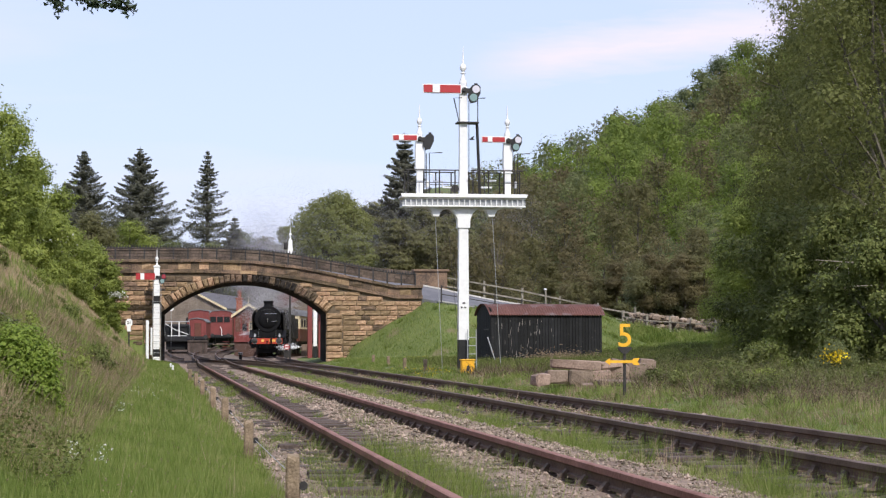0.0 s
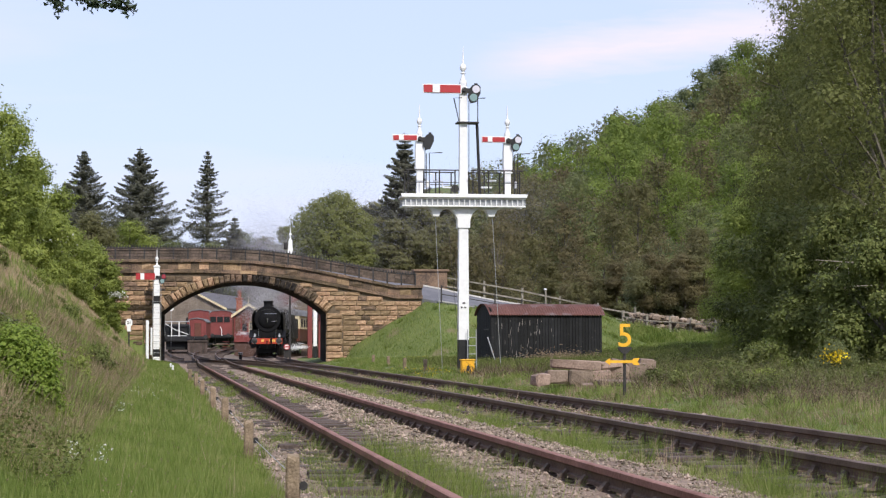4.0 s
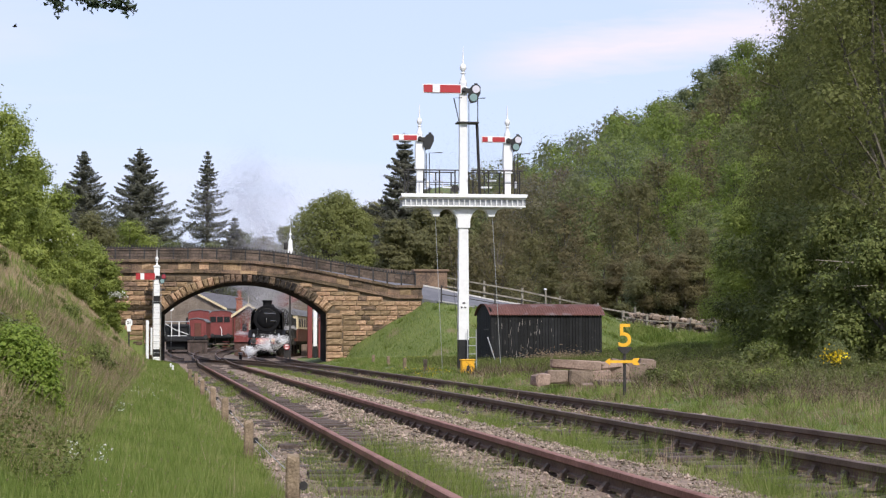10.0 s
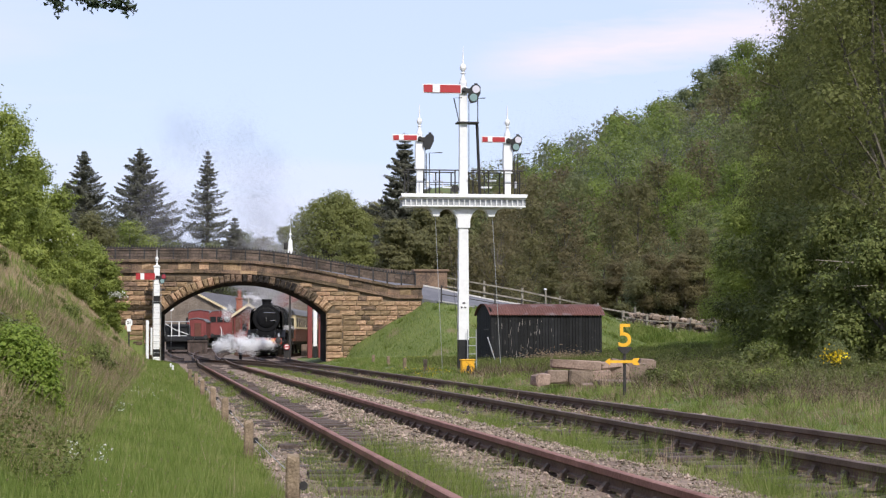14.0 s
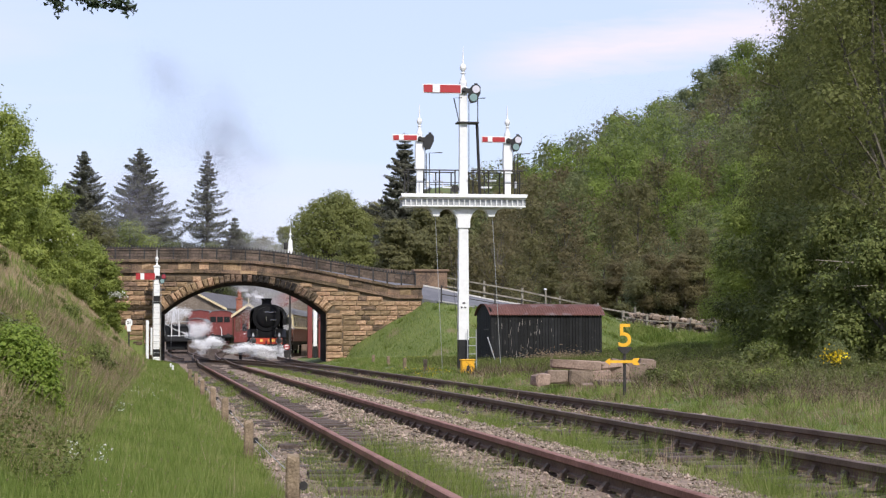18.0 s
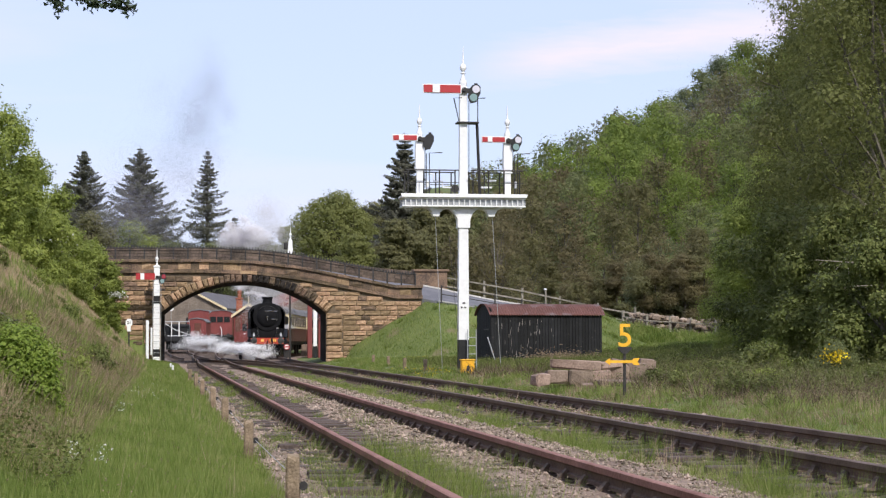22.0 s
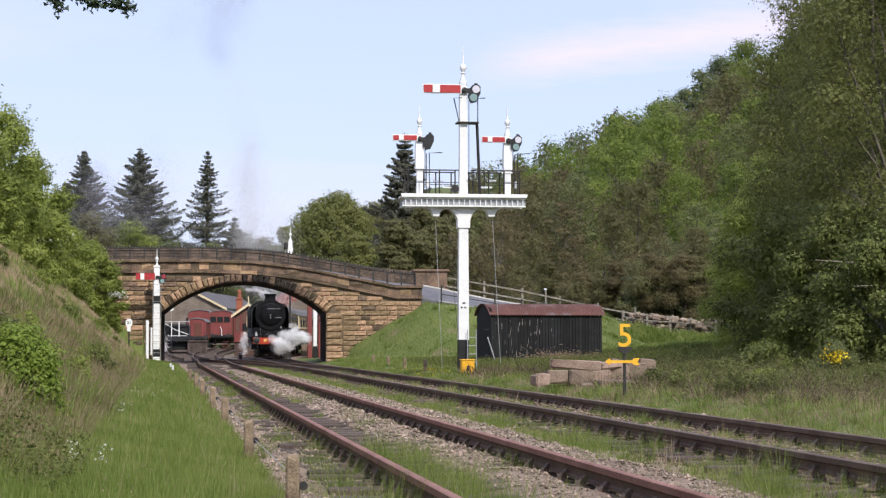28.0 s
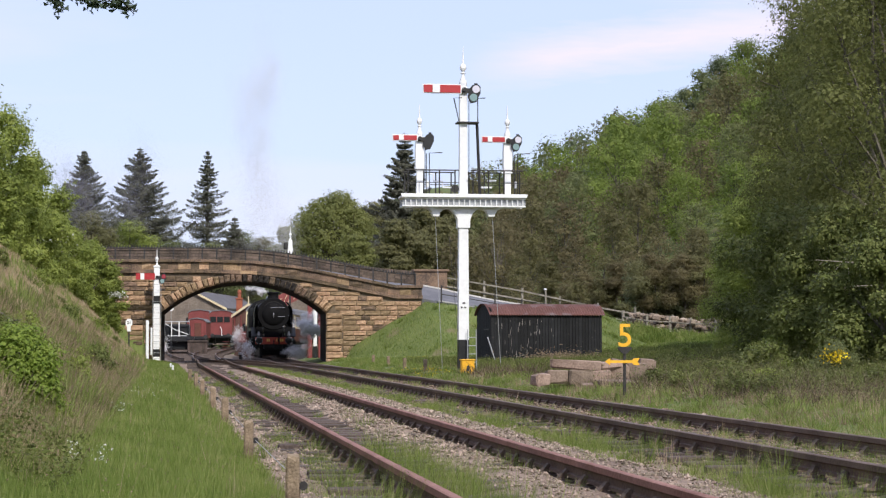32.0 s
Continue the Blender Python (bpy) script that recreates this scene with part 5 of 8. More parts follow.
for i, (x, y) in enumerate(spots):
    lv, way, tg = variants[i % 7]
    gz = float(height(x, y)) - 0.3
    s = rw.uniform(0.8, 1.15) * float(lerp(y, [120, 150, 190, 230], [0.42, 0.62, 0.85, 1.0]))
    a = rw.uniform(0, 6.28)
    ca, sa = math.cos(a), math.sin(a)
    p = lv.reshape(-1, 3) * np.array([s * rw.uniform(0.9, 1.2), s, s * rw.uniform(0.85, 1.15)])
    p = np.stack([p[:, 0] * ca - p[:, 1] * sa + x, p[:, 0] * sa + p[:, 1] * ca + y, p[:, 2] + gz], 1)
    q = p.reshape(-1, 3, 3)
    # the hill's crest and its foot carry different trees: fresh green above, budding brown below
    rise, bear = (gz + 9 * s) / y, x / y
    if rise < 0.078:
        odds = [0.10, 0.04, 0.34, 0.48, 0.04]
    elif bear > 0.225:
        odds = [0.20, 0.58, 0.14, 0.08, 0.0]
    elif bear > 0.18:
        odds = [0.34, 0.18, 0.22, 0.06, 0.20]
    else:
        odds = [0.20, 0.04, 0.34, 0.10, 0.32]
    kind_ = int(rw.choice(5, p=odds))
    # thin twiggy crowns on the budding trees, sparser leaves on the sides turned up the hill
    seen = way[:, 0] * sa + way[:, 1] * ca < 0.25
    keep = rw.random(len(q)) < np.where(seen, 0.55 if kind_ == 3 else 1.0, 0.33)
    q = q[keep]
    wood_v.append(q)
    wood_s.append(np.full(len(q), kind_))
    trunks.add([(vx * s * ca - vy * s * sa + x, vx * s * sa + vy * s * ca + y, vz * s + gz) for vx, vy, vz in tg.v], tg.f)
wood = tagged(new("hillside_wood", quads_mesh("hillside_wood", np.concatenate(wood_v), WOOD_MATS, per=3, slots=np.concatenate(wood_s))), "mixed spring woodland climbing the hillside in many greens", "woodland", kind="stuff")
solid("woodland_trunks", trunks, M_BARK, "grey trunks and limbs of the hillside woodland", "woodland", kind="stuff")

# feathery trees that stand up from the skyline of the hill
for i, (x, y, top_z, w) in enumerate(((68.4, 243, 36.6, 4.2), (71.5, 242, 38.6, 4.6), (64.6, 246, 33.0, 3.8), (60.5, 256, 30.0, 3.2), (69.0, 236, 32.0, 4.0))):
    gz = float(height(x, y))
    tree(260 + i, top_z - gz, w, 11000, 0.10, L_HAZE_BLUE if i != 1 else L_YELLOW, "birch_tree", "feathery green tree standing up from the hilltop", (x, y, gz), low=0.1, blobs_n=16, thick=0.14, group="trees on the hilltop", shoots=24)

# tall alders close to the line on the right
for i, (x, y, h, w, mat) in enumerate(((24.6, 74, 15.5, 4.2, L_NEAR), (27.5, 66, 17.5, 5.4, L_NEAR), (27.6, 82, 14.5, 4.4, L_NEAR), (22.0, 61, 14.0, 4.4, L_NEAR), (28.6, 92, 9.5, 2.8, L_HAW), (38.0, 91, 20.5, 5.2, L_NEAR), (34.0, 78, 20.0, 5.4, L_NEAR), (46.0, 106, 20.0, 5.4, L_OLIVE), (19.6, 52.5, 13.0, 4.0, L_NEAR))):
    tree(200 + i, h, w, 36000 if i in (0, 1, 3, 8) else 19000, 0.044 if i in (0, 1, 3, 8) else 0.069, mat, "alder_tree", "tall dense alder in young leaf beside the line", on_ground(x, y), low=0.04, blobs_n=24, thick=0.2, group="alders beside the line")
r = np.random.default_rng(301)
for i in range(7):
    y = r.uniform(50, 62)
    x, z = y * r.uniform(0.355, 0.385), r.uniform(1.5, 3.0)
    ln, rise = r.uniform(1.4, 2.4), r.uniform(-0.35, 0.2)
    g = Geo().tube([(x + 0.5, y + 1.2, z), (x, y - 0.2, z + 0.25 * rise), (x - ln * 0.5, y - 0.8, z + 0.4 * rise), (x - ln, y - 1.3, z + rise)], [0.035, 0.028, 0.018, 0.006], 5)
    for k in range(7):
        f = 0.25 + 0.1 * k
        b = Vector((x - ln * f, y - 0.2 - 1.1 * f, z + rise * f))
        g.tube([b, b + Vector((r.uniform(-0.5, 0.1), r.uniform(-0.4, 0.2), r.uniform(-0.35, 0.45)))], [0.008, 0.002], 4)
    solid("bare_bough", g, M_BOUGH, "pale bare bough reaching out of the alders", "branch", "boughs of the alders")
for i, (x, y, h, w) in enumerate(((24.4, 83.5, 6.4, 2.5), (20.8, 66, 5.6, 2.6), (18.8, 58, 4.8, 2.4), (17.6, 51.5, 4.2, 2.2), (27.6, 94, 5.5, 2.6), (17.0, 46.5, 3.4, 2.0), (22.6, 75, 6.0, 2.4))):
    # darker bramble leaves on most shrubs paint in the shade under the alders
    tree(310 + i, h, w, 15000, 0.045, L_HAW if i in (0, 4, 6) else L_BRAMBLE, "shrub", "leafy green shrub at the foot of the alders", on_ground(x, y), low=0.0, blobs_n=14, thick=0.06, group="shrubs under the alders")

# hawthorn hedge along the crest of the left bank
rng = random.Random(17)
for i, (x, y, top_z, w) in enumerate(((-5.4, 55, 7.6, 1.6), (-6.6, 61, 8.3, 1.9), (-5.5, 65, 7.2, 1.7), (-6.3, 71, 7.6, 1.9), (-5.2, 75, 6.9, 1.7), (-5.4, 81, 7.1, 1.8), (-4.8, 86, 6.6, 1.7), (-5.2, 92, 6.9, 1.9), (-4.5, 97, 6.4, 1.8), (-4.2, 102, 6.2, 1.9), (-3.6, 106, 5.9, 1.6), (-2.9, 107.6, 4.3, 1.0), (-6.8, 101, 7.4, 2.4), (-7.6, 88, 7.8, 2.4), (-7.9, 110, 8.0, 2.6), (-6.2, 49, 8.6, 1.9), (-5.9, 53, 8.9, 1.8), (-10, 118, 9.0, 3.0), (-5.1, 70, 9.0, 1.8), (-5.7, 88, 8.7, 1.9), (-4.9, 98.5, 7.4, 1.7), (-3.3, 105.5, 6.2, 1.4), (-2.6, 107.4, 4.8, 1.1), (-4.6, 78, 8.2, 1.6))):
    gz = float(height(x, y)) - 0.2
    tree(400 + i, max(1.6, top_z - gz), w, 6500, 0.053, L_HAW, "hawthorn_bush", "fresh green hawthorn on the crest of the bank", (x, y, gz), low=0.0, blobs_n=13, thick=0.05, group="hawthorn hedge on the bank")
for i, (x, y, z, s) in enumerate(((-4.9, 84.0, 5.0, 0.45), (-5.0, 80.2, 4.55, 0.35), (-2.55, 106.4, 3.4, 0.3))):
    r = np.random.default_rng(430 + i)
    solid("may_blossom", quads_mesh("may_blossom", leaves(r, np.array((x + 0.35, y - 0.9, z)) + r.normal(size=(170, 3)) * s * np.array([0.8, 0.5, 0.3]), 0.045), L_MAY, per=3), None, "white hawthorn blossom in a loose spray", "blossom", kind="stuff")

# bright bush at the foot of the bank
tree(450, 0.98, 0.60, 15000, 0.017, L_BUSH, "green_bush", "dense bright green bush on the bank", (-1.30, 19.4, 0.06), low=0.0, blobs_n=24, thick=0.012)

# boughs hanging in over the camera
r = np.random.default_rng(460)
bough = thing("overhanging_bough", "dark leafy bough hanging over the viewpoint", "branch", loc=(0, 0, 0))
pts, g = [], Geo()
for x0, x1, dz in ((-0.52, -0.44, 0.0), (-0.36, -0.28, 0.0), (-0.22, -0.13, -0.012), (-0.33, -0.2, 0.015), (-0.5, -0.3, 0.03)):
    a, b = Vector((x0, 9.1, 2.50 + dz)), Vector((x1, 9.1, 2.405 + dz))
    g.tube([a, b], [0.006, 0.002], 5)
    q = r.random(150)
    pts.append(np.outer(1 - q, a) + np.outer(q, b) + r.normal(size=(150, 3)) * 0.017)
g.tube([(-1.6, 9.3, 3.2), (-0.9, 9.2, 2.62), (-0.3, 9.1, 2.53)], [0.03, 0.018, 0.008], 6)
g.tube([(-1.6, 9.3, 3.2), (-2.2, 9.5, 2.6), (-2.6, 9.6, float(height(-2.6, 9.6)) - 0.1)], [0.03, 0.06, 0.10], 7)
part("twigs", g, M_BARK, bough)
part("leaves", quads_mesh("leaves", leaves(r, np.concatenate(pts), 0.016), L_BOUGH_SHADE, per=3), None, bough)


# ---- grasses ----
def blades(r, x, y, z, hgt, width, lean=0.35):
    """Tapering leaning blades rooted at the points."""
    n = len(x)
    a, b = r.uniform(0, 6.283, n), r.uniform(0, 6.283, n)
    h = hgt * r.uniform(0.45, 1.25, n)
    w = width * r.uniform(0.6, 1.4, n) / 2
    root = np.stack([x, y, z - 0.02], 1)
    side = np.stack([np.cos(a), np.sin(a), np.zeros(n)], 1) * w[:, None]
    ln = (lean * h * r.uniform(0.2, 1.4, n))[:, None]
    off = np.stack([np.cos(b), np.sin(b), np.zeros(n)], 1) * ln
    up = np.stack([np.zeros(n), np.zeros(n), h], 1)
    return np.stack([root - side, root + side, root + up + off], 1)


def turf(name, seed, n, x0, x1, y0, y1, hgt, width, mats, label, mask=None, near=1.0, lean=0.35, grow=0.0):
    r = np.random.default_rng(seed)
    y = y0 * (y1 / y0) ** (r.random(n) ** near)
    x = r.uniform(x0, x1, n)
    keep = np.ones(n, bool) if mask is None else mask(x, y, r)
    x, y = x[keep], y[keep]
    wide = width * np.clip(y / 20, 0.6, 3.5)
    v = blades(r, x, y, height(x, y) + grow, hgt, wide, lean)
    solid(name, quads_mesh(name, v, mats, per=3), None, label, "grass", kind="stuff")


def tussocks(name, seed, clumps, per, x0, x1, y0, y1, hgt, width, mat, label, spread=0.05, mask=None, lean=0.7, near=0.8, grow=0.0):
    """Tufts whose blades lean out from a common root."""
    r = np.random.default_rng(seed)
    cy = y0 * (y1 / y0) ** (r.random(clumps) ** near)
    cx = r.uniform(x0, x1, clumps)
    if mask is not None:
        ok = mask(cx, cy, r)
        cx, cy = cx[ok], cy[ok]
    k = np.repeat(np.arange(len(cx)), per)
    size = r.uniform(0.55, 1.3, len(cx))[k]
    a = r.uniform(0, 6.283, len(k))
    q = r.random(len(k)) ** 0.6
    x, y = cx[k] + np.cos(a) * q * spread * size, cy[k] + np.sin(a) * q * spread * size
    h = hgt * size * r.uniform(0.5, 1.15, len(k))
    w = width * np.clip(cy[k] / 20, 0.7, 3.0) * r.uniform(0.7, 1.3, len(k)) / 2
    s = r.uniform(0, 6.283, len(k))
    root = np.stack([x, y, height(x, y) + grow - 0.02], 1)
    side = np.stack([np.cos(s), np.sin(s), np.zeros(len(k))], 1) * w[:, None]
    out = np.stack([np.cos(a), np.sin(a), np.zeros(len(k))], 1) * (lean * h * q * r.uniform(0.3, 1.3, len(k)))[:, None]
    up = np.stack([np.zeros(len(k)), np.zeros(len(k)), h], 1)
    v = np.stack([root - side * 1.3, root + side * 1.3, root + up + out], 1)
    solid(name, quads_mesh(name, v, mat, per=3), None, label, "grass", kind="stuff")


def patchy(k, cut):
    return lambda x, y, r: wave(x * k, y * k * 0.6) + r.normal(size=len(x)) * 0.35 > cut


turf("verge_grass", 1, 150000, -0.95, 0.92, 10.5, 104, 0.135, 0.0085, L_GRASS, "lush green grass on the verge beside the line", near=0.9)
turf("bank_dry_grass", 2, 150000, -5.8, -0.7, 12, 108, 0.17, 0.0070, L_DRY, "dry bleached grass on the railway bank", near=0.75, mask=patchy(0.9, -0.6), lean=0.6)
turf("bank_green_grass", 3, 110000, -5.8, -0.7, 12, 108, 0.17, 0.0075, L_GRASS, "green grass growing through the bank", near=0.75, mask=lambda x, y, r: wave(x * 0.6, y * 0.3) + r.normal(size=len(x)) * 0.4 > 0.5 + 0.7 * soft(-x, 2.6, 4.6))
turf("bramble_tangle", 4, 14000, -2.6, -0.7, 12, 50, 0.26, 0.010, L_BRAMBLE, "low bramble and dead stems at the foot of the bank", near=0.9, lean=0.9)
turf("siding_weeds", 5, 80000, 0.85, 8.4, 9.5, 85, 0.13, 0.0055, L_GRASS, "tufts of grass between the sleepers", mask=lambda x, y, r: (wave(x * 1.9, y * 1.5) > np.where(x < 1.75, 0.85, np.where(x > 4.9, 0.75, 0.35))) & (np.abs(np.abs(x - 2.51) - 0.72) > 0.09) & (np.abs(np.abs(x - 6.12) - 0.72) > 0.09), near=0.8)
turf("six_foot_grass", 6, 55000, 3.95, 5.0, 9.5, 95, 0.15, 0.0055, L_GRASS, "weedy grass between the two tracks", mask=patchy(1.3, 0.0), near=0.8, grow=0.06)
turf("cess_grass", 7, 90000, 7.5, 13, 18, 108, 0.095, 0.007, L_GRASS, "rough green grass beside the running line", near=0.8, mask=lambda x, y, r: (wave(x * 0.7, y * 0.42) + r.normal(size=len(x)) * 0.35 > -0.8 + 0.6 * (y < 62) * soft(x, 8.8, 9.8)))
turf("cess_dry_grass", 8, 12000, 5.6, 11, 14, 80, 0.20, 0.0045, L_STEM, "pale seeding grass beside the rails", near=0.8, mask=patchy(0.8, 0.25), lean=0.25)
turf("ramp_grass", 9, 90000, 9.2, 32, 84, 111, 0.16, 0.008, L_GRASS, "short bright grass on the bridge embankment", near=1.0)
turf("thicket", 10, 90000, 10.5, 24, 34, 90, 0.30, 0.010, L_BRAMBLE, "tangled bramble and undergrowth below the alders", near=0.8, lean=0.8)
turf("field_grass", 11, 60000, 11, 26, 60, 104, 0.18, 0.008, L_GRASS, "rough grass round the hut", near=0.8)

turf("brown_thatch", 12, 60000, 7.3, 17, 16, 62, 0.10, 0.0075, L_STEM, "brown dead grass and twigs beside the running line", near=0.8, lean=1.5, mask=patchy(0.75, -0.2))
turf("sleeper_end_straw", 13, 16000, 4.3, 8.6, 12, 46, 0.13, 0.0045, L_DRY, "pale straw among the sleeper ends", near=0.8, lean=1.0, mask=lambda x, y, r: (wave(x * 1.1, y * 0.8) > 0.1) & (np.abs(np.abs(x - 6.12) - 0.75) > 0.12))
CLEAR = lambda x, y, r: (np.abs(np.abs(x - 2.515) - 0.75) > 0.10) & (np.abs(np.abs(x - 6.12) - 0.75) > 0.10)
tussocks("verge_tussocks", 21, 1500, 44, -0.9, 0.85, 11, 90, 0.17, 0.0080, L_FRESH, "thick tussocks of fresh green grass on the verge", 0.09)
tussocks("bank_tussocks", 22, 800, 60, -5.4, -0.7, 12, 105, 0.21, 0.0055, L_DRY, "bleached tussocks of last year's grass on the bank", 0.14)
tussocks("bank_weeds", 23, 420, 60, -3.6, -0.6, 12, 80, 0.24, 0.007, L_BRAMBLE, "dark nettles and weeds on the bank", 0.16)
tussocks("ballast_tussocks", 24, 300, 60, 0.95, 8.1, 9.8, 80, 0.19, 0.0038, L_GRASS, "tufts of long grass growing in the ballast", 0.07, CLEAR, grow=0.08)
tussocks("railside_tussocks", 25, 60, 60, 1.2, 1.66, 9.8, 60, 0.20, 0.0038, L_GRASS, "tufts of grass along the rusty rail", 0.07, grow=0.06)
tussocks("straw_tussocks", 26, 70, 16, 4.6, 9.5, 13, 60, 0.32, 0.0032, L_DRY, "pale straw-coloured grass stems beside the running line", 0.08, CLEAR, lean=0.35, grow=0.04)
tussocks("cess_tussocks", 27, 420, 56, 7.4, 10.2, 20, 100, 0.15, 0.006, L_GRASS, "rough tussocks beside the running line", 0.12)
tussocks("ramp_tussocks", 28, 170, 40, 9.6, 26, 86, 110, 0.22, 0.010, L_GRASS, "grass tussocks on the bridge embankment", 0.16, near=1.0)

for k, (x0, label) in enumerate(((5.02, "grass tufts against the near running rail"), (6.55, "grass tufts against the far running rail"), (2.92, "grass tufts against the rusty rail"))):
    tussocks("rail_foot_tufts", 50 + k, (90, 110, 40)[k], 46, x0, x0 + 0.26, 11.5, 60, 0.16, 0.0042, L_GRASS, label, 0.08, grow=0.06, near=1.0)
# bramble bushes below the alders
kinds = [tree(480 + k, 0.9, 0.75, 1200, 0.036, (L_BRAMBLE, L_BRAMBLE, L_HAW)[k], "bramble_bush", "low tangled bramble with brown stems", on_ground(*q), low=0.0, blobs_n=9, thick=0.02, group="brambles below the alders", shoots=30) for k, q in enumerate(((14.6, 48.0), (15.4, 51.0), (16.6, 54.0)))]
rb = random.Random(14)
for i in range(40):
    y = rb.uniform(47, 84)
    x = rb.uniform(10.8 + (y - 36) * 0.03, 13.5 + (y - 36) * 0.17)
    x = max(x, 0.262 * y + rb.uniform(0, 2.5))
    copy_thing(kinds[i % 3], pose(*on_ground(x, y), 0, 0, rb.uniform(0, 360)) @ Matrix.Scale(rb.uniform(0.25, 0.6), 4))
for i in range(8):
    y = rb.uniform(20, 60)
    x = rb.uniform(-2.4, -1.0)
    copy_thing(kinds[i % 3], pose(*on_ground(x, y), 0, 0, rb.uniform(0, 360)) @ Matrix.Scale(rb.uniform(0.25, 0.6), 4))
for i in range(95):
    y = rb.uniform(33, 60)
    x = rb.uniform(max(9.6, 0.242 * y), 0.37 * y)
    if abs(x / y - 0.338) < 0.022 and y < 44:
        continue
    copy_thing(kinds[i % 2 if i % 5 else 2], pose(*on_ground(x, y), 0, 0, rb.uniform(0, 360)) @ Matrix.Scale(rb.uniform(0.25, 0.55), 4))
for i in range(18):
    y, x = rb.uniform(118, 126), 24.0 + i * 0.8
    tree(520 + i, rb.uniform(3.6, 6.4), rb.uniform(1.5, 2.1), 9500, 0.046, (L_OLIVE, L_TWIG, L_HAZE_OLIVE, L_TWIG)[i % 4], "scrub_bush", "budding scrub beyond the lane fence", on_ground(x, y), low=0.0, blobs_n=10, thick=0.05, group="scrub beyond the lane", shoots=20)
tussocks("long_grass_tufts", 29, 46, 80, 1.85, 2.5, 12.5, 20, 0.30, 0.0045, L_GRASS, "long green grass between the rails", 0.10, CLEAR, grow=0.08, near=1.0)
tussocks("rail_edge_tufts", 30, 9, 80, 1.15, 1.62, 11, 17, 0.34, 0.0045, L_GRASS, "long green grass against the rusty rail", 0.09, grow=0.06, near=1.0)
tussocks("shoulder_tufts", 31, 22, 80, 3.4, 5.2, 12, 24, 0.30, 0.0045, L_GRASS, "long grass tufts on the ballast shoulder", 0.10, CLEAR, grow=0.08, near=1.0)
tussocks("verge_straw", 32, 40, 7, -0.95, 0.8, 11.5, 60, 0.36, 0.0032, L_DRY, "pale dry stems standing in the verge", 0.08, lean=0.4)
rn = np.random.default_rng(605)
nx_, ny_ = rn.uniform(-1.15, -0.5, 2600), rn.uniform(11.8, 15.5, 2600)
solid("nettle_patch", quads_mesh("nettle_patch", leaves(rn, np.stack([nx_, ny_, height(nx_, ny_) + rn.random(2600) ** 1.4 * 0.22 * (1.2 + 0.5 * wave(nx_ * 3, ny_ * 2))], 1), 0.017, 0.6, 0.7), L_BRAMBLE, per=3), None, "low patch of green nettles at the foot of the bank", "weeds", kind="stuff")
tussocks("dead_stems", 33, 620, 22, -2.3, -0.66, 12.5, 75, 0.36, 0.0050, L_STEM, "dead brown stems standing at the foot of the bank", 0.16, lean=0.9)
tussocks("bank_herbs", 34, 420, 40, -4.8, -0.7, 13, 95, 0.42, 0.0095, L_FRESH, "patches of fresh green herbs on the bank", 0.26, mask=patchy(0.5, 0.0))
tussocks("scrub_stems", 35, 700, 16, 9.2, 16.5, 27, 62, 0.36, 0.0060, L_DEADTWIG, "dead brown stems among the lineside scrub", 0.30, lean=1.6)
tussocks("four_foot_tufts", 36, 70, 60, 5.5, 6.75, 14, 48, 0.22, 0.0042, L_GRASS, "grass tufts between the running rails", 0.09, CLEAR, grow=0.08)
tussocks("cess_edge_tufts", 37, 170, 60, 7.0, 8.9, 16, 60, 0.19, 0.0045, L_GRASS, "grass tufts at the edge of the running line", 0.10, CLEAR, grow=0.02)
ws_, wt_ = rn.uniform(8.9, 17.5, 44000), rn.uniform(29, 62, 44000)
ok_ = (wave(ws_ * 0.8, wt_ * 0.5) + rn.normal(size=44000) * 0.4 > -0.05) & (ws_ < 0.40 * wt_) & (ws_ > 0.215 * wt_)
ws_, wt_ = ws_[ok_], wt_[ok_]
solid("lineside_weeds", quads_mesh("lineside_weeds", leaves(rn, np.stack([ws_, wt_, height(ws_, wt_) + rn.random(len(ws_)) ** 1.3 * 0.42 * (1.1 + 0.6 * wave(ws_ * 1.7, wt_ * 1.1))], 1), 0.024, 0.5, 0.6), [L_SCRUB, L_MID], per=3, slots=(wave(ws_ * 2.3, wt_ * 1.4) > 0.75).astype(int)), None, "leafy brambles and weeds in the lineside scrub", "weeds", kind="stuff")
solid("fallen_branch", Geo().tube([(-2.0, 25.0, 1.36), (-1.78, 25.0, 1.19), (-1.60, 24.8, 0.98), (-1.52, 24.7, 0.78)], [0.016, 0.02, 0.018, 0.012], 7).tube([(-1.78, 25.0, 1.19), (-1.66, 25.1, 1.20)], [0.012, 0.005], 5), M_BARK, "grey fallen branch lying on the bank", "branch")
for i in range(20):
    y = 22 * (95 / 22) ** rb.random()
    x = rb.uniform(-4.6, -1.0)
    copy_thing(kinds[i % 3], pose(*on_ground(x, y), 0, 0, rb.uniform(0, 360)) @ Matrix.Scale(rb.uniform(0.3, 0.65), 4))
sx_, sy_ = rn.uniform(-0.95, 0.85, 1600), 11 * (85 / 11) ** rn.random(1600)
solid("grass_seedheads", quads_mesh("grass_seedheads", leaves(rn, np.stack([sx_, sy_, height(sx_, sy_) + rn.uniform(0.10, 0.25, 1600)], 1), 0.010, 0.1, 0.4), L_STEM, per=3), None, "brown seed heads among the verge grass", "grass", kind="stuff")
tx_, ty_ = rn.uniform(8.3, 15.5, 16000), rn.uniform(22, 58, 16000)
ok_ = (tx_ > 0.235 * ty_) & (tx_ > 9.6)
tx_, ty_ = tx_[ok_], ty_[ok_]
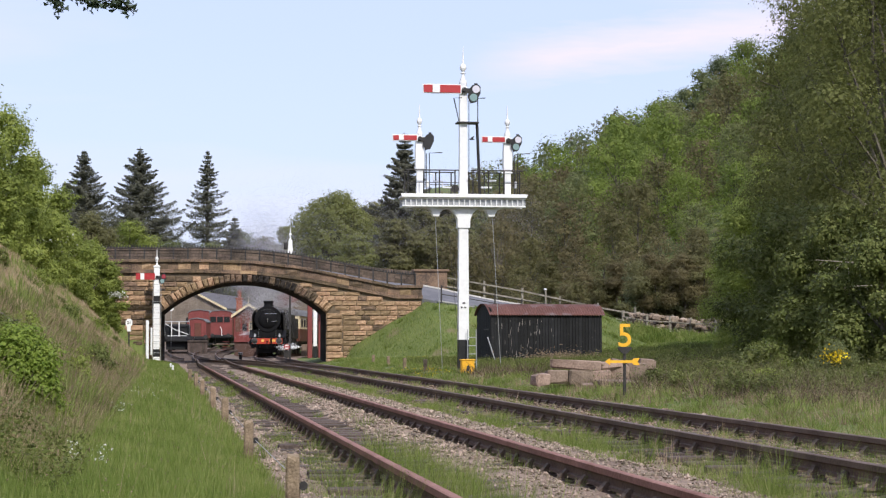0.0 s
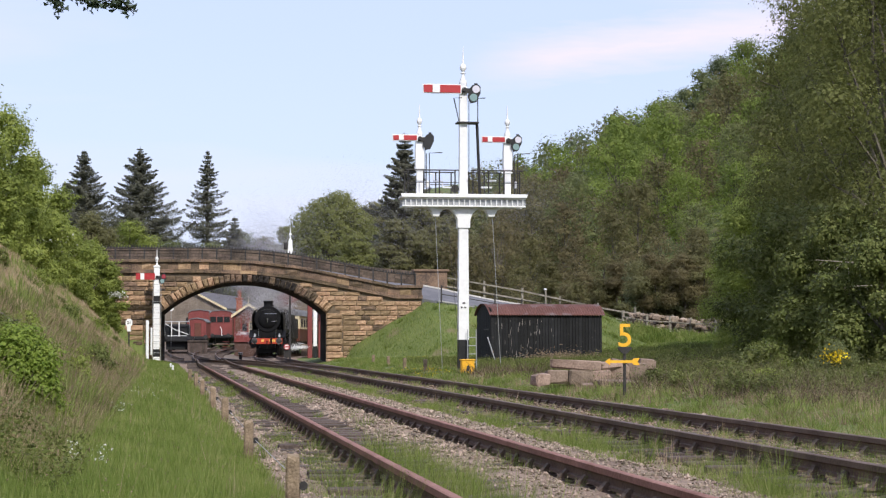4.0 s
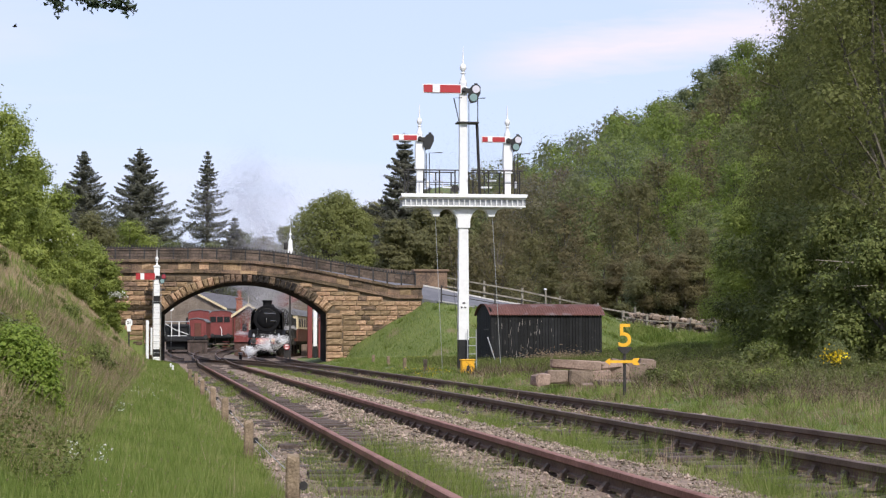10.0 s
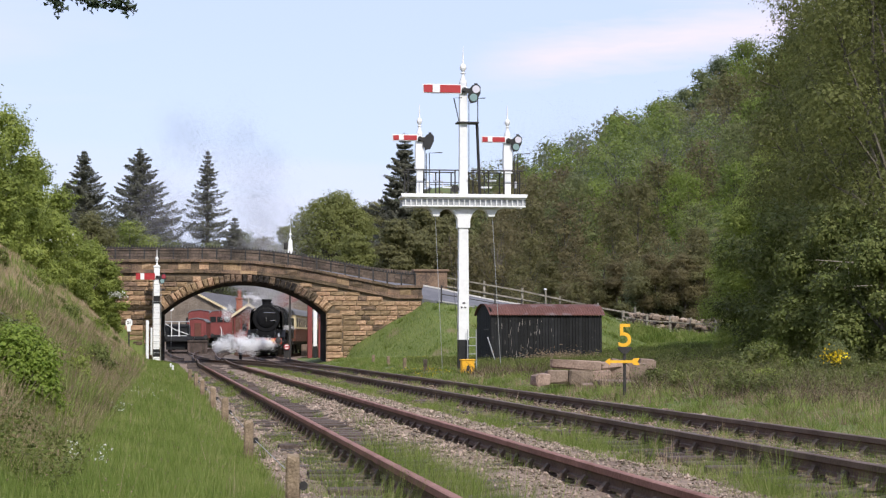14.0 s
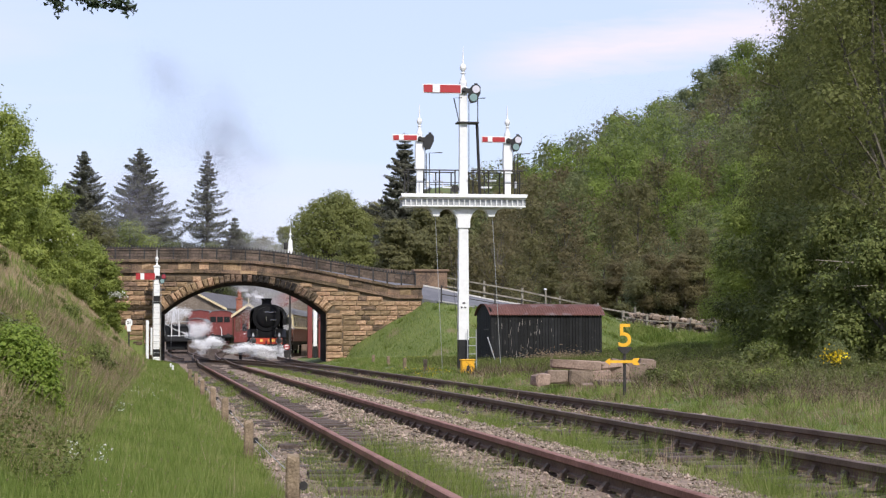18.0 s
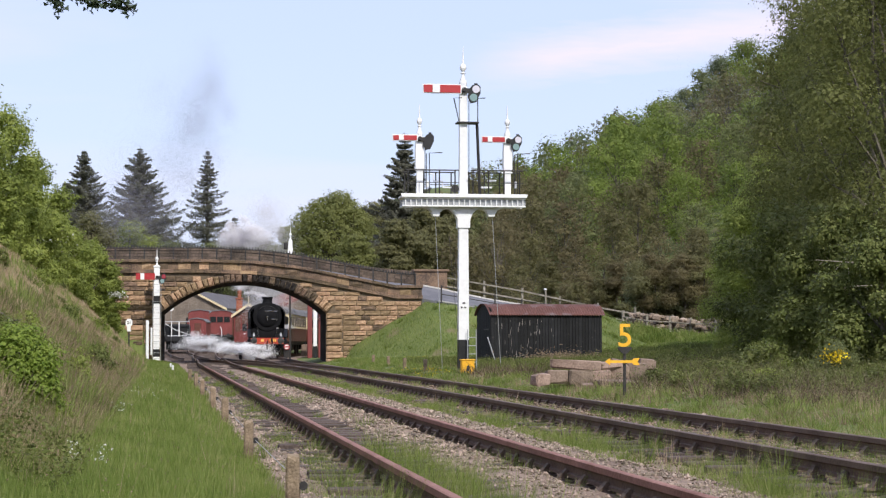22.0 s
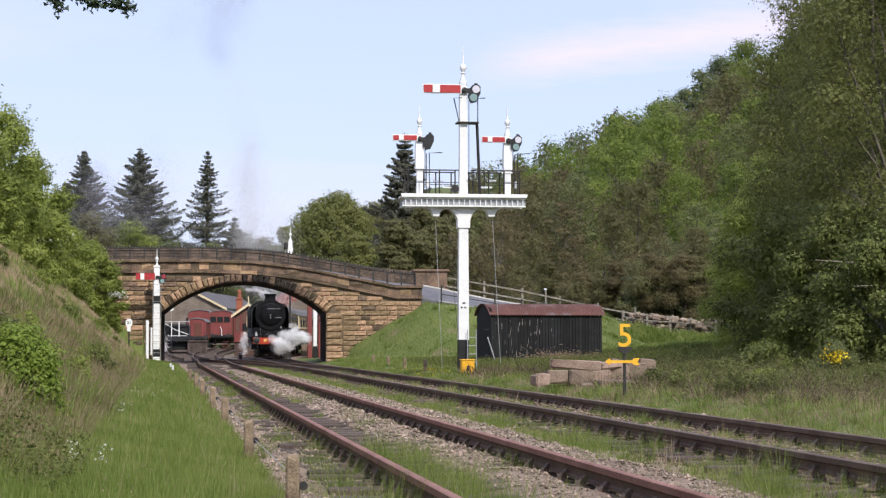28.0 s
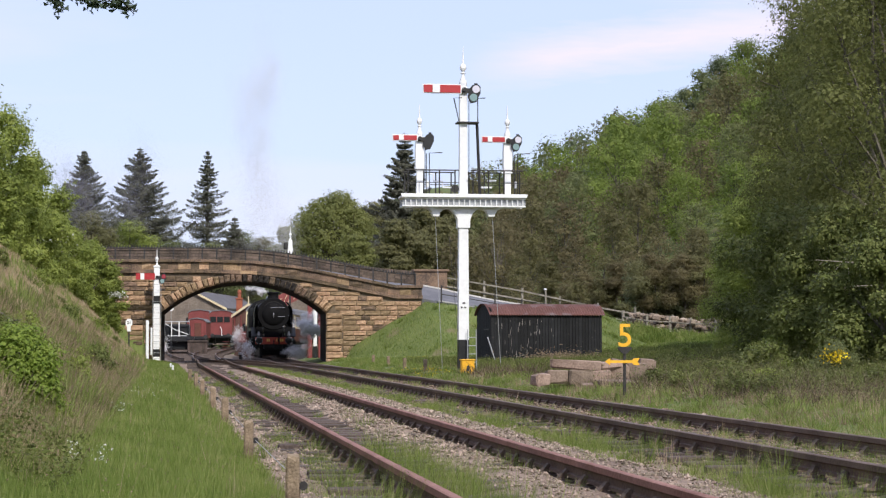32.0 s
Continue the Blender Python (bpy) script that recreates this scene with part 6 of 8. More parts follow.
solid("dead_leaf_litter", quads_mesh("dead_leaf_litter", leaves(rn, np.stack([tx_, ty_, height(tx_, ty_) + rn.random(len(tx_)) ** 2 * 0.22], 1), 0.036, 0.1, 0.22), L_DEADTWIG, per=3), None, "brown dead twigs and leaves in the scrub", "litter", kind="stuff")
hx_ = np.array((15.3, 76.6, 0.28)) + rn.normal(size=(2600, 3)) * np.array([0.85, 0.35, 0.16])
solid("brush_heap", quads_mesh("brush_heap", leaves(rn, hx_, 0.07, 0.3, 0.22), L_STEM, per=3), None, "heap of dead brown brushwood beside the hut", "brushwood", kind="stuff")
tussocks("wall_foot_grass", 38, 420, 34, 24.5, 34.0, 104.5, 109.6, 0.42, 0.012, L_GRASS, "long grass at the foot of the dry-stone wall", 0.20, near=1.0)
edge_mask = lambda x, y, r: x > 0.20 * y
tussocks("edge_grass_tufts", 39, 150, 44, 8.4, 12.0, 23, 46, 0.15, 0.0062, L_GRASS, "short rough grass tufts beside the scrub", 0.13, mask=edge_mask, near=1.0, lean=0.9)
tussocks("edge_fresh_tufts", 40, 130, 44, 8.4, 12.0, 23, 46, 0.19, 0.0058, L_FRESH, "fresh grass tufts beside the scrub", 0.10, mask=edge_mask, near=1.0)
tussocks("edge_dead_tufts", 41, 420, 26, 8.6, 13.0, 24, 46, 0.17, 0.0062, L_STEM, "brown dead tufts beside the scrub", 0.20, mask=edge_mask, near=1.0, lean=1.3)
# gorse in flower
r = np.random.default_rng(470)
tree(471, 0.85, 0.7, 4500, 0.022, L_MID, "gorse_bush", "gorse bush with bright yellow flowers", on_ground(14.7, 43.4), low=0.0, blobs_n=9, thick=0.02)
solid("gorse_flowers", quads_mesh("gorse_flowers", leaves(r, np.array((14.65, 43.0, 0.62)) + r.normal(size=(300, 3)) * np.array([0.13, 0.2, 0.09]), 0.03), L_GORSE, per=3), None, "sprays of bright yellow gorse flowers", "flowers", kind="stuff")

# loose ballast stones near the camera
r = np.random.default_rng(480)
n = 44000
y = 9.5 * (70 / 9.5) ** r.random(n)
x = np.where(r.random(n) < 0.5, r.uniform(2.5, 4.3, n), np.where(r.random(n) < 0.4, r.uniform(0.92, 1.75, n), r.uniform(0.9, 8.2, n)))
keep = (np.abs(np.abs(x - 2.515) - 0.75) > 0.1) & (np.abs(np.abs(x - 6.12) - 0.75) > 0.1) & (wave(x * 1.9, y * 1.5) < 0.95) & ((x < 1.8) | (x > 2.5) | (r.random(n) < 0.25))
x, y = x[keep], y[keep]
n = len(x)
base = np.array([(1, 0, 0), (-1, 0, 0), (0, 1, 0), (0, -1, 0), (0, 0, 0.8), (0, 0, -0.8)], float)
tri = np.array([(0, 2, 4), (2, 1, 4), (1, 3, 4), (3, 0, 4), (2, 0, 5), (1, 2, 5), (3, 1, 5), (0, 3, 5)])
s = (0.007 + 0.0145 * r.random(n) ** 1.7) * np.clip(y / 16, 0.9, 1.9)
pv = base[None] * s[:, None, None] * r.uniform(0.6, 1.3, (n, 6, 3)) + s[:, None, None] * r.normal(size=(n, 6, 3)) * 0.28
a = r.uniform(0, 6.283, n)
ca, sa = np.cos(a)[:, None], np.sin(a)[:, None]
pv = np.stack([pv[..., 0] * ca - pv[..., 1] * sa, pv[..., 0] * sa + pv[..., 1] * ca, pv[..., 2]], -1)
pv += np.stack([x, y, bed_top(x, y) + 0.3 * s], 1)[:, None, :]
me = bpy.data.meshes.new("ballast_stones")
me.from_pydata(pv.reshape(-1, 3).tolist(), [], (tri[None] + 6 * np.arange(n)[:, None, None]).reshape(-1, 3).tolist())
me.materials.append(M_STONES)
solid("ballast_stones", me, None, "loose pale ballast stones round the sleepers", "ballast", kind="stuff")

gr = np.random.default_rng(483)
gn = 15000
gyy = 11 * (90 / 11) ** gr.random(gn)
gxx = gr.uniform(4.35, 8.2, gn)
ok_ = (np.abs(np.abs(gxx - 6.12) - 0.75) > 0.07) & (wave(gxx * 1.2, gyy * 0.9) < 1.0)
gxx, gyy = gxx[ok_], gyy[ok_]
gs = (0.006 + 0.012 * gr.random(len(gxx)) ** 1.5) * np.clip(gyy / 16, 0.9, 2.2)
gv = base[None] * gs[:, None, None] * gr.uniform(0.6, 1.3, (len(gxx), 6, 3)) + np.stack([gxx, gyy, bed_top(gxx, gyy) + 0.010 + 0.4 * gs], 1)[:, None, :]
me = bpy.data.meshes.new("cinder_gravel")
me.from_pydata(gv.reshape(-1, 3).tolist(), [], (tri[None] + 6 * np.arange(len(gxx))[:, None, None]).reshape(-1, 3).tolist())
me.materials.append(surf("brown_gravel", (0.105, 0.074, 0.052), (0.300, 0.225, 0.165), 0.95, 6, 60, 0.3, where="World", island=0.4))
solid("cinder_gravel", me, None, "fine brown gravel and cinders over the running line", "gravel", kind="stuff")

# small flowers in the grass
def flowers(name, seed, spots_, n, mat, label, size, hgt):
    r = np.random.default_rng(seed)
    pts = []
    for cx, cy, sx, sy in spots_:
        x, y = cx + r.normal(size=n) * sx, cy + r.normal(size=n) * sy
        pts.append(np.stack([x, y, height(x, y) + hgt * r.uniform(0.7, 1.2, n)], 1))
    solid(name, quads_mesh(name, leaves(r, np.concatenate(pts), size), mat, per=3), None, label, "flowers", kind="stuff")


flowers("white_flowers", 601, ((-0.42, 23.0, 0.05, 0.25), (-0.30, 30.0, 0.12, 0.6), (-0.55, 13.4, 0.02, 0.05), (-0.38, 13.6, 0.03, 0.05), (-0.15, 33.0, 0.2, 2.0)), 34, L_MAY, "small white flowers in the verge grass", 0.009, 0.24)
flowers("buttercups", 602, ((8.7, 65.0, 0.35, 2.0), (8.9, 70.0, 0.3, 1.5), (12.6, 100.0, 0.4, 2.0)), 120, L_GORSE, "yellow buttercups in the grass beside the line", 0.018, 0.15)


# ---- station beyond the arch ----
shed = thing("goods_shed", "grey stone goods shed with a slate roof and cream bargeboards", "building", loc=(3.75, 241.8, 0.7), rz=-11)
SW, SL, SE, SR = 3.7, 34.0, 4.3, 6.2
w = Geo().prism([(-SW, 0), (SW, 0), (SW, SE), (0, SR), (-SW, SE)], "y", 0.0, SL)
part("wall", w, M_SHED, shed)
for s in (-1, 1):
    part("roof_slope", Geo().prism([(s * (SW + 0.45), SE - 0.20), (0, SR + 0.05), (0, SR + 0.25), (s * (SW + 0.45), SE + 0.02)][::s], "y", -0.25, SL), M_SLATE, shed)
    part("bargeboard", Geo().prism([(s * (SW + 0.5), SE - 0.28), (0, SR), (0, SR + 0.26), (s * (SW + 0.5), SE)][::s], "y", -0.34, -0.26), M_CREAM, shed)
part("doorway", Geo().box((0.9, -0.02, 1.6), (3.2, 0.1, 3.2)), M_BLACK, shed)
sbx = thing("signal_cabin", "small red timber signal cabin with cream bargeboards", "building", loc=(7.17, 166.5, -0.2), rz=-6)
part("base", Geo().box((0, 2.25, 0.6), (2.3, 4.5, 1.2), 0.02), M_BRICKDARK, sbx, "dark brick base")
part("wall", Geo().prism([(-1.15, 1.2), (1.15, 1.2), (1.15, 3.35), (0, 4.18), (-1.15, 3.35)], "y", 0, 4.5), M_CABIN, sbx, "brown boarded upper wall")
part("lower_panel", Geo().box((0.0, -0.02, 1.62), (2.26, 0.05, 0.8), 0.01), M_MAROON, sbx, "red-painted lower panel")
for k in range(12):
    part("board_joint", Geo().box((-1.05 + 0.19 * k, -0.012, 2.68), (0.02, 0.03, 1.3)), M_BROWN, sbx)
for x in (-1.12, -0.62, -0.02, 1.12):
    part("corner_post", Geo().box((x, -0.04, 2.28), (0.09, 0.07, 2.14), 0.008), M_MAROON, sbx)
cdoor = part("door", Geo().box((-0.32, -0.045, 1.95), (0.52, 0.05, 1.5), 0.01), M_MAROON, sbx, "red door with a dark glazed upper half")
part("door_light", Geo().box((-0.32, -0.075, 2.38), (0.36, 0.03, 0.62)), M_GLASS, cdoor)
part("door_notice", Geo().box((-0.32, -0.075, 1.86), (0.16, 0.02, 0.07)), M_WHITE, cdoor)
part("sill_board", Geo().box((0.0, -0.06, 1.22), (2.4, 0.14, 0.07), 0.01), M_MAROON, sbx)
for s in (-1, 1):
    part("roof_slope", Geo().prism([(s * 1.38, 3.22), (0, 4.2), (0, 4.34), (s * 1.38, 3.36)][::s], "y", -0.2, 4.7), M_SLATE, sbx)
    part("bargeboard", Geo().prism([(s * 1.42, 3.14), (0, 4.14), (0, 4.36), (s * 1.42, 3.36)][::s], "y", -0.3, -0.21), M_CREAM, sbx)
part("finial", Geo().box((0, -0.26, 4.5), (0.09, 0.09, 0.8), 0.01), M_CREAM, sbx)
for x in (0.28, 0.80):
    wd = part("window", Geo().box((x, -0.05, 2.35), (0.46, 0.06, 0.92)), M_GLASS, sbx)
    for dx in (-0.23, 0, 0.23):
        part("glazing_bar", Geo().box((x + dx, -0.09, 2.35), (0.05, 0.04, 0.96)), M_CREAM, wd)
    for dz in (-0.46, -0.15, 0.15, 0.46):
        part("glazing_bar", Geo().box((x, -0.095, 2.35 + dz), (0.5, 0.03, 0.045)), M_CREAM, wd)
part("stove_chimney", Geo().box((-0.9, 2.2, 3.9), (0.5, 0.5, 1.7), 0.03).box((-0.9, 2.2, 4.75), (0.62, 0.62, 0.12), 0.02).lathe([(0.17, 0), (0.15, 0.4), (0.19, 0.46), (0.12, 0.7)], 10, (-0.9, 2.2, 4.8)), M_BRICKRED, sbx)
for k in range(6):
    part("step", Geo().box((-1.9, 0.3 + 0.25 * k, 0.2 + 0.2 * k), (0.6, 0.26, 0.04)), M_MAROON, sbx)

# cinders over the yard beyond the arch
cx_, cy_ = np.arange(-12, 7.0, 0.8), np.arange(119, 262, 3.0)
yard = Geo()
for y in cy_:
    yard.v += [(float(x), float(y), max(float(height(x, y)), -0.205 + yard_rise(y) * float(lerp(x, [4.6, 6.2], [1, 0])))) for x in cx_]
yard.f += [(i * len(cx_) + j, i * len(cx_) + j + 1, (i + 1) * len(cx_) + j + 1, (i + 1) * len(cx_) + j) for i in range(len(cy_) - 1) for j in range(len(cx_) - 1)]
solid("yard_surface", yard, surf("trodden_cinders", (0.085, 0.064, 0.050), (0.215, 0.165, 0.132), 0.95, 0.6, 12, 0.5, where="World", spot=((0.10, 0.11, 0.05), 0.5, 0.62)), "brown trodden cinders over the goods yard", "ground", kind="structure", smooth=True)

# wagons standing in the yard
fw = thing("flat_wagon", "low black wagon with a white-edged end frame", "wagon", loc=(1.3, 151.0, 0.33), rz=-2)
part("chassis", Geo().box((0, 2.5, 0.85), (2.3, 5.6, 0.35), 0.03), M_BLACK, fw)
for x in (-0.85, 0.85):
    part("buffer", Geo().lathe([(0.18, -0.42), (0.18, -0.36), (0.08, -0.35), (0.1, 0.0)], 12, (x, 0, 1.0), "y"), M_BLACK, fw)
    for y in (1.0, 4.0):
        part("wheel", Geo().lathe([(0.46, -0.06), (0.46, 0.06)], 18, (x * 0.9, y, 0.55), "x"), M_IRON, fw)
part("end_frame", Geo().tube([(-0.95, 0.2, 1.1), (-0.95, 0.2, 2.15), (0.85, 0.2, 2.15), (0.85, 0.2, 1.1), (-0.95, 0.2, 1.1)], 0.04, 6).tube([(-0.92, 0.2, 2.0), (-0.2, 0.2, 1.55), (0.8, 0.2, 1.2)], 0.04, 6), M_GREY, fw)
part("tarpaulin", Geo().box((-0.05, 2.8, 1.5), (1.8, 4.4, 0.95), 0.12), M_TARRED, fw)
part("underframe", Geo().box((0, 2.6, 0.45), (1.7, 5.0, 0.72), 0.03), M_TARRED, fw)
for x in (-0.45, 0.1):
    part("stanchion", Geo().box((x, 0.15, 1.6), (0.07, 0.07, 1.1)), M_WHITE, fw)


def van(name, label, x, y, rz, wdt, hgt, ln, group):
    v = thing(name, label, "wagon", group, (x, y, float(lerp(y, [150, 190, 240], [0.1, 0.42, 0.85]))), rz)
    body = part("body", Geo().prism([(-wdt / 2, 0.95), (wdt / 2, 0.95), (wdt / 2, hgt - 0.35), (wdt * 0.36, hgt - 0.1), (0, hgt), (-wdt * 0.36, hgt - 0.1), (-wdt / 2, hgt - 0.35)], "y", 0, ln), M_MAROON, v)
    part("chassis", Geo().box((0, ln / 2, 0.85), (wdt * 0.9, ln, 0.25), 0.02), M_BLACK, v)
    arc = [(-wdt / 2 - 0.04, hgt - 0.36), (-wdt * 0.36, hgt - 0.09), (0, hgt + 0.02), (wdt * 0.36, hgt - 0.09), (wdt / 2 + 0.04, hgt - 0.36)]
    part("roof", Geo().rings([[(x, y, z - 0.02) for x, z in arc] + [(x, y, z + 0.07) for x, z in arc[::-1]] for y in (-0.08, ln + 0.08)]), M_ROOFGREY, v, "sooty grey van roof")
    for x in (-wdt / 2 + 0.05, wdt / 2 - 0.05):
        part("corner_iron", Geo().box((x, -0.02, (0.95 + hgt - 0.35) / 2), (0.09, 0.06, hgt - 1.3), 0.008), M_BROWN, v)
    part("underframe", Geo().box((0, ln / 2, 0.48), (wdt * 0.72, ln * 0.86, 0.62), 0.03), M_TARRED, v)
    part("headstock", Geo().box((0, -0.04, 0.98), (wdt, 0.1, 0.24), 0.01), M_BLACK, v)
    for sx in (-0.72, 0.72):
        for yy in (1.2, ln - 1.2):
            part("wheel", Geo().lathe([(0.46, -0.06), (0.46, 0.06)], 18, (sx, yy, 0.5), "x"), M_IRON, v)
        part("buffer", Geo().lathe([(0.2, -0.5), (0.2, -0.44), (0.08, -0.42), (0.11, 0.0)], 12, (sx * 1.2, 0, 1.05), "y"), M_IRON, v)
    return v


v = van("goods_van", "red-brown boarded goods van with a rounded roof", 3.39, 190.0, -6, 1.75, 2.75, 5.0, "vans in the yard")
part("end_door", Geo().box((0.1, -0.02, 1.7), (0.6, 0.06, 1.25), 0.01), M_BROWN, v)
for x in (-0.82, -0.35, 0.5, 0.82):
    part("end_stanchion", Geo().box((x, -0.03, 1.75), (0.09, 0.08, 1.6)), M_MAROON, v)
v = van("brake_coach", "dark red coach with end windows standing in the yard", 6.6, 223.0, -9, 2.6, 3.75, 14.0, "vans in the yard")
for x in (-0.85, -0.1, 0.65):
    part("end_window", Geo().box((x, -0.02, 2.75), (0.62, 0.05, 0.6), 0.01), M_GLASS, v)
part("vacuum_pipe", Geo().tube([(0.1, -0.1, 1.0), (0.1, -0.2, 1.7), (-0.1, -0.2, 1.95)], 0.05, 6), M_WHITE, v)
v = van("goods_van", "red covered van with a curved roof in the yard", 4.35, 226.0, -9, 2.6, 3.8, 8.0, "vans in the yard")

dock = thing("loading_dock", "brown timber loading dock in the yard", "loading dock", loc=(2.75, 150.5, -0.3))
part("deck", Geo().box((0, 2, 1.35), (1.5, 4.2, 0.14), 0.02), M_SLEEPER, dock)
for k in range(7):
    part("board", Geo().box((-0.63 + 0.21 * k, 0, 0.66), (0.19, 0.06, 1.3), 0.01), M_SLEEPER, dock)
part("filling", Geo().box((0, 2, 0.6), (1.4, 3.9, 1.3)), M_BROWN, dock)

# footbridge, platform and houses at the far end
fb = thing("footbridge", "red-painted iron footbridge over the platforms", "footbridge", loc=(0, 0, -0.2))
for x, y in ((10.95, 150.0), (11.9, 152.0), (19.5, 150.0)):
    part("column", Geo().box((x, y, 2.6), (0.34, 0.34, 5.2), 0.02).box((x, y, 5.1), (0.6, 0.6, 0.2), 0.02), M_MAROON, fb)
for yy in (150.0, 152.0):
    part("span", Geo().box((15.0, yy, 5.2), (9.5, 0.12, 1.1), 0.02), M_MAROON, fb)
    part("stair_side", Geo().prism([(11.0, 4.7), (11.0, 5.9), (7.6, 3.9), (7.6, 2.9)], "y", yy + 6, yy + 6.12), M_MAROON, fb)
    for k in range(7):
        part("lattice_bar", Geo().tube([(7.9 + 0.45 * k, yy + 5.98, 3.1 + 0.27 * k), (8.3 + 0.45 * k, yy + 5.98, 4.0 + 0.27 * k)], 0.02, 4), M_CREAM, fb)
pf = Geo().box((0, 0, 0.35), (5.0, 60, 0.9), 0.03)
solid("platform", pf, M_BLOCK, "stone-edged station platform", "platform", kind="structure", m=pose(19.5, 186, 0, 0, 0, -12))
hs2 = thing("station_house", "stone station house with steep dark slate roofs", "building", loc=(17.6, 200, 0.2), rz=-8)
for x, rz_, h in ((-4.5, 0, 6.2), (-0.5, 0, 6.8), (3.5, 0, 6.2)):
    part("wall", Geo().prism([(x - 2.0, 0), (x + 2.0, 0), (x + 2.0, h - 2.2), (x, h), (x - 2.0, h - 2.2)], "y", 0, 9), M_SHED, hs2)
    for s in (-1, 1):
        part("roof_slope", Geo().prism([(x + s * 2.3, h - 2.45), (x, h + 0.05), (x, h + 0.25), (x + s * 2.3, h - 2.2)][::s], "y", -0.2, 9.2), M_SLATE, hs2)
part("chimney_stack", Geo().box((1.5, 4, 7.2), (0.8, 0.8, 2.0), 0.03), M_SHED, hs2)
for x in (-4.5, -0.5, 3.5):
    part("window", Geo().box((x, -0.02, 2.2), (1.0, 0.06, 1.5)), M_GLASS, hs2)

disc = thing("marker_disc", "round white marker disc on a thin post", "marker", loc=(0.66, 120.5, -0.28))
part("post", Geo().box((0, 0.03, 1.6), (0.025, 0.025, 3.2)), M_GREY, disc)
part("disc", Geo().lathe([(0.0, -0.02), (0.14, -0.02), (0.15, 0.0), (0.14, 0.02), (0.0, 0.02)], 18, (0, -0.02, 3.2), "y"), M_WHITE, disc)
# point lever and small white marks by the turnout
pl = thing("point_indicator", "small black and white point lever by the turnout", "point lever", loc=(4.6, 117.5, -0.25))
part("stand", Geo().box((0, 0, 0.25), (0.18, 0.2, 0.5), 0.03), M_BLACK, pl)
part("white_band", Geo().box((0, -0.02, 0.55), (0.26, 0.22, 0.12), 0.02), M_WHITE, pl)
for x, y in ((0.42, 79.0), (0.46, 72.0)):
    solid("white_peg", Geo().box((0, 0, 0.08), (0.07, 0.07, 0.28), 0.02), M_WHITE, "small white-topped peg in the grass", "peg", "white pegs by the siding", m=pose(x, y, -0.08))


# ---- the train ----
def wheel_geo(r, spokes, w=0.14):
    g = Geo().lathe([(r - 0.09, -w / 2), (r, -w / 2), (r, w / 2), (r + 0.03, w / 2), (r + 0.03, w / 2 + 0.03), (r - 0.09, w / 2 + 0.03)], 26, axis="x")
    g.lathe([(0.16, -w / 2), (0.16, w / 2 + 0.02)], 12, axis="x")
    for k in range(spokes):
        a = 6.28319 * k / spokes
        g.tube([(0, 0.12 * math.cos(a), 0.12 * math.sin(a)), (0, (r - 0.06) * math.cos(a), (r - 0.06) * math.sin(a))], 0.035, 4)
    return g


WHEELS = []


def axle(parent, y, r, spokes, mat):
    for s in (-1, 1):
        wh = part("wheel", wheel_geo(r, spokes), mat, parent)
        wh.matrix_basis = pose(s * 0.75, y, r)
        WHEELS.append((wh, s * 0.75, y, r))


loco = thing("steam_locomotive", "black steam locomotive with a red buffer beam, steaming slowly", "locomotive")
BC = 2.63
part("boiler", Geo().lathe([(0.0, 2.1), (0.80, 2.1), (0.80, 2.14), (0.845, 2.15), (0.86, 6.2), (0.93, 6.3), (0.95, 8.9), (0.0, 8.9)], 40, (0, 0, BC), "y"), M_LOCO, loco, smooth=True)
sb = part("smokebox", Geo().lathe([(0.0, 0.44), (0.92, 0.44), (0.945, 0.47), (0.945, 2.12), (0.0, 2.12)], 40, (0, 0, BC), "y"), M_SMOKEBOX, loco, smooth=True)
part("smokebox_door", Geo().lathe([(0.0, 0.24), (0.25, 0.255), (0.45, 0.295), (0.60, 0.355), (0.665, 0.405), (0.69, 0.445), (0.69, 0.47)], 36, (0, 0, BC), "y"), M_SMOKEBOX, sb, smooth=True)
for dz, x0, x1 in ((0.37, -0.18, 0.66), (-0.16, -0.14, 0.68)):
    part("door_strap", Geo().box(((x0 + x1) / 2, 0.30, BC + dz), (x1 - x0, 0.07, 0.05), 0.012), M_STEEL, sb, "bright steel door strap")
part("door_dart", Geo().lathe([(0.05, 0.10), (0.05, 0.27)], 10, (0, 0, BC), "y").box((0, 0.14, BC - 0.12), (0.035, 0.03, 0.26), 0.006), M_STEEL, sb)
part("number_plate", Geo().box((0, 0.36, BC + 0.52), (0.44, 0.03, 0.09), 0.008), M_IRON, sb)
part("handrail", Geo().tube([(0.72 * math.cos(a), 0.36, BC + 0.72 * math.sin(a)) for a in np.linspace(0.7, 2.44, 12)], 0.014, 6), M_IRON, sb)
part("chimney", Geo().lathe([(0.44, 3.40), (0.37, 3.49), (0.325, 3.58), (0.315, 3.76), (0.325, 3.83), (0.37, 3.86), (0.37, 3.92), (0.33, 3.95), (0.25, 3.88)], 26, (0, 1.3, 0)), M_SMOKEBOX, loco, "black lipped chimney", smooth=True)
part("dome", Geo().lathe([(0.46, 3.28), (0.40, 3.42), (0.36, 3.58), (0.25, 3.72), (0.0, 3.78)], 24, (0, 4.6, 0)), M_LOCO, loco, smooth=True)
part("safety_valves", Geo().lathe([(0.09, 3.5), (0.09, 3.78), (0.05, 3.82)], 12, (-0.14, 7.6, 0)).lathe([(0.09, 3.5), (0.09, 3.78), (0.05, 3.82)], 12, (0.14, 7.6, 0)), M_STEEL, loco)
part("saddle", Geo().prism([(-0.62, 1.25), (0.62, 1.25), (0.52, 1.75), (0.70, 2.1), (-0.70, 2.1), (-0.52, 1.75)], "y", 0.55, 2.0), M_SMOKEBOX, loco)
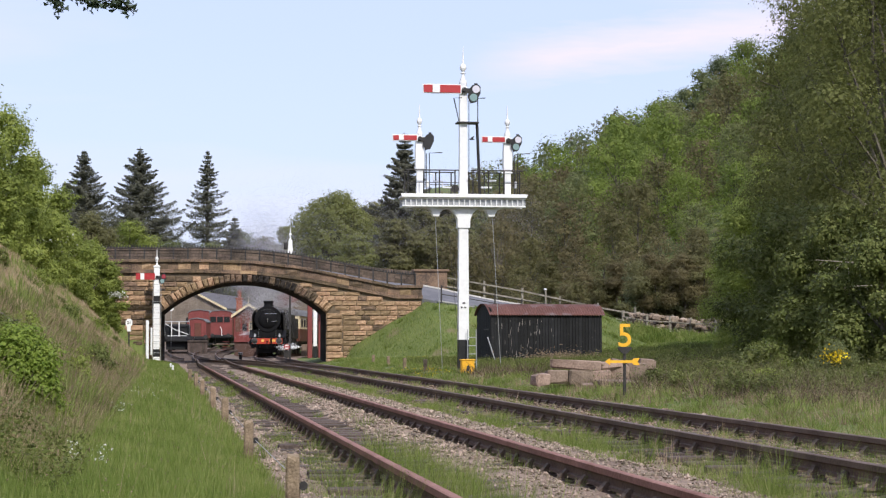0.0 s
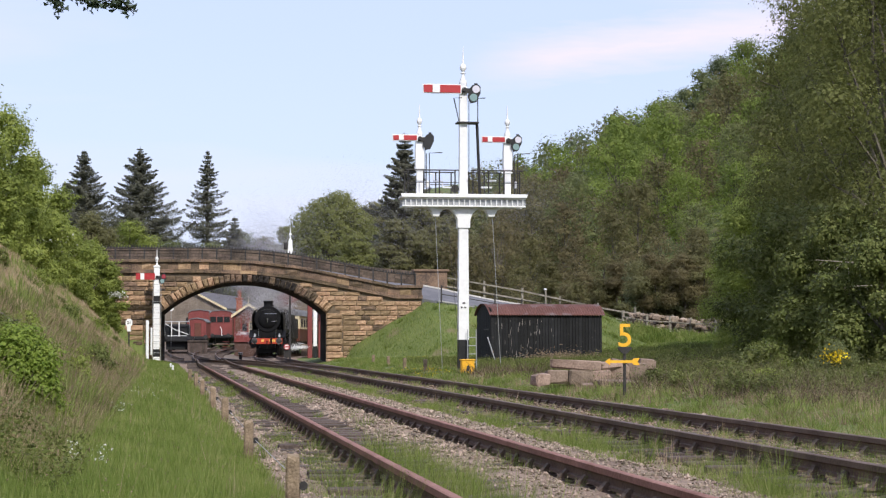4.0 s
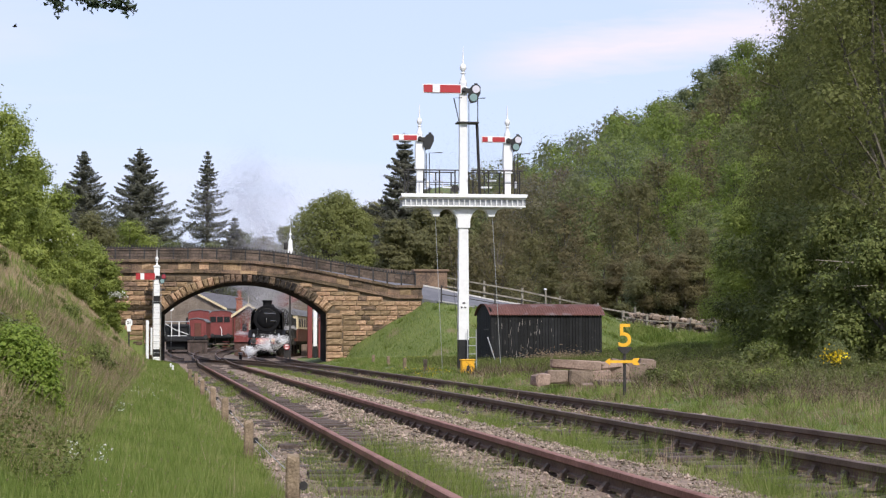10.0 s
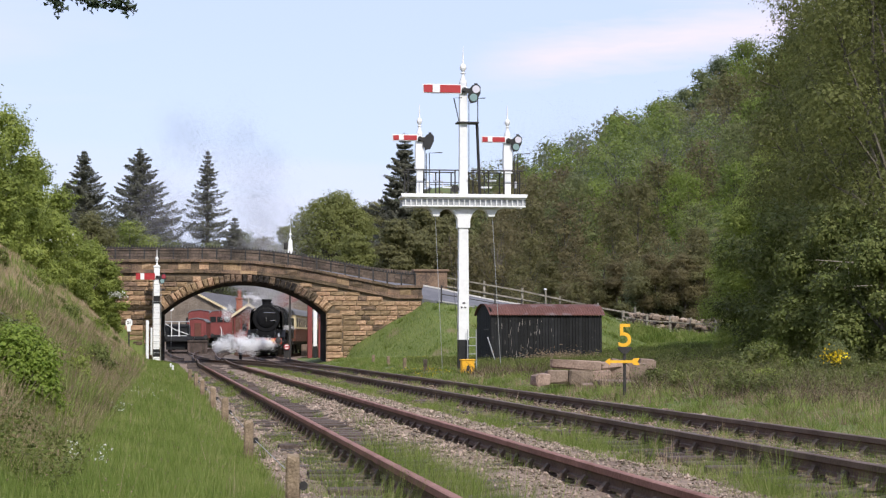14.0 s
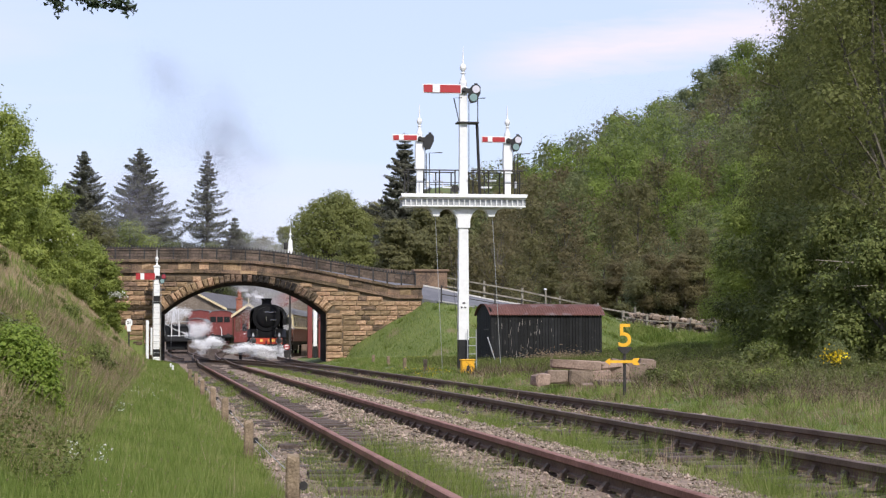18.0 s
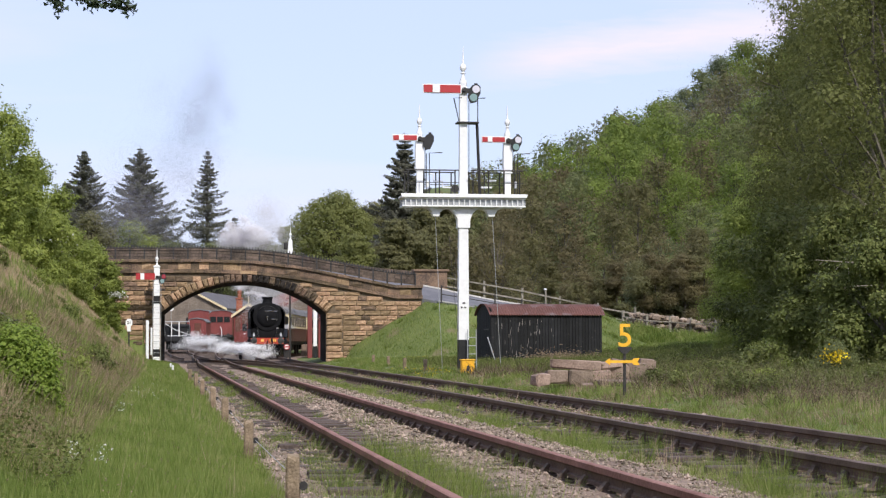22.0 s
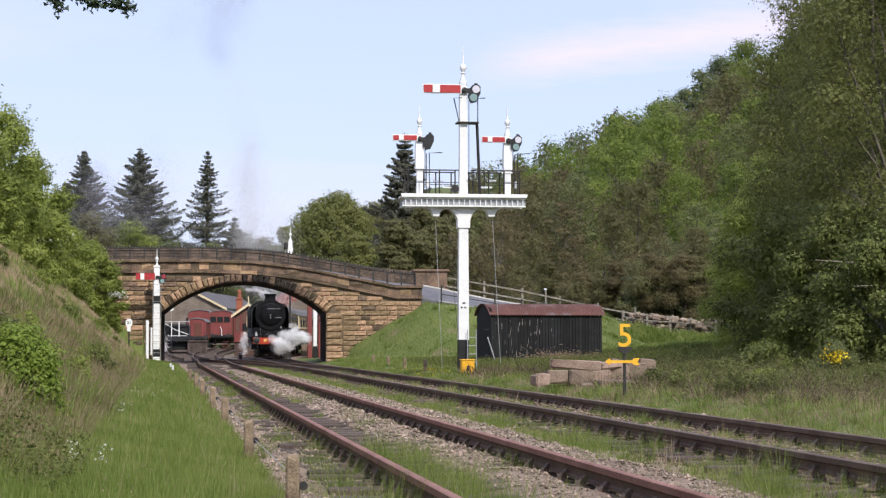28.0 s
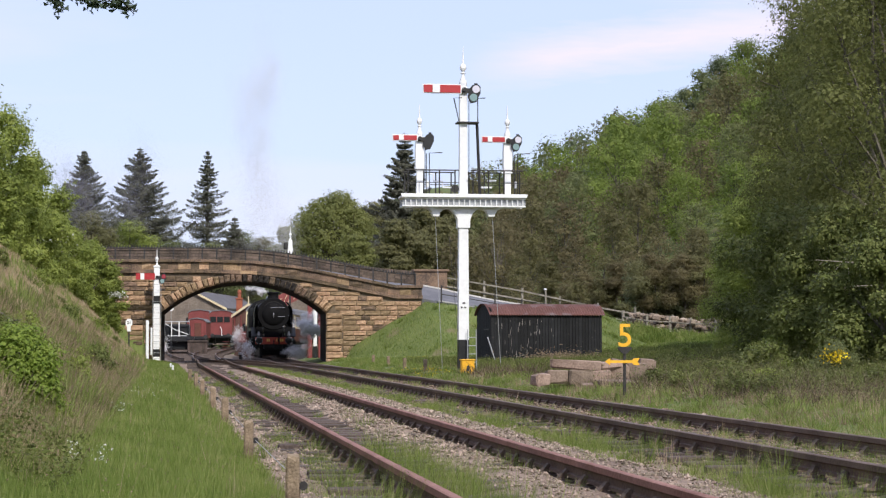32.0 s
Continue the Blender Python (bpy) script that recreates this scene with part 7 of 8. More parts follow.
# plates added to darken the view through beneath the smokebox
part("dark_infill", Geo().box((0, 0.62, 0.52), (1.36, 0.05, 0.62), 0.01).box((0, 2.6, 0.55), (1.3, 0.05, 0.7), 0.01), M_SMOKEBOX, loco)
part("apron_plate", Geo().prism([(-1.05, 1.28), (1.05, 1.28), (1.05, 1.86), (-1.05, 1.86)], "y", 0.50, 0.56), M_SMOKEBOX, loco)
bb = part("buffer_beam", Geo().box((0, 0.03, 1.04), (2.16, 0.07, 0.40), 0.012), M_BEAM, loco, "vermilion buffer beam")
for x, w in ((-0.36, 0.1), (-0.26, 0.06), (0.18, 0.07), (0.29, 0.09), (0.41, 0.09), (0.53, 0.09)):
    part("number_bar", Geo().box((x, -0.012, 1.08), (w, 0.012, 0.16)), M_GOLD, bb)
for s in (-1, 1):
    bf = part("buffer", Geo().lathe([(0.16, 0.0), (0.14, -0.06), (0.11, -0.10), (0.11, -0.32), (0.09, -0.33), (0.09, -0.45)], 16, (s * 0.87, 0, 1.06), "y"), M_LOCO, bb)
    head = part("buffer_head", Geo().lathe([(0.06, -0.44), (0.20, -0.46), (0.21, -0.48), (0.19, -0.495), (0.0, -0.505)], 22, (s * 0.87, 0, 1.06), "y"), M_IRON, bf, "greasy dark buffer head", smooth=True)
    part("worn_rim", Geo().tube([(s * 0.87 + 0.205 * math.cos(q), -0.48, 1.06 + 0.205 * math.sin(q)) for q in np.linspace(0, 6.28, 23)], 0.014, 5), M_STEEL, bf)
    part("smoke_deflector", Geo().rings([[(s * (x_ - 0.012), y_, z_), (s * (x_ + 0.012), y_, z_), (s * (x_ + 0.012), y1_, z_), (s * (x_ - 0.012), y1_, z_)] for x_, y_, y1_, z_ in ((1.12, 0.62, 2.5, 1.84), (1.12, 0.46, 2.6, 2.2), (1.12, 0.42, 2.6, 2.75), (1.07, 0.42, 2.6, 3.02), (0.95, 0.44, 2.58, 3.22), (0.80, 0.48, 2.54, 3.34))]), M_LOCO, loco, "black smoke deflector plate beside the smokebox")
    # plate added to darken the gap between smokebox and deflector
    part("gap_backing", Geo().box((s * 1.0, 2.45, 2.5), (0.26, 0.03, 1.3), 0.006), M_SMOKEBOX, loco)
    part("deflector_handrail", Geo().tube([(s * 1.145, 0.5, 2.62), (s * 1.145, 2.3, 2.62)], 0.014, 6), M_STEEL, loco)
    part("frame_handrail", Geo().tube([(s * 0.62, 0.1, 1.30), (s * 0.62, 0.12, 1.78), (s * 0.66, 0.5, 1.98)], 0.013, 6), M_STEEL, loco)
    lp = part("lamp", Geo().box((s * 0.88, -0.02, 1.42), (0.15, 0.15, 0.20), 0.02).lathe([(0.05, 0), (0.05, 0.06), (0.03, 0.08)], 10, (s * 0.88, -0.02, 1.51)), M_GREY, loco, "grey headlamp on the buffer beam")
    part("lamp_lens", Geo().lathe([(0.055, 0), (0.055, 0.02)], 14, (s * 0.88, -0.11, 1.42), "y"), M_LENSC, lp)
    part("cylinder", Geo().lathe([(0.0, 0.95), (0.30, 0.95), (0.36, 1.0), (0.36, 1.9), (0.0, 1.92)], 20, (s * 1.0, 0, 0.93), "y").box((s * 0.98, 1.45, 1.36), (0.52, 0.95, 0.42), 0.06), M_LOCO, loco, smooth=True)
    part("running_board", Geo().box((s * 0.98, 5.1, 1.82), (0.70, 7.6, 0.05), 0.01).box((s * 1.30, 5.1, 1.74), (0.04, 7.6, 0.2), 0.008).prism([(0.08, 1.28), (0.2, 1.28), (1.35, 1.79), (1.35, 1.85), (1.2, 1.85)], "x", s * 0.98 - 0.33, s * 0.98 + 0.33), M_LOCO, loco)
    part("frame_plate", Geo().box((s * 0.55, 3.6, 1.0), (0.05, 7.0, 0.7)).prism([(0.05, 0.6), (0.7, 0.55), (1.6, 1.3), (1.6, 1.6), (0.7, 1.55), (0.05, 1.26)], "x", s * 0.55 - 0.03, s * 0.55 + 0.03), M_LOCO, loco)
    part("step_plate", Geo().box((s * 0.98, 0.32, 1.30), (0.62, 0.55, 0.04), 0.008), M_LOCO, loco)
    part("steam_pipe", Geo().tube([(s * 0.72, 1.35, 2.1), (s * 0.95, 1.35, 1.75), (s * 1.05, 1.35, 1.5)], 0.11, 8), M_LOCO, loco)
    part("boiler_handrail", Geo().tube([(s * 0.99, 2.6, BC + 0.25), (s * 0.99, 8.8, BC + 0.25)], 0.018, 6), M_STEEL, loco)
    part("guard_iron", Geo().box((s * 0.76, 0.35, 0.45), (0.06, 0.04, 0.8), 0.01), M_LOCO, loco)
    part("step", Geo().box((s * 1.05, 0.12, 0.55), (0.3, 0.2, 0.03)).box((s * 1.05, 0.2, 0.8), (0.25, 0.03, 0.55)), M_LOCO, loco)
    part("coupling_rod", Geo().box((s * 0.93, 7.0, 0.94), (0.05, 4.3, 0.14), 0.02), M_STEEL, loco)
    part("connecting_rod", Geo().box((s * 1.02, 4.4, 0.94), (0.05, 5.0, 0.11), 0.02).box((s * 1.06, 2.6, 1.18), (0.12, 1.5, 0.06)), M_STEEL, loco)
cabp = part("cab", Geo().prism([(-1.31, 1.3), (1.31, 1.3), (1.31, 3.05), (1.0, 3.46), (0.5, 3.66), (0, 3.72), (-0.5, 3.66), (-1.0, 3.46), (-1.31, 3.05)], "y", 8.7, 10.6), M_LOCO, loco)
for s in (-1, 1):
    part("spectacle_glass", Geo().box((s * 1.08, 8.68, 2.85), (0.32, 0.03, 0.5), 0.01), M_GLASS, cabp)
part("drawhook", Geo().box((0, -0.1, 1.02), (0.08, 0.28, 0.12), 0.02).tube([(0, -0.2, 1.0), (0, -0.25, 0.75), (0.02, -0.22, 0.5)], 0.035, 6), M_LOCO, loco)
part("vacuum_pipe", Geo().tube([(0.32, -0.05, 0.75), (0.32, -0.12, 1.2), (0.30, -0.2, 1.32), (0.26, -0.16, 1.0)], 0.04, 6), M_LOCO, loco)
part("bogie_frame", Geo().box((0, 2.0, 0.62), (1.0, 2.9, 0.25), 0.03), M_LOCO, loco)
part("front_stretcher", Geo().box((0, 0.55, 0.85), (1.1, 0.5, 0.5), 0.04), M_LOCO, loco)
for y, r_, n_ in ((1.05, 0.48, 10), (3.0, 0.48, 10), (4.95, 0.94, 18), (7.0, 0.94, 18), (9.3, 0.94, 18)):
    axle(loco, y, r_, n_, M_LOCO)

tender = thing("tender", "black six-wheeled tender behind the locomotive", "tender")
part("tank", Geo().box((0, 3.4, 2.05), (2.6, 6.6, 1.6), 0.06).box((0, 3.4, 3.0), (2.1, 6.4, 0.4), 0.1), M_LOCO, tender)
part("chassis", Geo().box((0, 3.4, 1.0), (2.3, 6.8, 0.5), 0.03), M_LOCO, tender)
for y in (1.3, 3.4, 5.5):
    axle(tender, y, 0.62, 12, M_LOCO)


def coach(label):
    c = thing("coach", label, "railway coach", "coaches of the train")
    ln, hw = 19.4, 1.38
    body = part("lower_side", Geo().prism([(-hw, 1.05), (hw, 1.05), (hw + 0.02, 2.05), (-hw - 0.02, 2.05)], "y", 0, ln), M_BROWN, c, "dark brown lower panels")
    up_ = part("upper_side", Geo().prism([(-hw - 0.015, 2.05), (hw + 0.015, 2.05), (hw - 0.03, 3.12), (-hw + 0.03, 3.12)], "y", 0, ln), M_CREAM, c, "cream upper panels")
    part("roof", Geo().prism([(-hw - 0.05, 3.1), (hw + 0.05, 3.1), (1.15, 3.45), (0.7, 3.68), (0, 3.78), (-0.7, 3.68), (-1.15, 3.45)], "y", -0.05, ln + 0.05), M_ROOFGREY, c)
    part("underframe", Geo().box((0, ln / 2, 0.9), (2.4, ln, 0.3)).box((0, ln / 2, 0.6), (1.6, 5.0, 0.5)), M_BLACK, c)
    for k in range(9):
        for s in (-1, 1):
            part("window", Geo().box((s * (hw + 0.0), 1.6 + k * 2.02, 2.55), (0.07, 1.25, 0.72), 0.02), M_GLASS, up_)
    part("gangway", Geo().box((0, -0.18, 2.05), (1.0, 0.36, 2.1), 0.04), M_BLACK, c)
    for yy in (2.2, 4.6, ln - 4.6, ln - 2.2):
        axle(c, yy, 0.46, 0, M_IRON)
    return c


TRAIN = [(loco, 0.0, 10.2), (tender, 11.0, 6.8)]
for i in range(3):
    TRAIN.append((coach("brown and cream railway coach with a grey roof"), 18.4 + i * 20.3, 19.4))

# birds crossing the sky
def small_bird(label):
    b = thing("bird", label, "bird", "birds over the line")
    part("body", Geo().lathe([(0.0, -0.18), (0.05, -0.1), (0.06, 0.0), (0.04, 0.12), (0.02, 0.2)], 8, axis="x"), M_IRON, b)
    for s in (-1, 1):
        part("wing", Geo().prism([(-0.10, 0.0), (0.08, 0.0), (0.10, 0.18), (0.16, 0.42), (0.02, 0.25)], "z", 0, 0.012), M_IRON, b, m=pose(0, 0, 0.02, s * 28 if s > 0 else 180 - 28, 0, 0))
    return b


bird, swallow = small_bird("dark small bird flying over the valley"), small_bird("small dark bird climbing past the signal")


def vapour(name, col, cover):
    """Fine droplets: they scatter light forwards and back."""
    m = bpy.data.materials.new(name)
    m.use_nodes = True
    n, l = m.node_tree.nodes, m.node_tree.links
    n.clear()
    o, mx, df, tl = n.new("ShaderNodeOutputMaterial"), n.new("ShaderNodeMixShader"), n.new("ShaderNodeBsdfDiffuse"), n.new("ShaderNodeBsdfTranslucent")
    rnd, ramp = n.new("ShaderNodeNewGeometry"), n.new("ShaderNodeMixRGB")
    ramp.inputs[1].default_value, ramp.inputs[2].default_value = (*(c * 0.9 for c in col), 1), (*col, 1)
    l.new(rnd.outputs["Random Per Island"], ramp.inputs[0])
    l.new(ramp.outputs[0], df.inputs[0]), l.new(ramp.outputs[0], tl.inputs[0])
    mx.inputs[0].default_value = 0.4
    l.new(df.outputs[0], mx.inputs[1]), l.new(tl.outputs[0], mx.inputs[2])
    tr, thin = n.new("ShaderNodeBsdfTransparent"), n.new("ShaderNodeMixShader")
    thin.inputs[0].default_value = cover
    l.new(tr.outputs[0], thin.inputs[1]), l.new(mx.outputs[0], thin.inputs[2]), l.new(thin.outputs[0], o.inputs[0])
    return m


M_STEAM = vapour("white_steam", (0.97, 0.97, 0.98), 1.0)
M_SMOKE = vapour("grey_smoke", (0.38, 0.365, 0.43), 0.32)
M_PALE = vapour("pale_smoke", (0.88, 0.86, 0.88), 0.50)


def cloud_mesh(seed, name, mat, size, n, fleck):
    """A billowing cloud of n fine flecks: a heap of rounded lobes that thin out at their edges."""
    r = np.random.default_rng(seed)
    lobes = 16
    c = unit(r, lobes) * (0.12 + 0.30 * r.random((lobes, 1)))
    q = r.uniform(0.10, 0.24, lobes)
    pick = r.choice(lobes, n, p=q ** 2 / (q ** 2).sum())
    reach = r.random(n) ** 0.42 * (1 + 0.30 * np.abs(r.normal(size=n)) * (r.random(n) < 0.35))
    way = unit(r, n)
    p = (c[pick] + way * (reach * q[pick])[:, None]) * np.array(size)
    p += 0.05 * np.array(size) * np.sin(p[:, [1, 2, 0]] * 7 / np.mean(size) + seed)
    nrm = unit(r, n) * 0.7 + way * 0.5 + np.array(SUN) * 0.8
    a = np.cross(nrm, unit(r, n))
    a /= np.linalg.norm(a, axis=1, keepdims=True)
    b = np.cross(nrm, a)
    b /= np.linalg.norm(b, axis=1, keepdims=True)
    s = (fleck * r.uniform(0.5, 1.4, n))[:, None]
    return quads_mesh(name, np.stack([p - a * s, p + a * s * 0.6 - b * s, p + a * s * 0.5 + b * s], 1), mat, per=3)


def veil_mesh(seed, name, mat, size, n, fleck):
    """A thin soft veil: flecks scattered loosely round a few wisps, drawn out by the wind."""
    r = np.random.default_rng(seed)
    c = r.normal(size=(6, 3)) * 0.19
    q = r.uniform(0.08, 0.19, 6)
    pick = r.choice(6, n)
    p = c[pick] + r.normal(size=(n, 3)) * q[pick][:, None]
    p += 0.05 * np.sin(p[:, [1, 2, 0]] * 7 + seed) + r.normal(size=(n, 3)) * 0.02
    tri_ = unit(r, n * 3).reshape(n, 3, 3) * (fleck * r.uniform(0.5, 1.4, n))[:, None, None]
    return quads_mesh(name, (p * np.array(size))[:, None, :] + tri_, mat, per=3)


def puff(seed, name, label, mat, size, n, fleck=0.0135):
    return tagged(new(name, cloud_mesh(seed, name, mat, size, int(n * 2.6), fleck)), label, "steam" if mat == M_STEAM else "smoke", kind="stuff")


SMOKE_SHAPES = {
    "grey": ([veil_mesh(900 + k, "smoke_cloud", M_SMOKE, (8.0, 4.8, 7.4), 66000, 0.0205) for k in range(3)], "grey engine smoke drifting over the bridge"),
    "pale": ([veil_mesh(920 + k, "smoke_cloud", M_PALE, (5.7, 3.6, 4.3), 58000, 0.0225) for k in range(3)], "pale steam and smoke drifting over the bridge"),
    "plume": ([veil_mesh(960 + k, "smoke_cloud", M_PALE, (4.4, 3.4, 9.0), 52000, 0.0215) for k in range(2)], "faint drawn-out plume of smoke over the bridge"),
    "billow": ([cloud_mesh(940 + k, "smoke_cloud", M_PALE, (3.9, 2.8, 3.0), 64000, 0.0225) for k in range(2)], "dense white billow of steam over the bridge"),
}


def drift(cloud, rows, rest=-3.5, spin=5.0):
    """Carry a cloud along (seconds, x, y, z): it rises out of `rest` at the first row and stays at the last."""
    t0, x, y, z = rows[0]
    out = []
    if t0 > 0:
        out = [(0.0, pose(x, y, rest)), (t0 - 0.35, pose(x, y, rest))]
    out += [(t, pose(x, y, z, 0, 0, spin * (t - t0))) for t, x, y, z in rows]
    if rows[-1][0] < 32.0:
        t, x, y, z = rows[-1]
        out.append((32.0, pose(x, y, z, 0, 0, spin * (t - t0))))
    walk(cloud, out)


def smoke(kind_, k):
    shapes, label = SMOKE_SHAPES[kind_]
    return tagged(new("smoke_cloud", shapes[k % len(shapes)]), label, "smoke", kind="stuff")


def motions():
    # the train pulls away: distance of its front along the line
    ts = [0, 4, 6, 8, 10, 12, 14, 17, 20, 22, 24, 25.5, 28.5, 30, 32]
    ds = [146.2, 146.1, 145.8, 145.0, 143.9, 142.6, 141.1, 138.8, 135.9, 133.6, 130.9, 128.9, 124.2, 122.2, 119.9]
    times = np.arange(0, 32.01, 0.5)
    front = np.interp(times, ts, ds)
    front = np.convolve(np.pad(front, 2, mode="edge"), np.ones(5) / 5, "valid")
    for v, back, ln in TRAIN:
        rows = []
        for t, d in zip(times, front):
            ya, yb = d + back, d + back + ln
            xa, xb = float(line2(ya)), float(line2(yb))
            rows.append((float(t), pose(xa, ya, 0, 0, 0, -math.degrees(math.atan2(xb - xa, yb - ya)))))
        walk(v, rows[::2])
    for wh, x, y, r_ in WHEELS:
        walk(wh, [(float(t), pose(x, y, r_, math.degrees((front[0] - d) / r_), 0, 0)) for t, d in zip(times, front)])
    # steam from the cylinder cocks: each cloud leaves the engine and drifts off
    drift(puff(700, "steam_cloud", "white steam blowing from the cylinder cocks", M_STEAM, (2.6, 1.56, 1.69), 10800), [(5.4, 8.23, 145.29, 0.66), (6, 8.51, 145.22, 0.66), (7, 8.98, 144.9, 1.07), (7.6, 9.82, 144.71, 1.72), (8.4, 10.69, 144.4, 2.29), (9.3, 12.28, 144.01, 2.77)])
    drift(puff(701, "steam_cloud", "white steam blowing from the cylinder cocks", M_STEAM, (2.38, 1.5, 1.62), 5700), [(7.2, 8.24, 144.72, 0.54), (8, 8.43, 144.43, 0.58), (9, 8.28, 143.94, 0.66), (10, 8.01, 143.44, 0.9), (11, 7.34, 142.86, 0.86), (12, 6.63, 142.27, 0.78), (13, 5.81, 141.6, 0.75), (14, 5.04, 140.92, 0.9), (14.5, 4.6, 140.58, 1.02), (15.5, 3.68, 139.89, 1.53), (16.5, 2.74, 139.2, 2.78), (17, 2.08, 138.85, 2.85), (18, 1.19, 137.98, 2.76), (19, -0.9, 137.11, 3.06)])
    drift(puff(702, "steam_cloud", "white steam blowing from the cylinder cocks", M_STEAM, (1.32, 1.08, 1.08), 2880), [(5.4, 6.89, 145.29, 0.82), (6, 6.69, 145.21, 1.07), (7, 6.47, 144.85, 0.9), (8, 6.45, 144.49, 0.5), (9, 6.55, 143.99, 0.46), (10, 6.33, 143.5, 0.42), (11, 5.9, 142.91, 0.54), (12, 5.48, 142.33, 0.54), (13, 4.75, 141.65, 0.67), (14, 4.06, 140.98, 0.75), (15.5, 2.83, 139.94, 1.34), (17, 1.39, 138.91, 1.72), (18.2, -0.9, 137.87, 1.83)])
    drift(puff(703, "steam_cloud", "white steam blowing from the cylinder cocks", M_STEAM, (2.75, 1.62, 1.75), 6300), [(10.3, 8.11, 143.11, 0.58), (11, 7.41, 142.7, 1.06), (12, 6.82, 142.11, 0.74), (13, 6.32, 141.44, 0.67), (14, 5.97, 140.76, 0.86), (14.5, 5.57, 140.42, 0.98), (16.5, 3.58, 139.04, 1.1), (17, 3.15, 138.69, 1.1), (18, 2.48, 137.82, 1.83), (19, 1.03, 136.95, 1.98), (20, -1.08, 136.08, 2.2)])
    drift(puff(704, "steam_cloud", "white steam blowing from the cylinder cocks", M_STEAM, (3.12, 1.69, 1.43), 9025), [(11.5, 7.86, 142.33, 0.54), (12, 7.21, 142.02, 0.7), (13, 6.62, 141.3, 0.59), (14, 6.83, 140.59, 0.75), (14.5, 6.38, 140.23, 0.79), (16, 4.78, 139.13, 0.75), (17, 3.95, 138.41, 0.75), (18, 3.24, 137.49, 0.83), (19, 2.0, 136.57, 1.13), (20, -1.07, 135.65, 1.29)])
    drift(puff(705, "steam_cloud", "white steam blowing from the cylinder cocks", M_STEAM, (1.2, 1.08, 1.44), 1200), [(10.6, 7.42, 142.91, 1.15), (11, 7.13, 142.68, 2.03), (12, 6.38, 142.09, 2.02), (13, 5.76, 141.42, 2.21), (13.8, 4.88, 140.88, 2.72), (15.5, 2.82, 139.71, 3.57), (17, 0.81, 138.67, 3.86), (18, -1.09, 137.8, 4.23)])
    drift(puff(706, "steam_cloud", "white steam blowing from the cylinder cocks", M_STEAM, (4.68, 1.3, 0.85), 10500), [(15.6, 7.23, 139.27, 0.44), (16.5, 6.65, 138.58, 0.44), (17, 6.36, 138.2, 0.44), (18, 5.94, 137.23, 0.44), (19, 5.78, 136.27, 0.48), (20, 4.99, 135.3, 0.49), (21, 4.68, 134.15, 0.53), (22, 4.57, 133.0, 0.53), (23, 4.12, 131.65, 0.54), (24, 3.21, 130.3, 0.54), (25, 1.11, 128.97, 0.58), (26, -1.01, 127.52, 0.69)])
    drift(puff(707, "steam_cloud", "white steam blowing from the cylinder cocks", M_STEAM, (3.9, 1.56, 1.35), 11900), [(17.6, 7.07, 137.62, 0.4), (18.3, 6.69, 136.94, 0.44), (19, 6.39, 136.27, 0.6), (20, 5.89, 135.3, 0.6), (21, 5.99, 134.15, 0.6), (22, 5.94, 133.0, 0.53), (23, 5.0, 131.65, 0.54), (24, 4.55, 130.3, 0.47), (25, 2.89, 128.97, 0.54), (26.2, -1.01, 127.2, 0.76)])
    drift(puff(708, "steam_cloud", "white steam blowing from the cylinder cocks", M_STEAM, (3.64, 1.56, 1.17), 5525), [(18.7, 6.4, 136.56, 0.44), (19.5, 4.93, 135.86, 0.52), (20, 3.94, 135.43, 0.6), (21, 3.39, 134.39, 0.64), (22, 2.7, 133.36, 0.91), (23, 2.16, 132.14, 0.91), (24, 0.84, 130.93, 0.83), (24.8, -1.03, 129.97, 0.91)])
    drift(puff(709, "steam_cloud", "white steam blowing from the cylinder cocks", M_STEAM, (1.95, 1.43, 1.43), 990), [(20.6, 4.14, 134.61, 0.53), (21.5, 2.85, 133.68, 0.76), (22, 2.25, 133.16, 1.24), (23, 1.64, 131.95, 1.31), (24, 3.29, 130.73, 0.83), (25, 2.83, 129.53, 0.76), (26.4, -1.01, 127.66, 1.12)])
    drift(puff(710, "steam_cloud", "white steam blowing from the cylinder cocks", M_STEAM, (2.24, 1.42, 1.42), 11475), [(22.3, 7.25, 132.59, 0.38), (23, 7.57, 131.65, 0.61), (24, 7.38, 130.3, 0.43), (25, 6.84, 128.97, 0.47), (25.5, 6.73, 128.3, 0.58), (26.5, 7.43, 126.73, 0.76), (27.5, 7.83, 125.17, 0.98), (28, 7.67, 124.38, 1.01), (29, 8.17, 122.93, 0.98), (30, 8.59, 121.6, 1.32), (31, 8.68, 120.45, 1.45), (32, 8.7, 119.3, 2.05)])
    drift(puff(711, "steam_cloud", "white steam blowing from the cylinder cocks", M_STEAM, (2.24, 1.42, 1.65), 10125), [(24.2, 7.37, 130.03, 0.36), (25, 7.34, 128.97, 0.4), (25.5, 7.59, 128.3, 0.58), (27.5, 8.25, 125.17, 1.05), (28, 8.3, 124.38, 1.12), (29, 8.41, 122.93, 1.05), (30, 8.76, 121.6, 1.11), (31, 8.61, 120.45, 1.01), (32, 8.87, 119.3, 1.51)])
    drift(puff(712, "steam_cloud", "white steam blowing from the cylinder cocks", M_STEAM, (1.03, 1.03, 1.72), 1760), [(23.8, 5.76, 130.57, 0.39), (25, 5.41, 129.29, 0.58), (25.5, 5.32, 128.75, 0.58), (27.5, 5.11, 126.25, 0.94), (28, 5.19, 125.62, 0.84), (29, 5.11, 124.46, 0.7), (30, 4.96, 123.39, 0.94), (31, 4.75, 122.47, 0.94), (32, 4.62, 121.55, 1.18)])
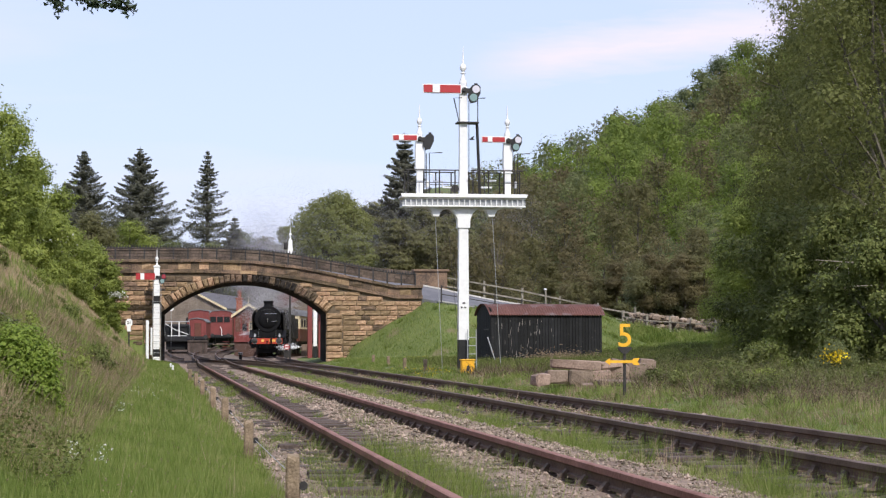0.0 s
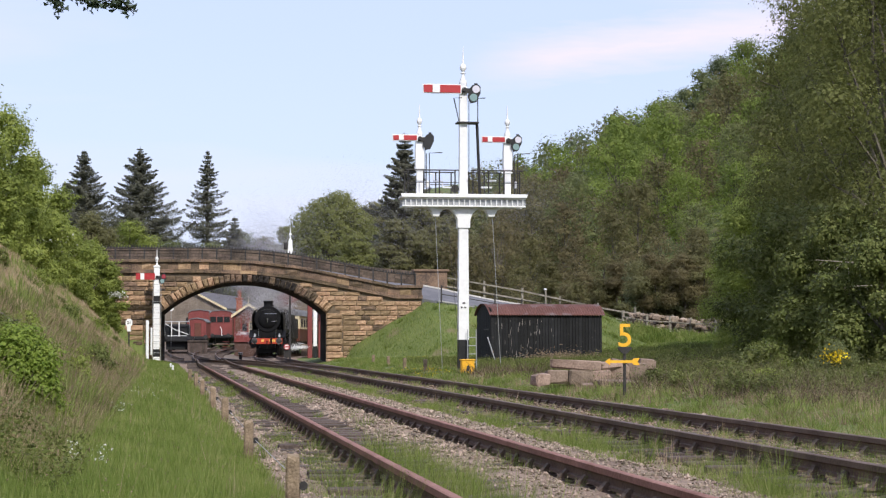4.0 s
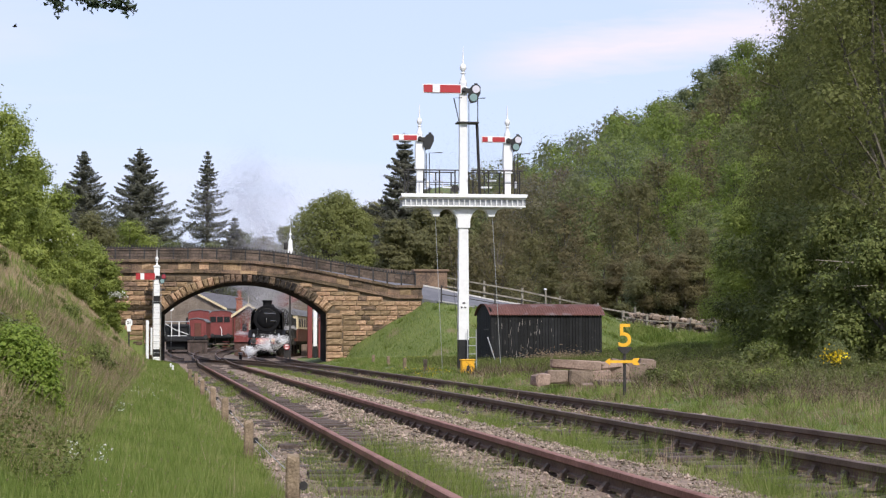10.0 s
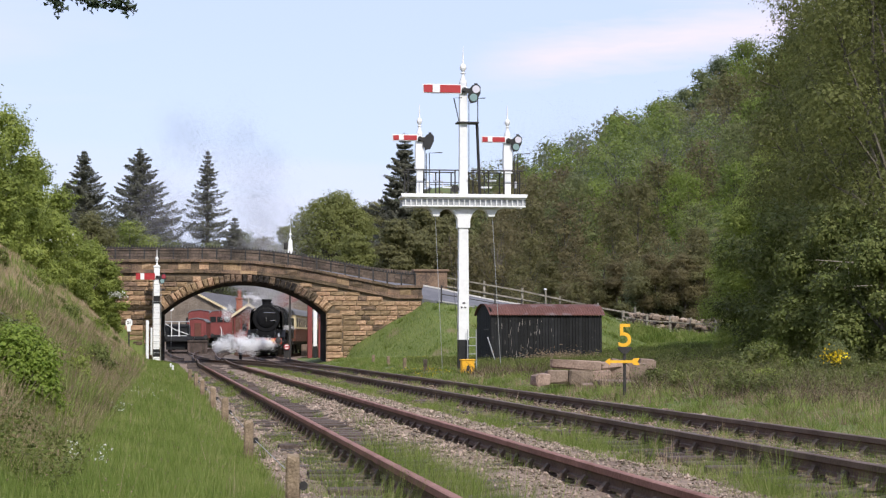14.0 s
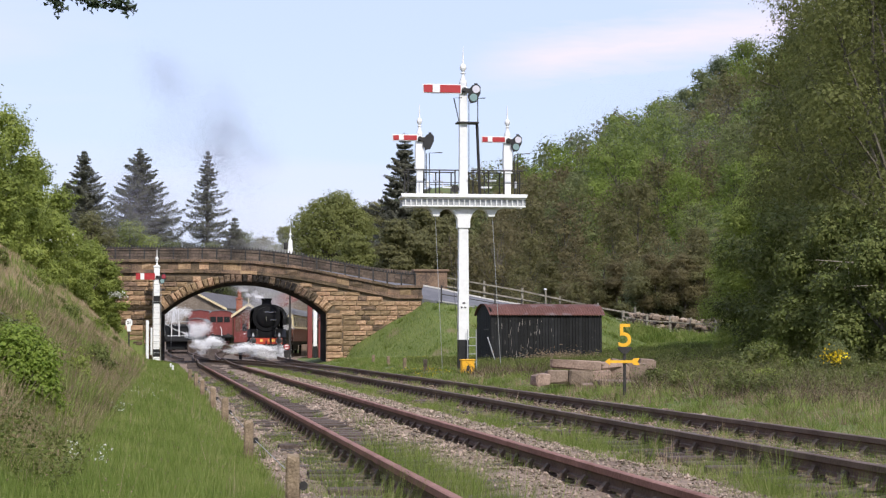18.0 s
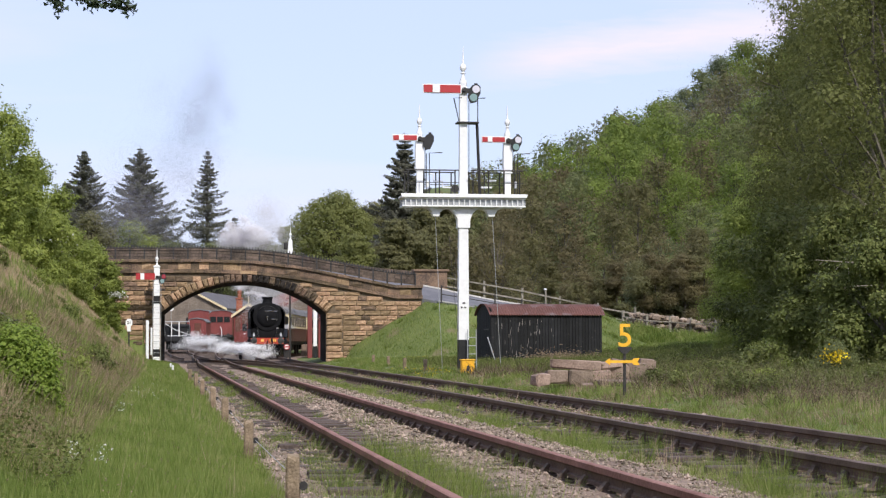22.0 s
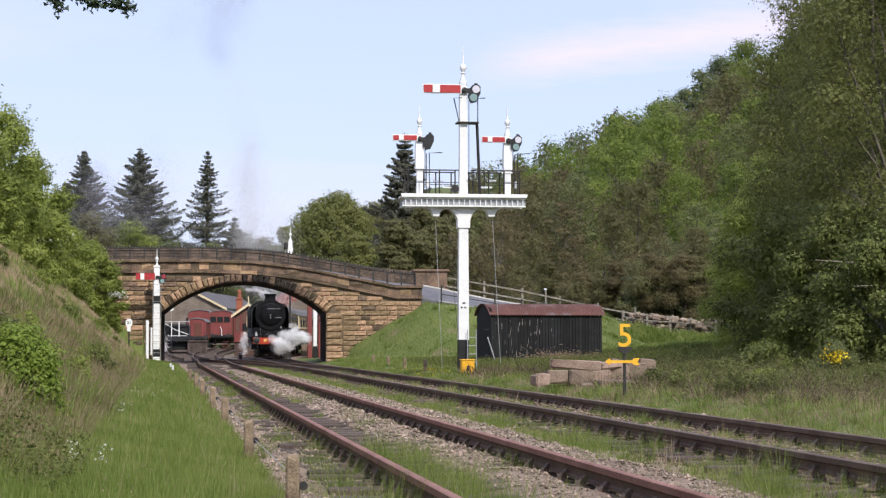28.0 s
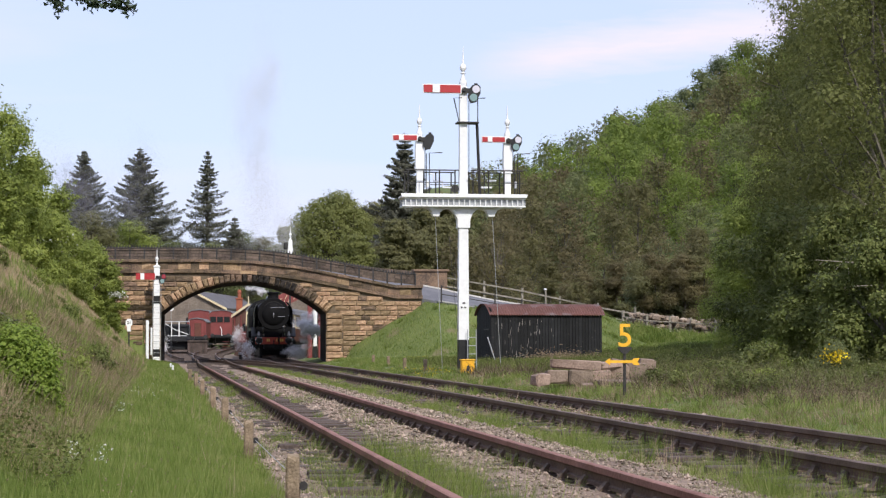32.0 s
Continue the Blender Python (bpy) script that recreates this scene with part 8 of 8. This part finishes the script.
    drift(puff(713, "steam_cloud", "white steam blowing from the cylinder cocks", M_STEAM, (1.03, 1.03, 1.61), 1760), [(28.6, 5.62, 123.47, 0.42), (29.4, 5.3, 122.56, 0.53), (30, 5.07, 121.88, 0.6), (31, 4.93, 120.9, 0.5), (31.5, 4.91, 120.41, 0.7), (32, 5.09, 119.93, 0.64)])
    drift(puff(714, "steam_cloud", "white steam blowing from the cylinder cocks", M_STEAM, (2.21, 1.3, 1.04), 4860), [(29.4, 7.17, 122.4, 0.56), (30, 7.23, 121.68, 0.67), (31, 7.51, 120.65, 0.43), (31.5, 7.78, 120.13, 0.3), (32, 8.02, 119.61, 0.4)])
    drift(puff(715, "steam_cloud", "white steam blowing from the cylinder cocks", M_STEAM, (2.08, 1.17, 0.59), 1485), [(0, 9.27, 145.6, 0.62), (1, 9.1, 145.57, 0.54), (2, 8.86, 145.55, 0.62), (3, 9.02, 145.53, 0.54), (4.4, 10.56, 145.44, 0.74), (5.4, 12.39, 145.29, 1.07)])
    # wisps at the chimney and the safety valves travel with the engine
    for i, (dx, dy, dz, t_on, size, n_) in enumerate(((-0.45, 0.2, 4.05, 12.0, (0.8, 0.7, 0.5), 2000), (-1.0, 0.5, 4.28, 12.6, (1.2, 0.9, 0.5), 1900), (-1.65, 0.9, 4.6, 15.0, (1.2, 0.9, 0.5), 900))):
        wisp = puff(760 + i, "steam_wisp", "pale wisp of steam trailing from the chimney", M_PALE, size, n_, 0.0115)
        walk(wisp, [(float(t), pose(float(line2(d + 1.3)) + dx + 0.15 * math.sin(2.1 * t + i), d + 1.3 + dy, (dz + 0.12 * math.sin(1.7 * t)) if t >= t_on else 1.6, 0, 0, 15 * math.sin(t))) for t, d in zip(times[::2], front[::2])])
    for i, (dx, dz, size) in enumerate(((0.55, 3.95, (0.9, 1.0, 0.5)), (1.35, 3.75, (1.4, 1.4, 0.5)))):
        valve = puff(765 + i, "steam_wisp", "pale wisp of steam over the safety valves", M_PALE, size, 1900, 0.0115)
        walk(valve, [(float(t), pose(float(line2(d + 6.4)) + dx, d + 6.4, dz + 0.1 * math.sin(1.3 * t) if t < 9.6 else 2.0)) for t, d in zip(times[::2], front[::2])])
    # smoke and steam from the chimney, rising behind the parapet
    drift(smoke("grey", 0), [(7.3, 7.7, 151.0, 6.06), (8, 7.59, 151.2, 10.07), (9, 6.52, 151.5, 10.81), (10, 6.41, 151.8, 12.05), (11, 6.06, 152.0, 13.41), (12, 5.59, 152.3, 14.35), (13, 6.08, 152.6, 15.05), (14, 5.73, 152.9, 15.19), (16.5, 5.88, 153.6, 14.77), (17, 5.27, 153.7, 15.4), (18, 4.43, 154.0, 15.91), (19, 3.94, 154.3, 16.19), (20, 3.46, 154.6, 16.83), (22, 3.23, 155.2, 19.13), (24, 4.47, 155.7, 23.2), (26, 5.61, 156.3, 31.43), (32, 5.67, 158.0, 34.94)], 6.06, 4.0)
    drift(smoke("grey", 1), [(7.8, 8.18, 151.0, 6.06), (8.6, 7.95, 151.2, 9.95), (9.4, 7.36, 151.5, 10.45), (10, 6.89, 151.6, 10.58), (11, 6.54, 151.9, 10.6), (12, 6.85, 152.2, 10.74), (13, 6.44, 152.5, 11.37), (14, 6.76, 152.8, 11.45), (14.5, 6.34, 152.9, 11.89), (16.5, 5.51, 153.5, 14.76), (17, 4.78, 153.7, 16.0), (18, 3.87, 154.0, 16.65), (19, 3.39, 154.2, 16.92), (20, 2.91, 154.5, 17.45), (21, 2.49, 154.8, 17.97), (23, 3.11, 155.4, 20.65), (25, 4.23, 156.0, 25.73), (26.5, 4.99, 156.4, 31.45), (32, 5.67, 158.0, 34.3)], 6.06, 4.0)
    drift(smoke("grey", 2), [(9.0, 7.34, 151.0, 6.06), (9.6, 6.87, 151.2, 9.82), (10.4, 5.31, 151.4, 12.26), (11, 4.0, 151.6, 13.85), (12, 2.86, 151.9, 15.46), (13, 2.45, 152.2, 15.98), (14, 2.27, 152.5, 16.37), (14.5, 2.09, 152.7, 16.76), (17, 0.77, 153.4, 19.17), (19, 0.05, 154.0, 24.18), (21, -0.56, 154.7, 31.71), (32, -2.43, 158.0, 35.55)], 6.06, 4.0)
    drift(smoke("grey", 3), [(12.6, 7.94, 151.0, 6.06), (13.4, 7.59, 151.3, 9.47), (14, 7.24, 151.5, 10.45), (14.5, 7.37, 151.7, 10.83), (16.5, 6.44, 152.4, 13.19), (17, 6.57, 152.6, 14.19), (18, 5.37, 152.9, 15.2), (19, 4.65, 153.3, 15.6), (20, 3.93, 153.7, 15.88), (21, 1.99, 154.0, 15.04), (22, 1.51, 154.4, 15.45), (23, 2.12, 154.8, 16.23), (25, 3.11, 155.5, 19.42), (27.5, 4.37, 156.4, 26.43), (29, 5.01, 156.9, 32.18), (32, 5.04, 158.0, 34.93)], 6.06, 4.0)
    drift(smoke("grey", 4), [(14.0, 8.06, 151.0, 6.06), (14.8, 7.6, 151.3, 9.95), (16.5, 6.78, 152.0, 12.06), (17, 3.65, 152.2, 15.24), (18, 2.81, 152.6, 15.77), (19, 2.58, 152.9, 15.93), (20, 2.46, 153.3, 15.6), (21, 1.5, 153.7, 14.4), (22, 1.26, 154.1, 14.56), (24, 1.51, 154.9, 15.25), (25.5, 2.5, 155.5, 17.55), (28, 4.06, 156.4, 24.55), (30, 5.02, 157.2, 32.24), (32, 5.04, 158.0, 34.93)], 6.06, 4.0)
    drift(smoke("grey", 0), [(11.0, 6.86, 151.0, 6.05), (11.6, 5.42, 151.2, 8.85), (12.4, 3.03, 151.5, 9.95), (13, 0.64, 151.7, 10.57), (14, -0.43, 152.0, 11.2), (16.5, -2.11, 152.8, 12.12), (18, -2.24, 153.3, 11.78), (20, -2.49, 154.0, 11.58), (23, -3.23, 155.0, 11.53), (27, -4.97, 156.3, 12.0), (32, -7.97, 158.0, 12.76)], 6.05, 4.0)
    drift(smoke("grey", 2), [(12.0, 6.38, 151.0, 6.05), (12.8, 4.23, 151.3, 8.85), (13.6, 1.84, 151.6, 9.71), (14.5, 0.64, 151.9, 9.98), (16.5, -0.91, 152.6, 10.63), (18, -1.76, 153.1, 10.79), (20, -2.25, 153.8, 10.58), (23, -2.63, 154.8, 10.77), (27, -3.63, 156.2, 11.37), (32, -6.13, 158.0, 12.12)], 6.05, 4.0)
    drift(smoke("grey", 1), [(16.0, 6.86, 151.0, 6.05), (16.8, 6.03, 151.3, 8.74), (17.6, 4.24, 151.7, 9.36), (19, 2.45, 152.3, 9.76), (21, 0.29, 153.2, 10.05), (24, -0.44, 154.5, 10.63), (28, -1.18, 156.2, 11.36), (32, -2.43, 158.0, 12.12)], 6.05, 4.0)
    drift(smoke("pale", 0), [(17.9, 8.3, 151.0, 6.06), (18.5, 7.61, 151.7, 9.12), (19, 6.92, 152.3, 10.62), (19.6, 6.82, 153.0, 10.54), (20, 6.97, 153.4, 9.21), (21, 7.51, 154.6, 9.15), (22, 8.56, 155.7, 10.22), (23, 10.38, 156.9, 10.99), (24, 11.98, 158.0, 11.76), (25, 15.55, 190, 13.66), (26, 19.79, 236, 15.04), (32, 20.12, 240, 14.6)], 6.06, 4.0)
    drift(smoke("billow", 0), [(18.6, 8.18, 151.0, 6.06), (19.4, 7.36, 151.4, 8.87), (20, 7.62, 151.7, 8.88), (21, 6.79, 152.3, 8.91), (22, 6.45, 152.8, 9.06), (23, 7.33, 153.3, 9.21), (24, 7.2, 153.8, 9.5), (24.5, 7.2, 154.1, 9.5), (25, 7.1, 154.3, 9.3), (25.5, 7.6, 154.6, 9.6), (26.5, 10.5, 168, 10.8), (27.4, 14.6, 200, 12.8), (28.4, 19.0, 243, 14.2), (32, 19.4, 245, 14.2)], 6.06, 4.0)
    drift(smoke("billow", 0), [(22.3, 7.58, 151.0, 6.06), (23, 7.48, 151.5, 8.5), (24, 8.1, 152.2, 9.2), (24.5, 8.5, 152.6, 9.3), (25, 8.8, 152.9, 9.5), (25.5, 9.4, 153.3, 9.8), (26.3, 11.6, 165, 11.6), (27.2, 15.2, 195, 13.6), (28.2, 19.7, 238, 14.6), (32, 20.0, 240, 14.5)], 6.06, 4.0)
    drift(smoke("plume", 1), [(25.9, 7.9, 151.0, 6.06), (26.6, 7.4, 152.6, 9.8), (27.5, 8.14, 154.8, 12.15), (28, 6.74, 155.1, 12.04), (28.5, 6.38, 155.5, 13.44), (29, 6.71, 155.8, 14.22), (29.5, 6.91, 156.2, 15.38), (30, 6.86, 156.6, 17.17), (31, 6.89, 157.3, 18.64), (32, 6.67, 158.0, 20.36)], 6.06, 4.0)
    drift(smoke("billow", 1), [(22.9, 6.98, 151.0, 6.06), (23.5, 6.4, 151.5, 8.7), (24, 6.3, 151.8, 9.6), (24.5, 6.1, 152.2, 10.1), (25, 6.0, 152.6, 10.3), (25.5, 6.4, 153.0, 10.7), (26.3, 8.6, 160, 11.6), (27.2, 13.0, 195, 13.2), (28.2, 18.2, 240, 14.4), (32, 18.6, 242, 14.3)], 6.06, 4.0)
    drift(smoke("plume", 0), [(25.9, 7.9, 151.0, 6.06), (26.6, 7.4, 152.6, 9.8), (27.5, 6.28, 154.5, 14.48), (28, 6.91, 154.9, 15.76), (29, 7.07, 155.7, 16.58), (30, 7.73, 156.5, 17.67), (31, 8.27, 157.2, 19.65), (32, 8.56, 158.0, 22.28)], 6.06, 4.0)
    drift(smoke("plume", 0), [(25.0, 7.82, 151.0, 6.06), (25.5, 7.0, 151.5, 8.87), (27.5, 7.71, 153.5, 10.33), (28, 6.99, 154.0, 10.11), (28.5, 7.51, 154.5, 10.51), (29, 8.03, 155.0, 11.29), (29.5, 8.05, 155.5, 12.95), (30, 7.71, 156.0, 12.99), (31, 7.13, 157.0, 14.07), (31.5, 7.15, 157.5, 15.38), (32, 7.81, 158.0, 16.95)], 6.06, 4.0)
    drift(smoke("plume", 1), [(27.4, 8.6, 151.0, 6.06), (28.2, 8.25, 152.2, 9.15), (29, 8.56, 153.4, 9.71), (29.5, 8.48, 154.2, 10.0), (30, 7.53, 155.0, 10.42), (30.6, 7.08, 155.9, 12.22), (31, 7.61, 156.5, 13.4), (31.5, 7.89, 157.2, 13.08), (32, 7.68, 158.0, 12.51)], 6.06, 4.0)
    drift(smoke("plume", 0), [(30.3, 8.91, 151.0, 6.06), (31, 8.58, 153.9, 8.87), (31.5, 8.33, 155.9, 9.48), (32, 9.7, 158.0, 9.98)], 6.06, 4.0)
    # thin smoke already hanging over the woods
    for i, (x, y, z) in enumerate(((9.5, 152, 8.6), (13.5, 155, 9.0), (17.5, 157, 9.5), (21.5, 158, 11.0), (25, 160, 12.0), (28.5, 160, 11.0))):
        walk(tagged(new("smoke_haze", veil_mesh(870 + i, "smoke_haze", M_SMOKE, (11.0, 5.0, 9.0), 34000, 0.0230)), "thin blue-grey smoke hanging before the woods", "smoke", kind="stuff"), [(0.0, pose(x, y, z)), (3.0, pose(x + 2.5, y, z + 0.6)), (8.0, pose(x + 10.0, y, z + 3.0)), (32.0, pose(x + 52.0, y + 4, z + 14.0))])
    walk(swallow, [(0.0, pose(21.50, 140.0, 15.13, 0, 0, 0)), (0.5, pose(22.42, 140.0, 16.28, 0, 0, 0)), (1.0, pose(23.50, 140.0, 17.32, 0, 0, 0)), (1.5, pose(24.46, 140.0, 18.16, 0, 0, 0)), (2.0, pose(24.58, 140.0, 19.19, 0, 0, 60)), (2.5, pose(23.70, 140.0, 20.87, 0, 0, 120)), (3.0, pose(22.50, 140.0, 22.27, 0, 0, 120)), (3.6, pose(20.71, 140.0, 24.59, 0, 0, 120)), (4.4, pose(17.74, 140.0, 28.24, 0, 0, 120)), (32.0, pose(-120.0, 190.0, 60.0, 0, 0, 120))])
    walk(bird, [(0, pose(70, 146, 16, 0, 0, 0)), (4.0, pose(52, 146, 15.5)), (6.0, pose(33.0, 146.9, 17.6)), (8.0, pose(12.5, 149.7, 22.7)), (9.0, pose(0.8, 151.3, 23.6)), (11.0, pose(-22, 153, 25)), (32.0, pose(-240, 170, 40))])


motions()
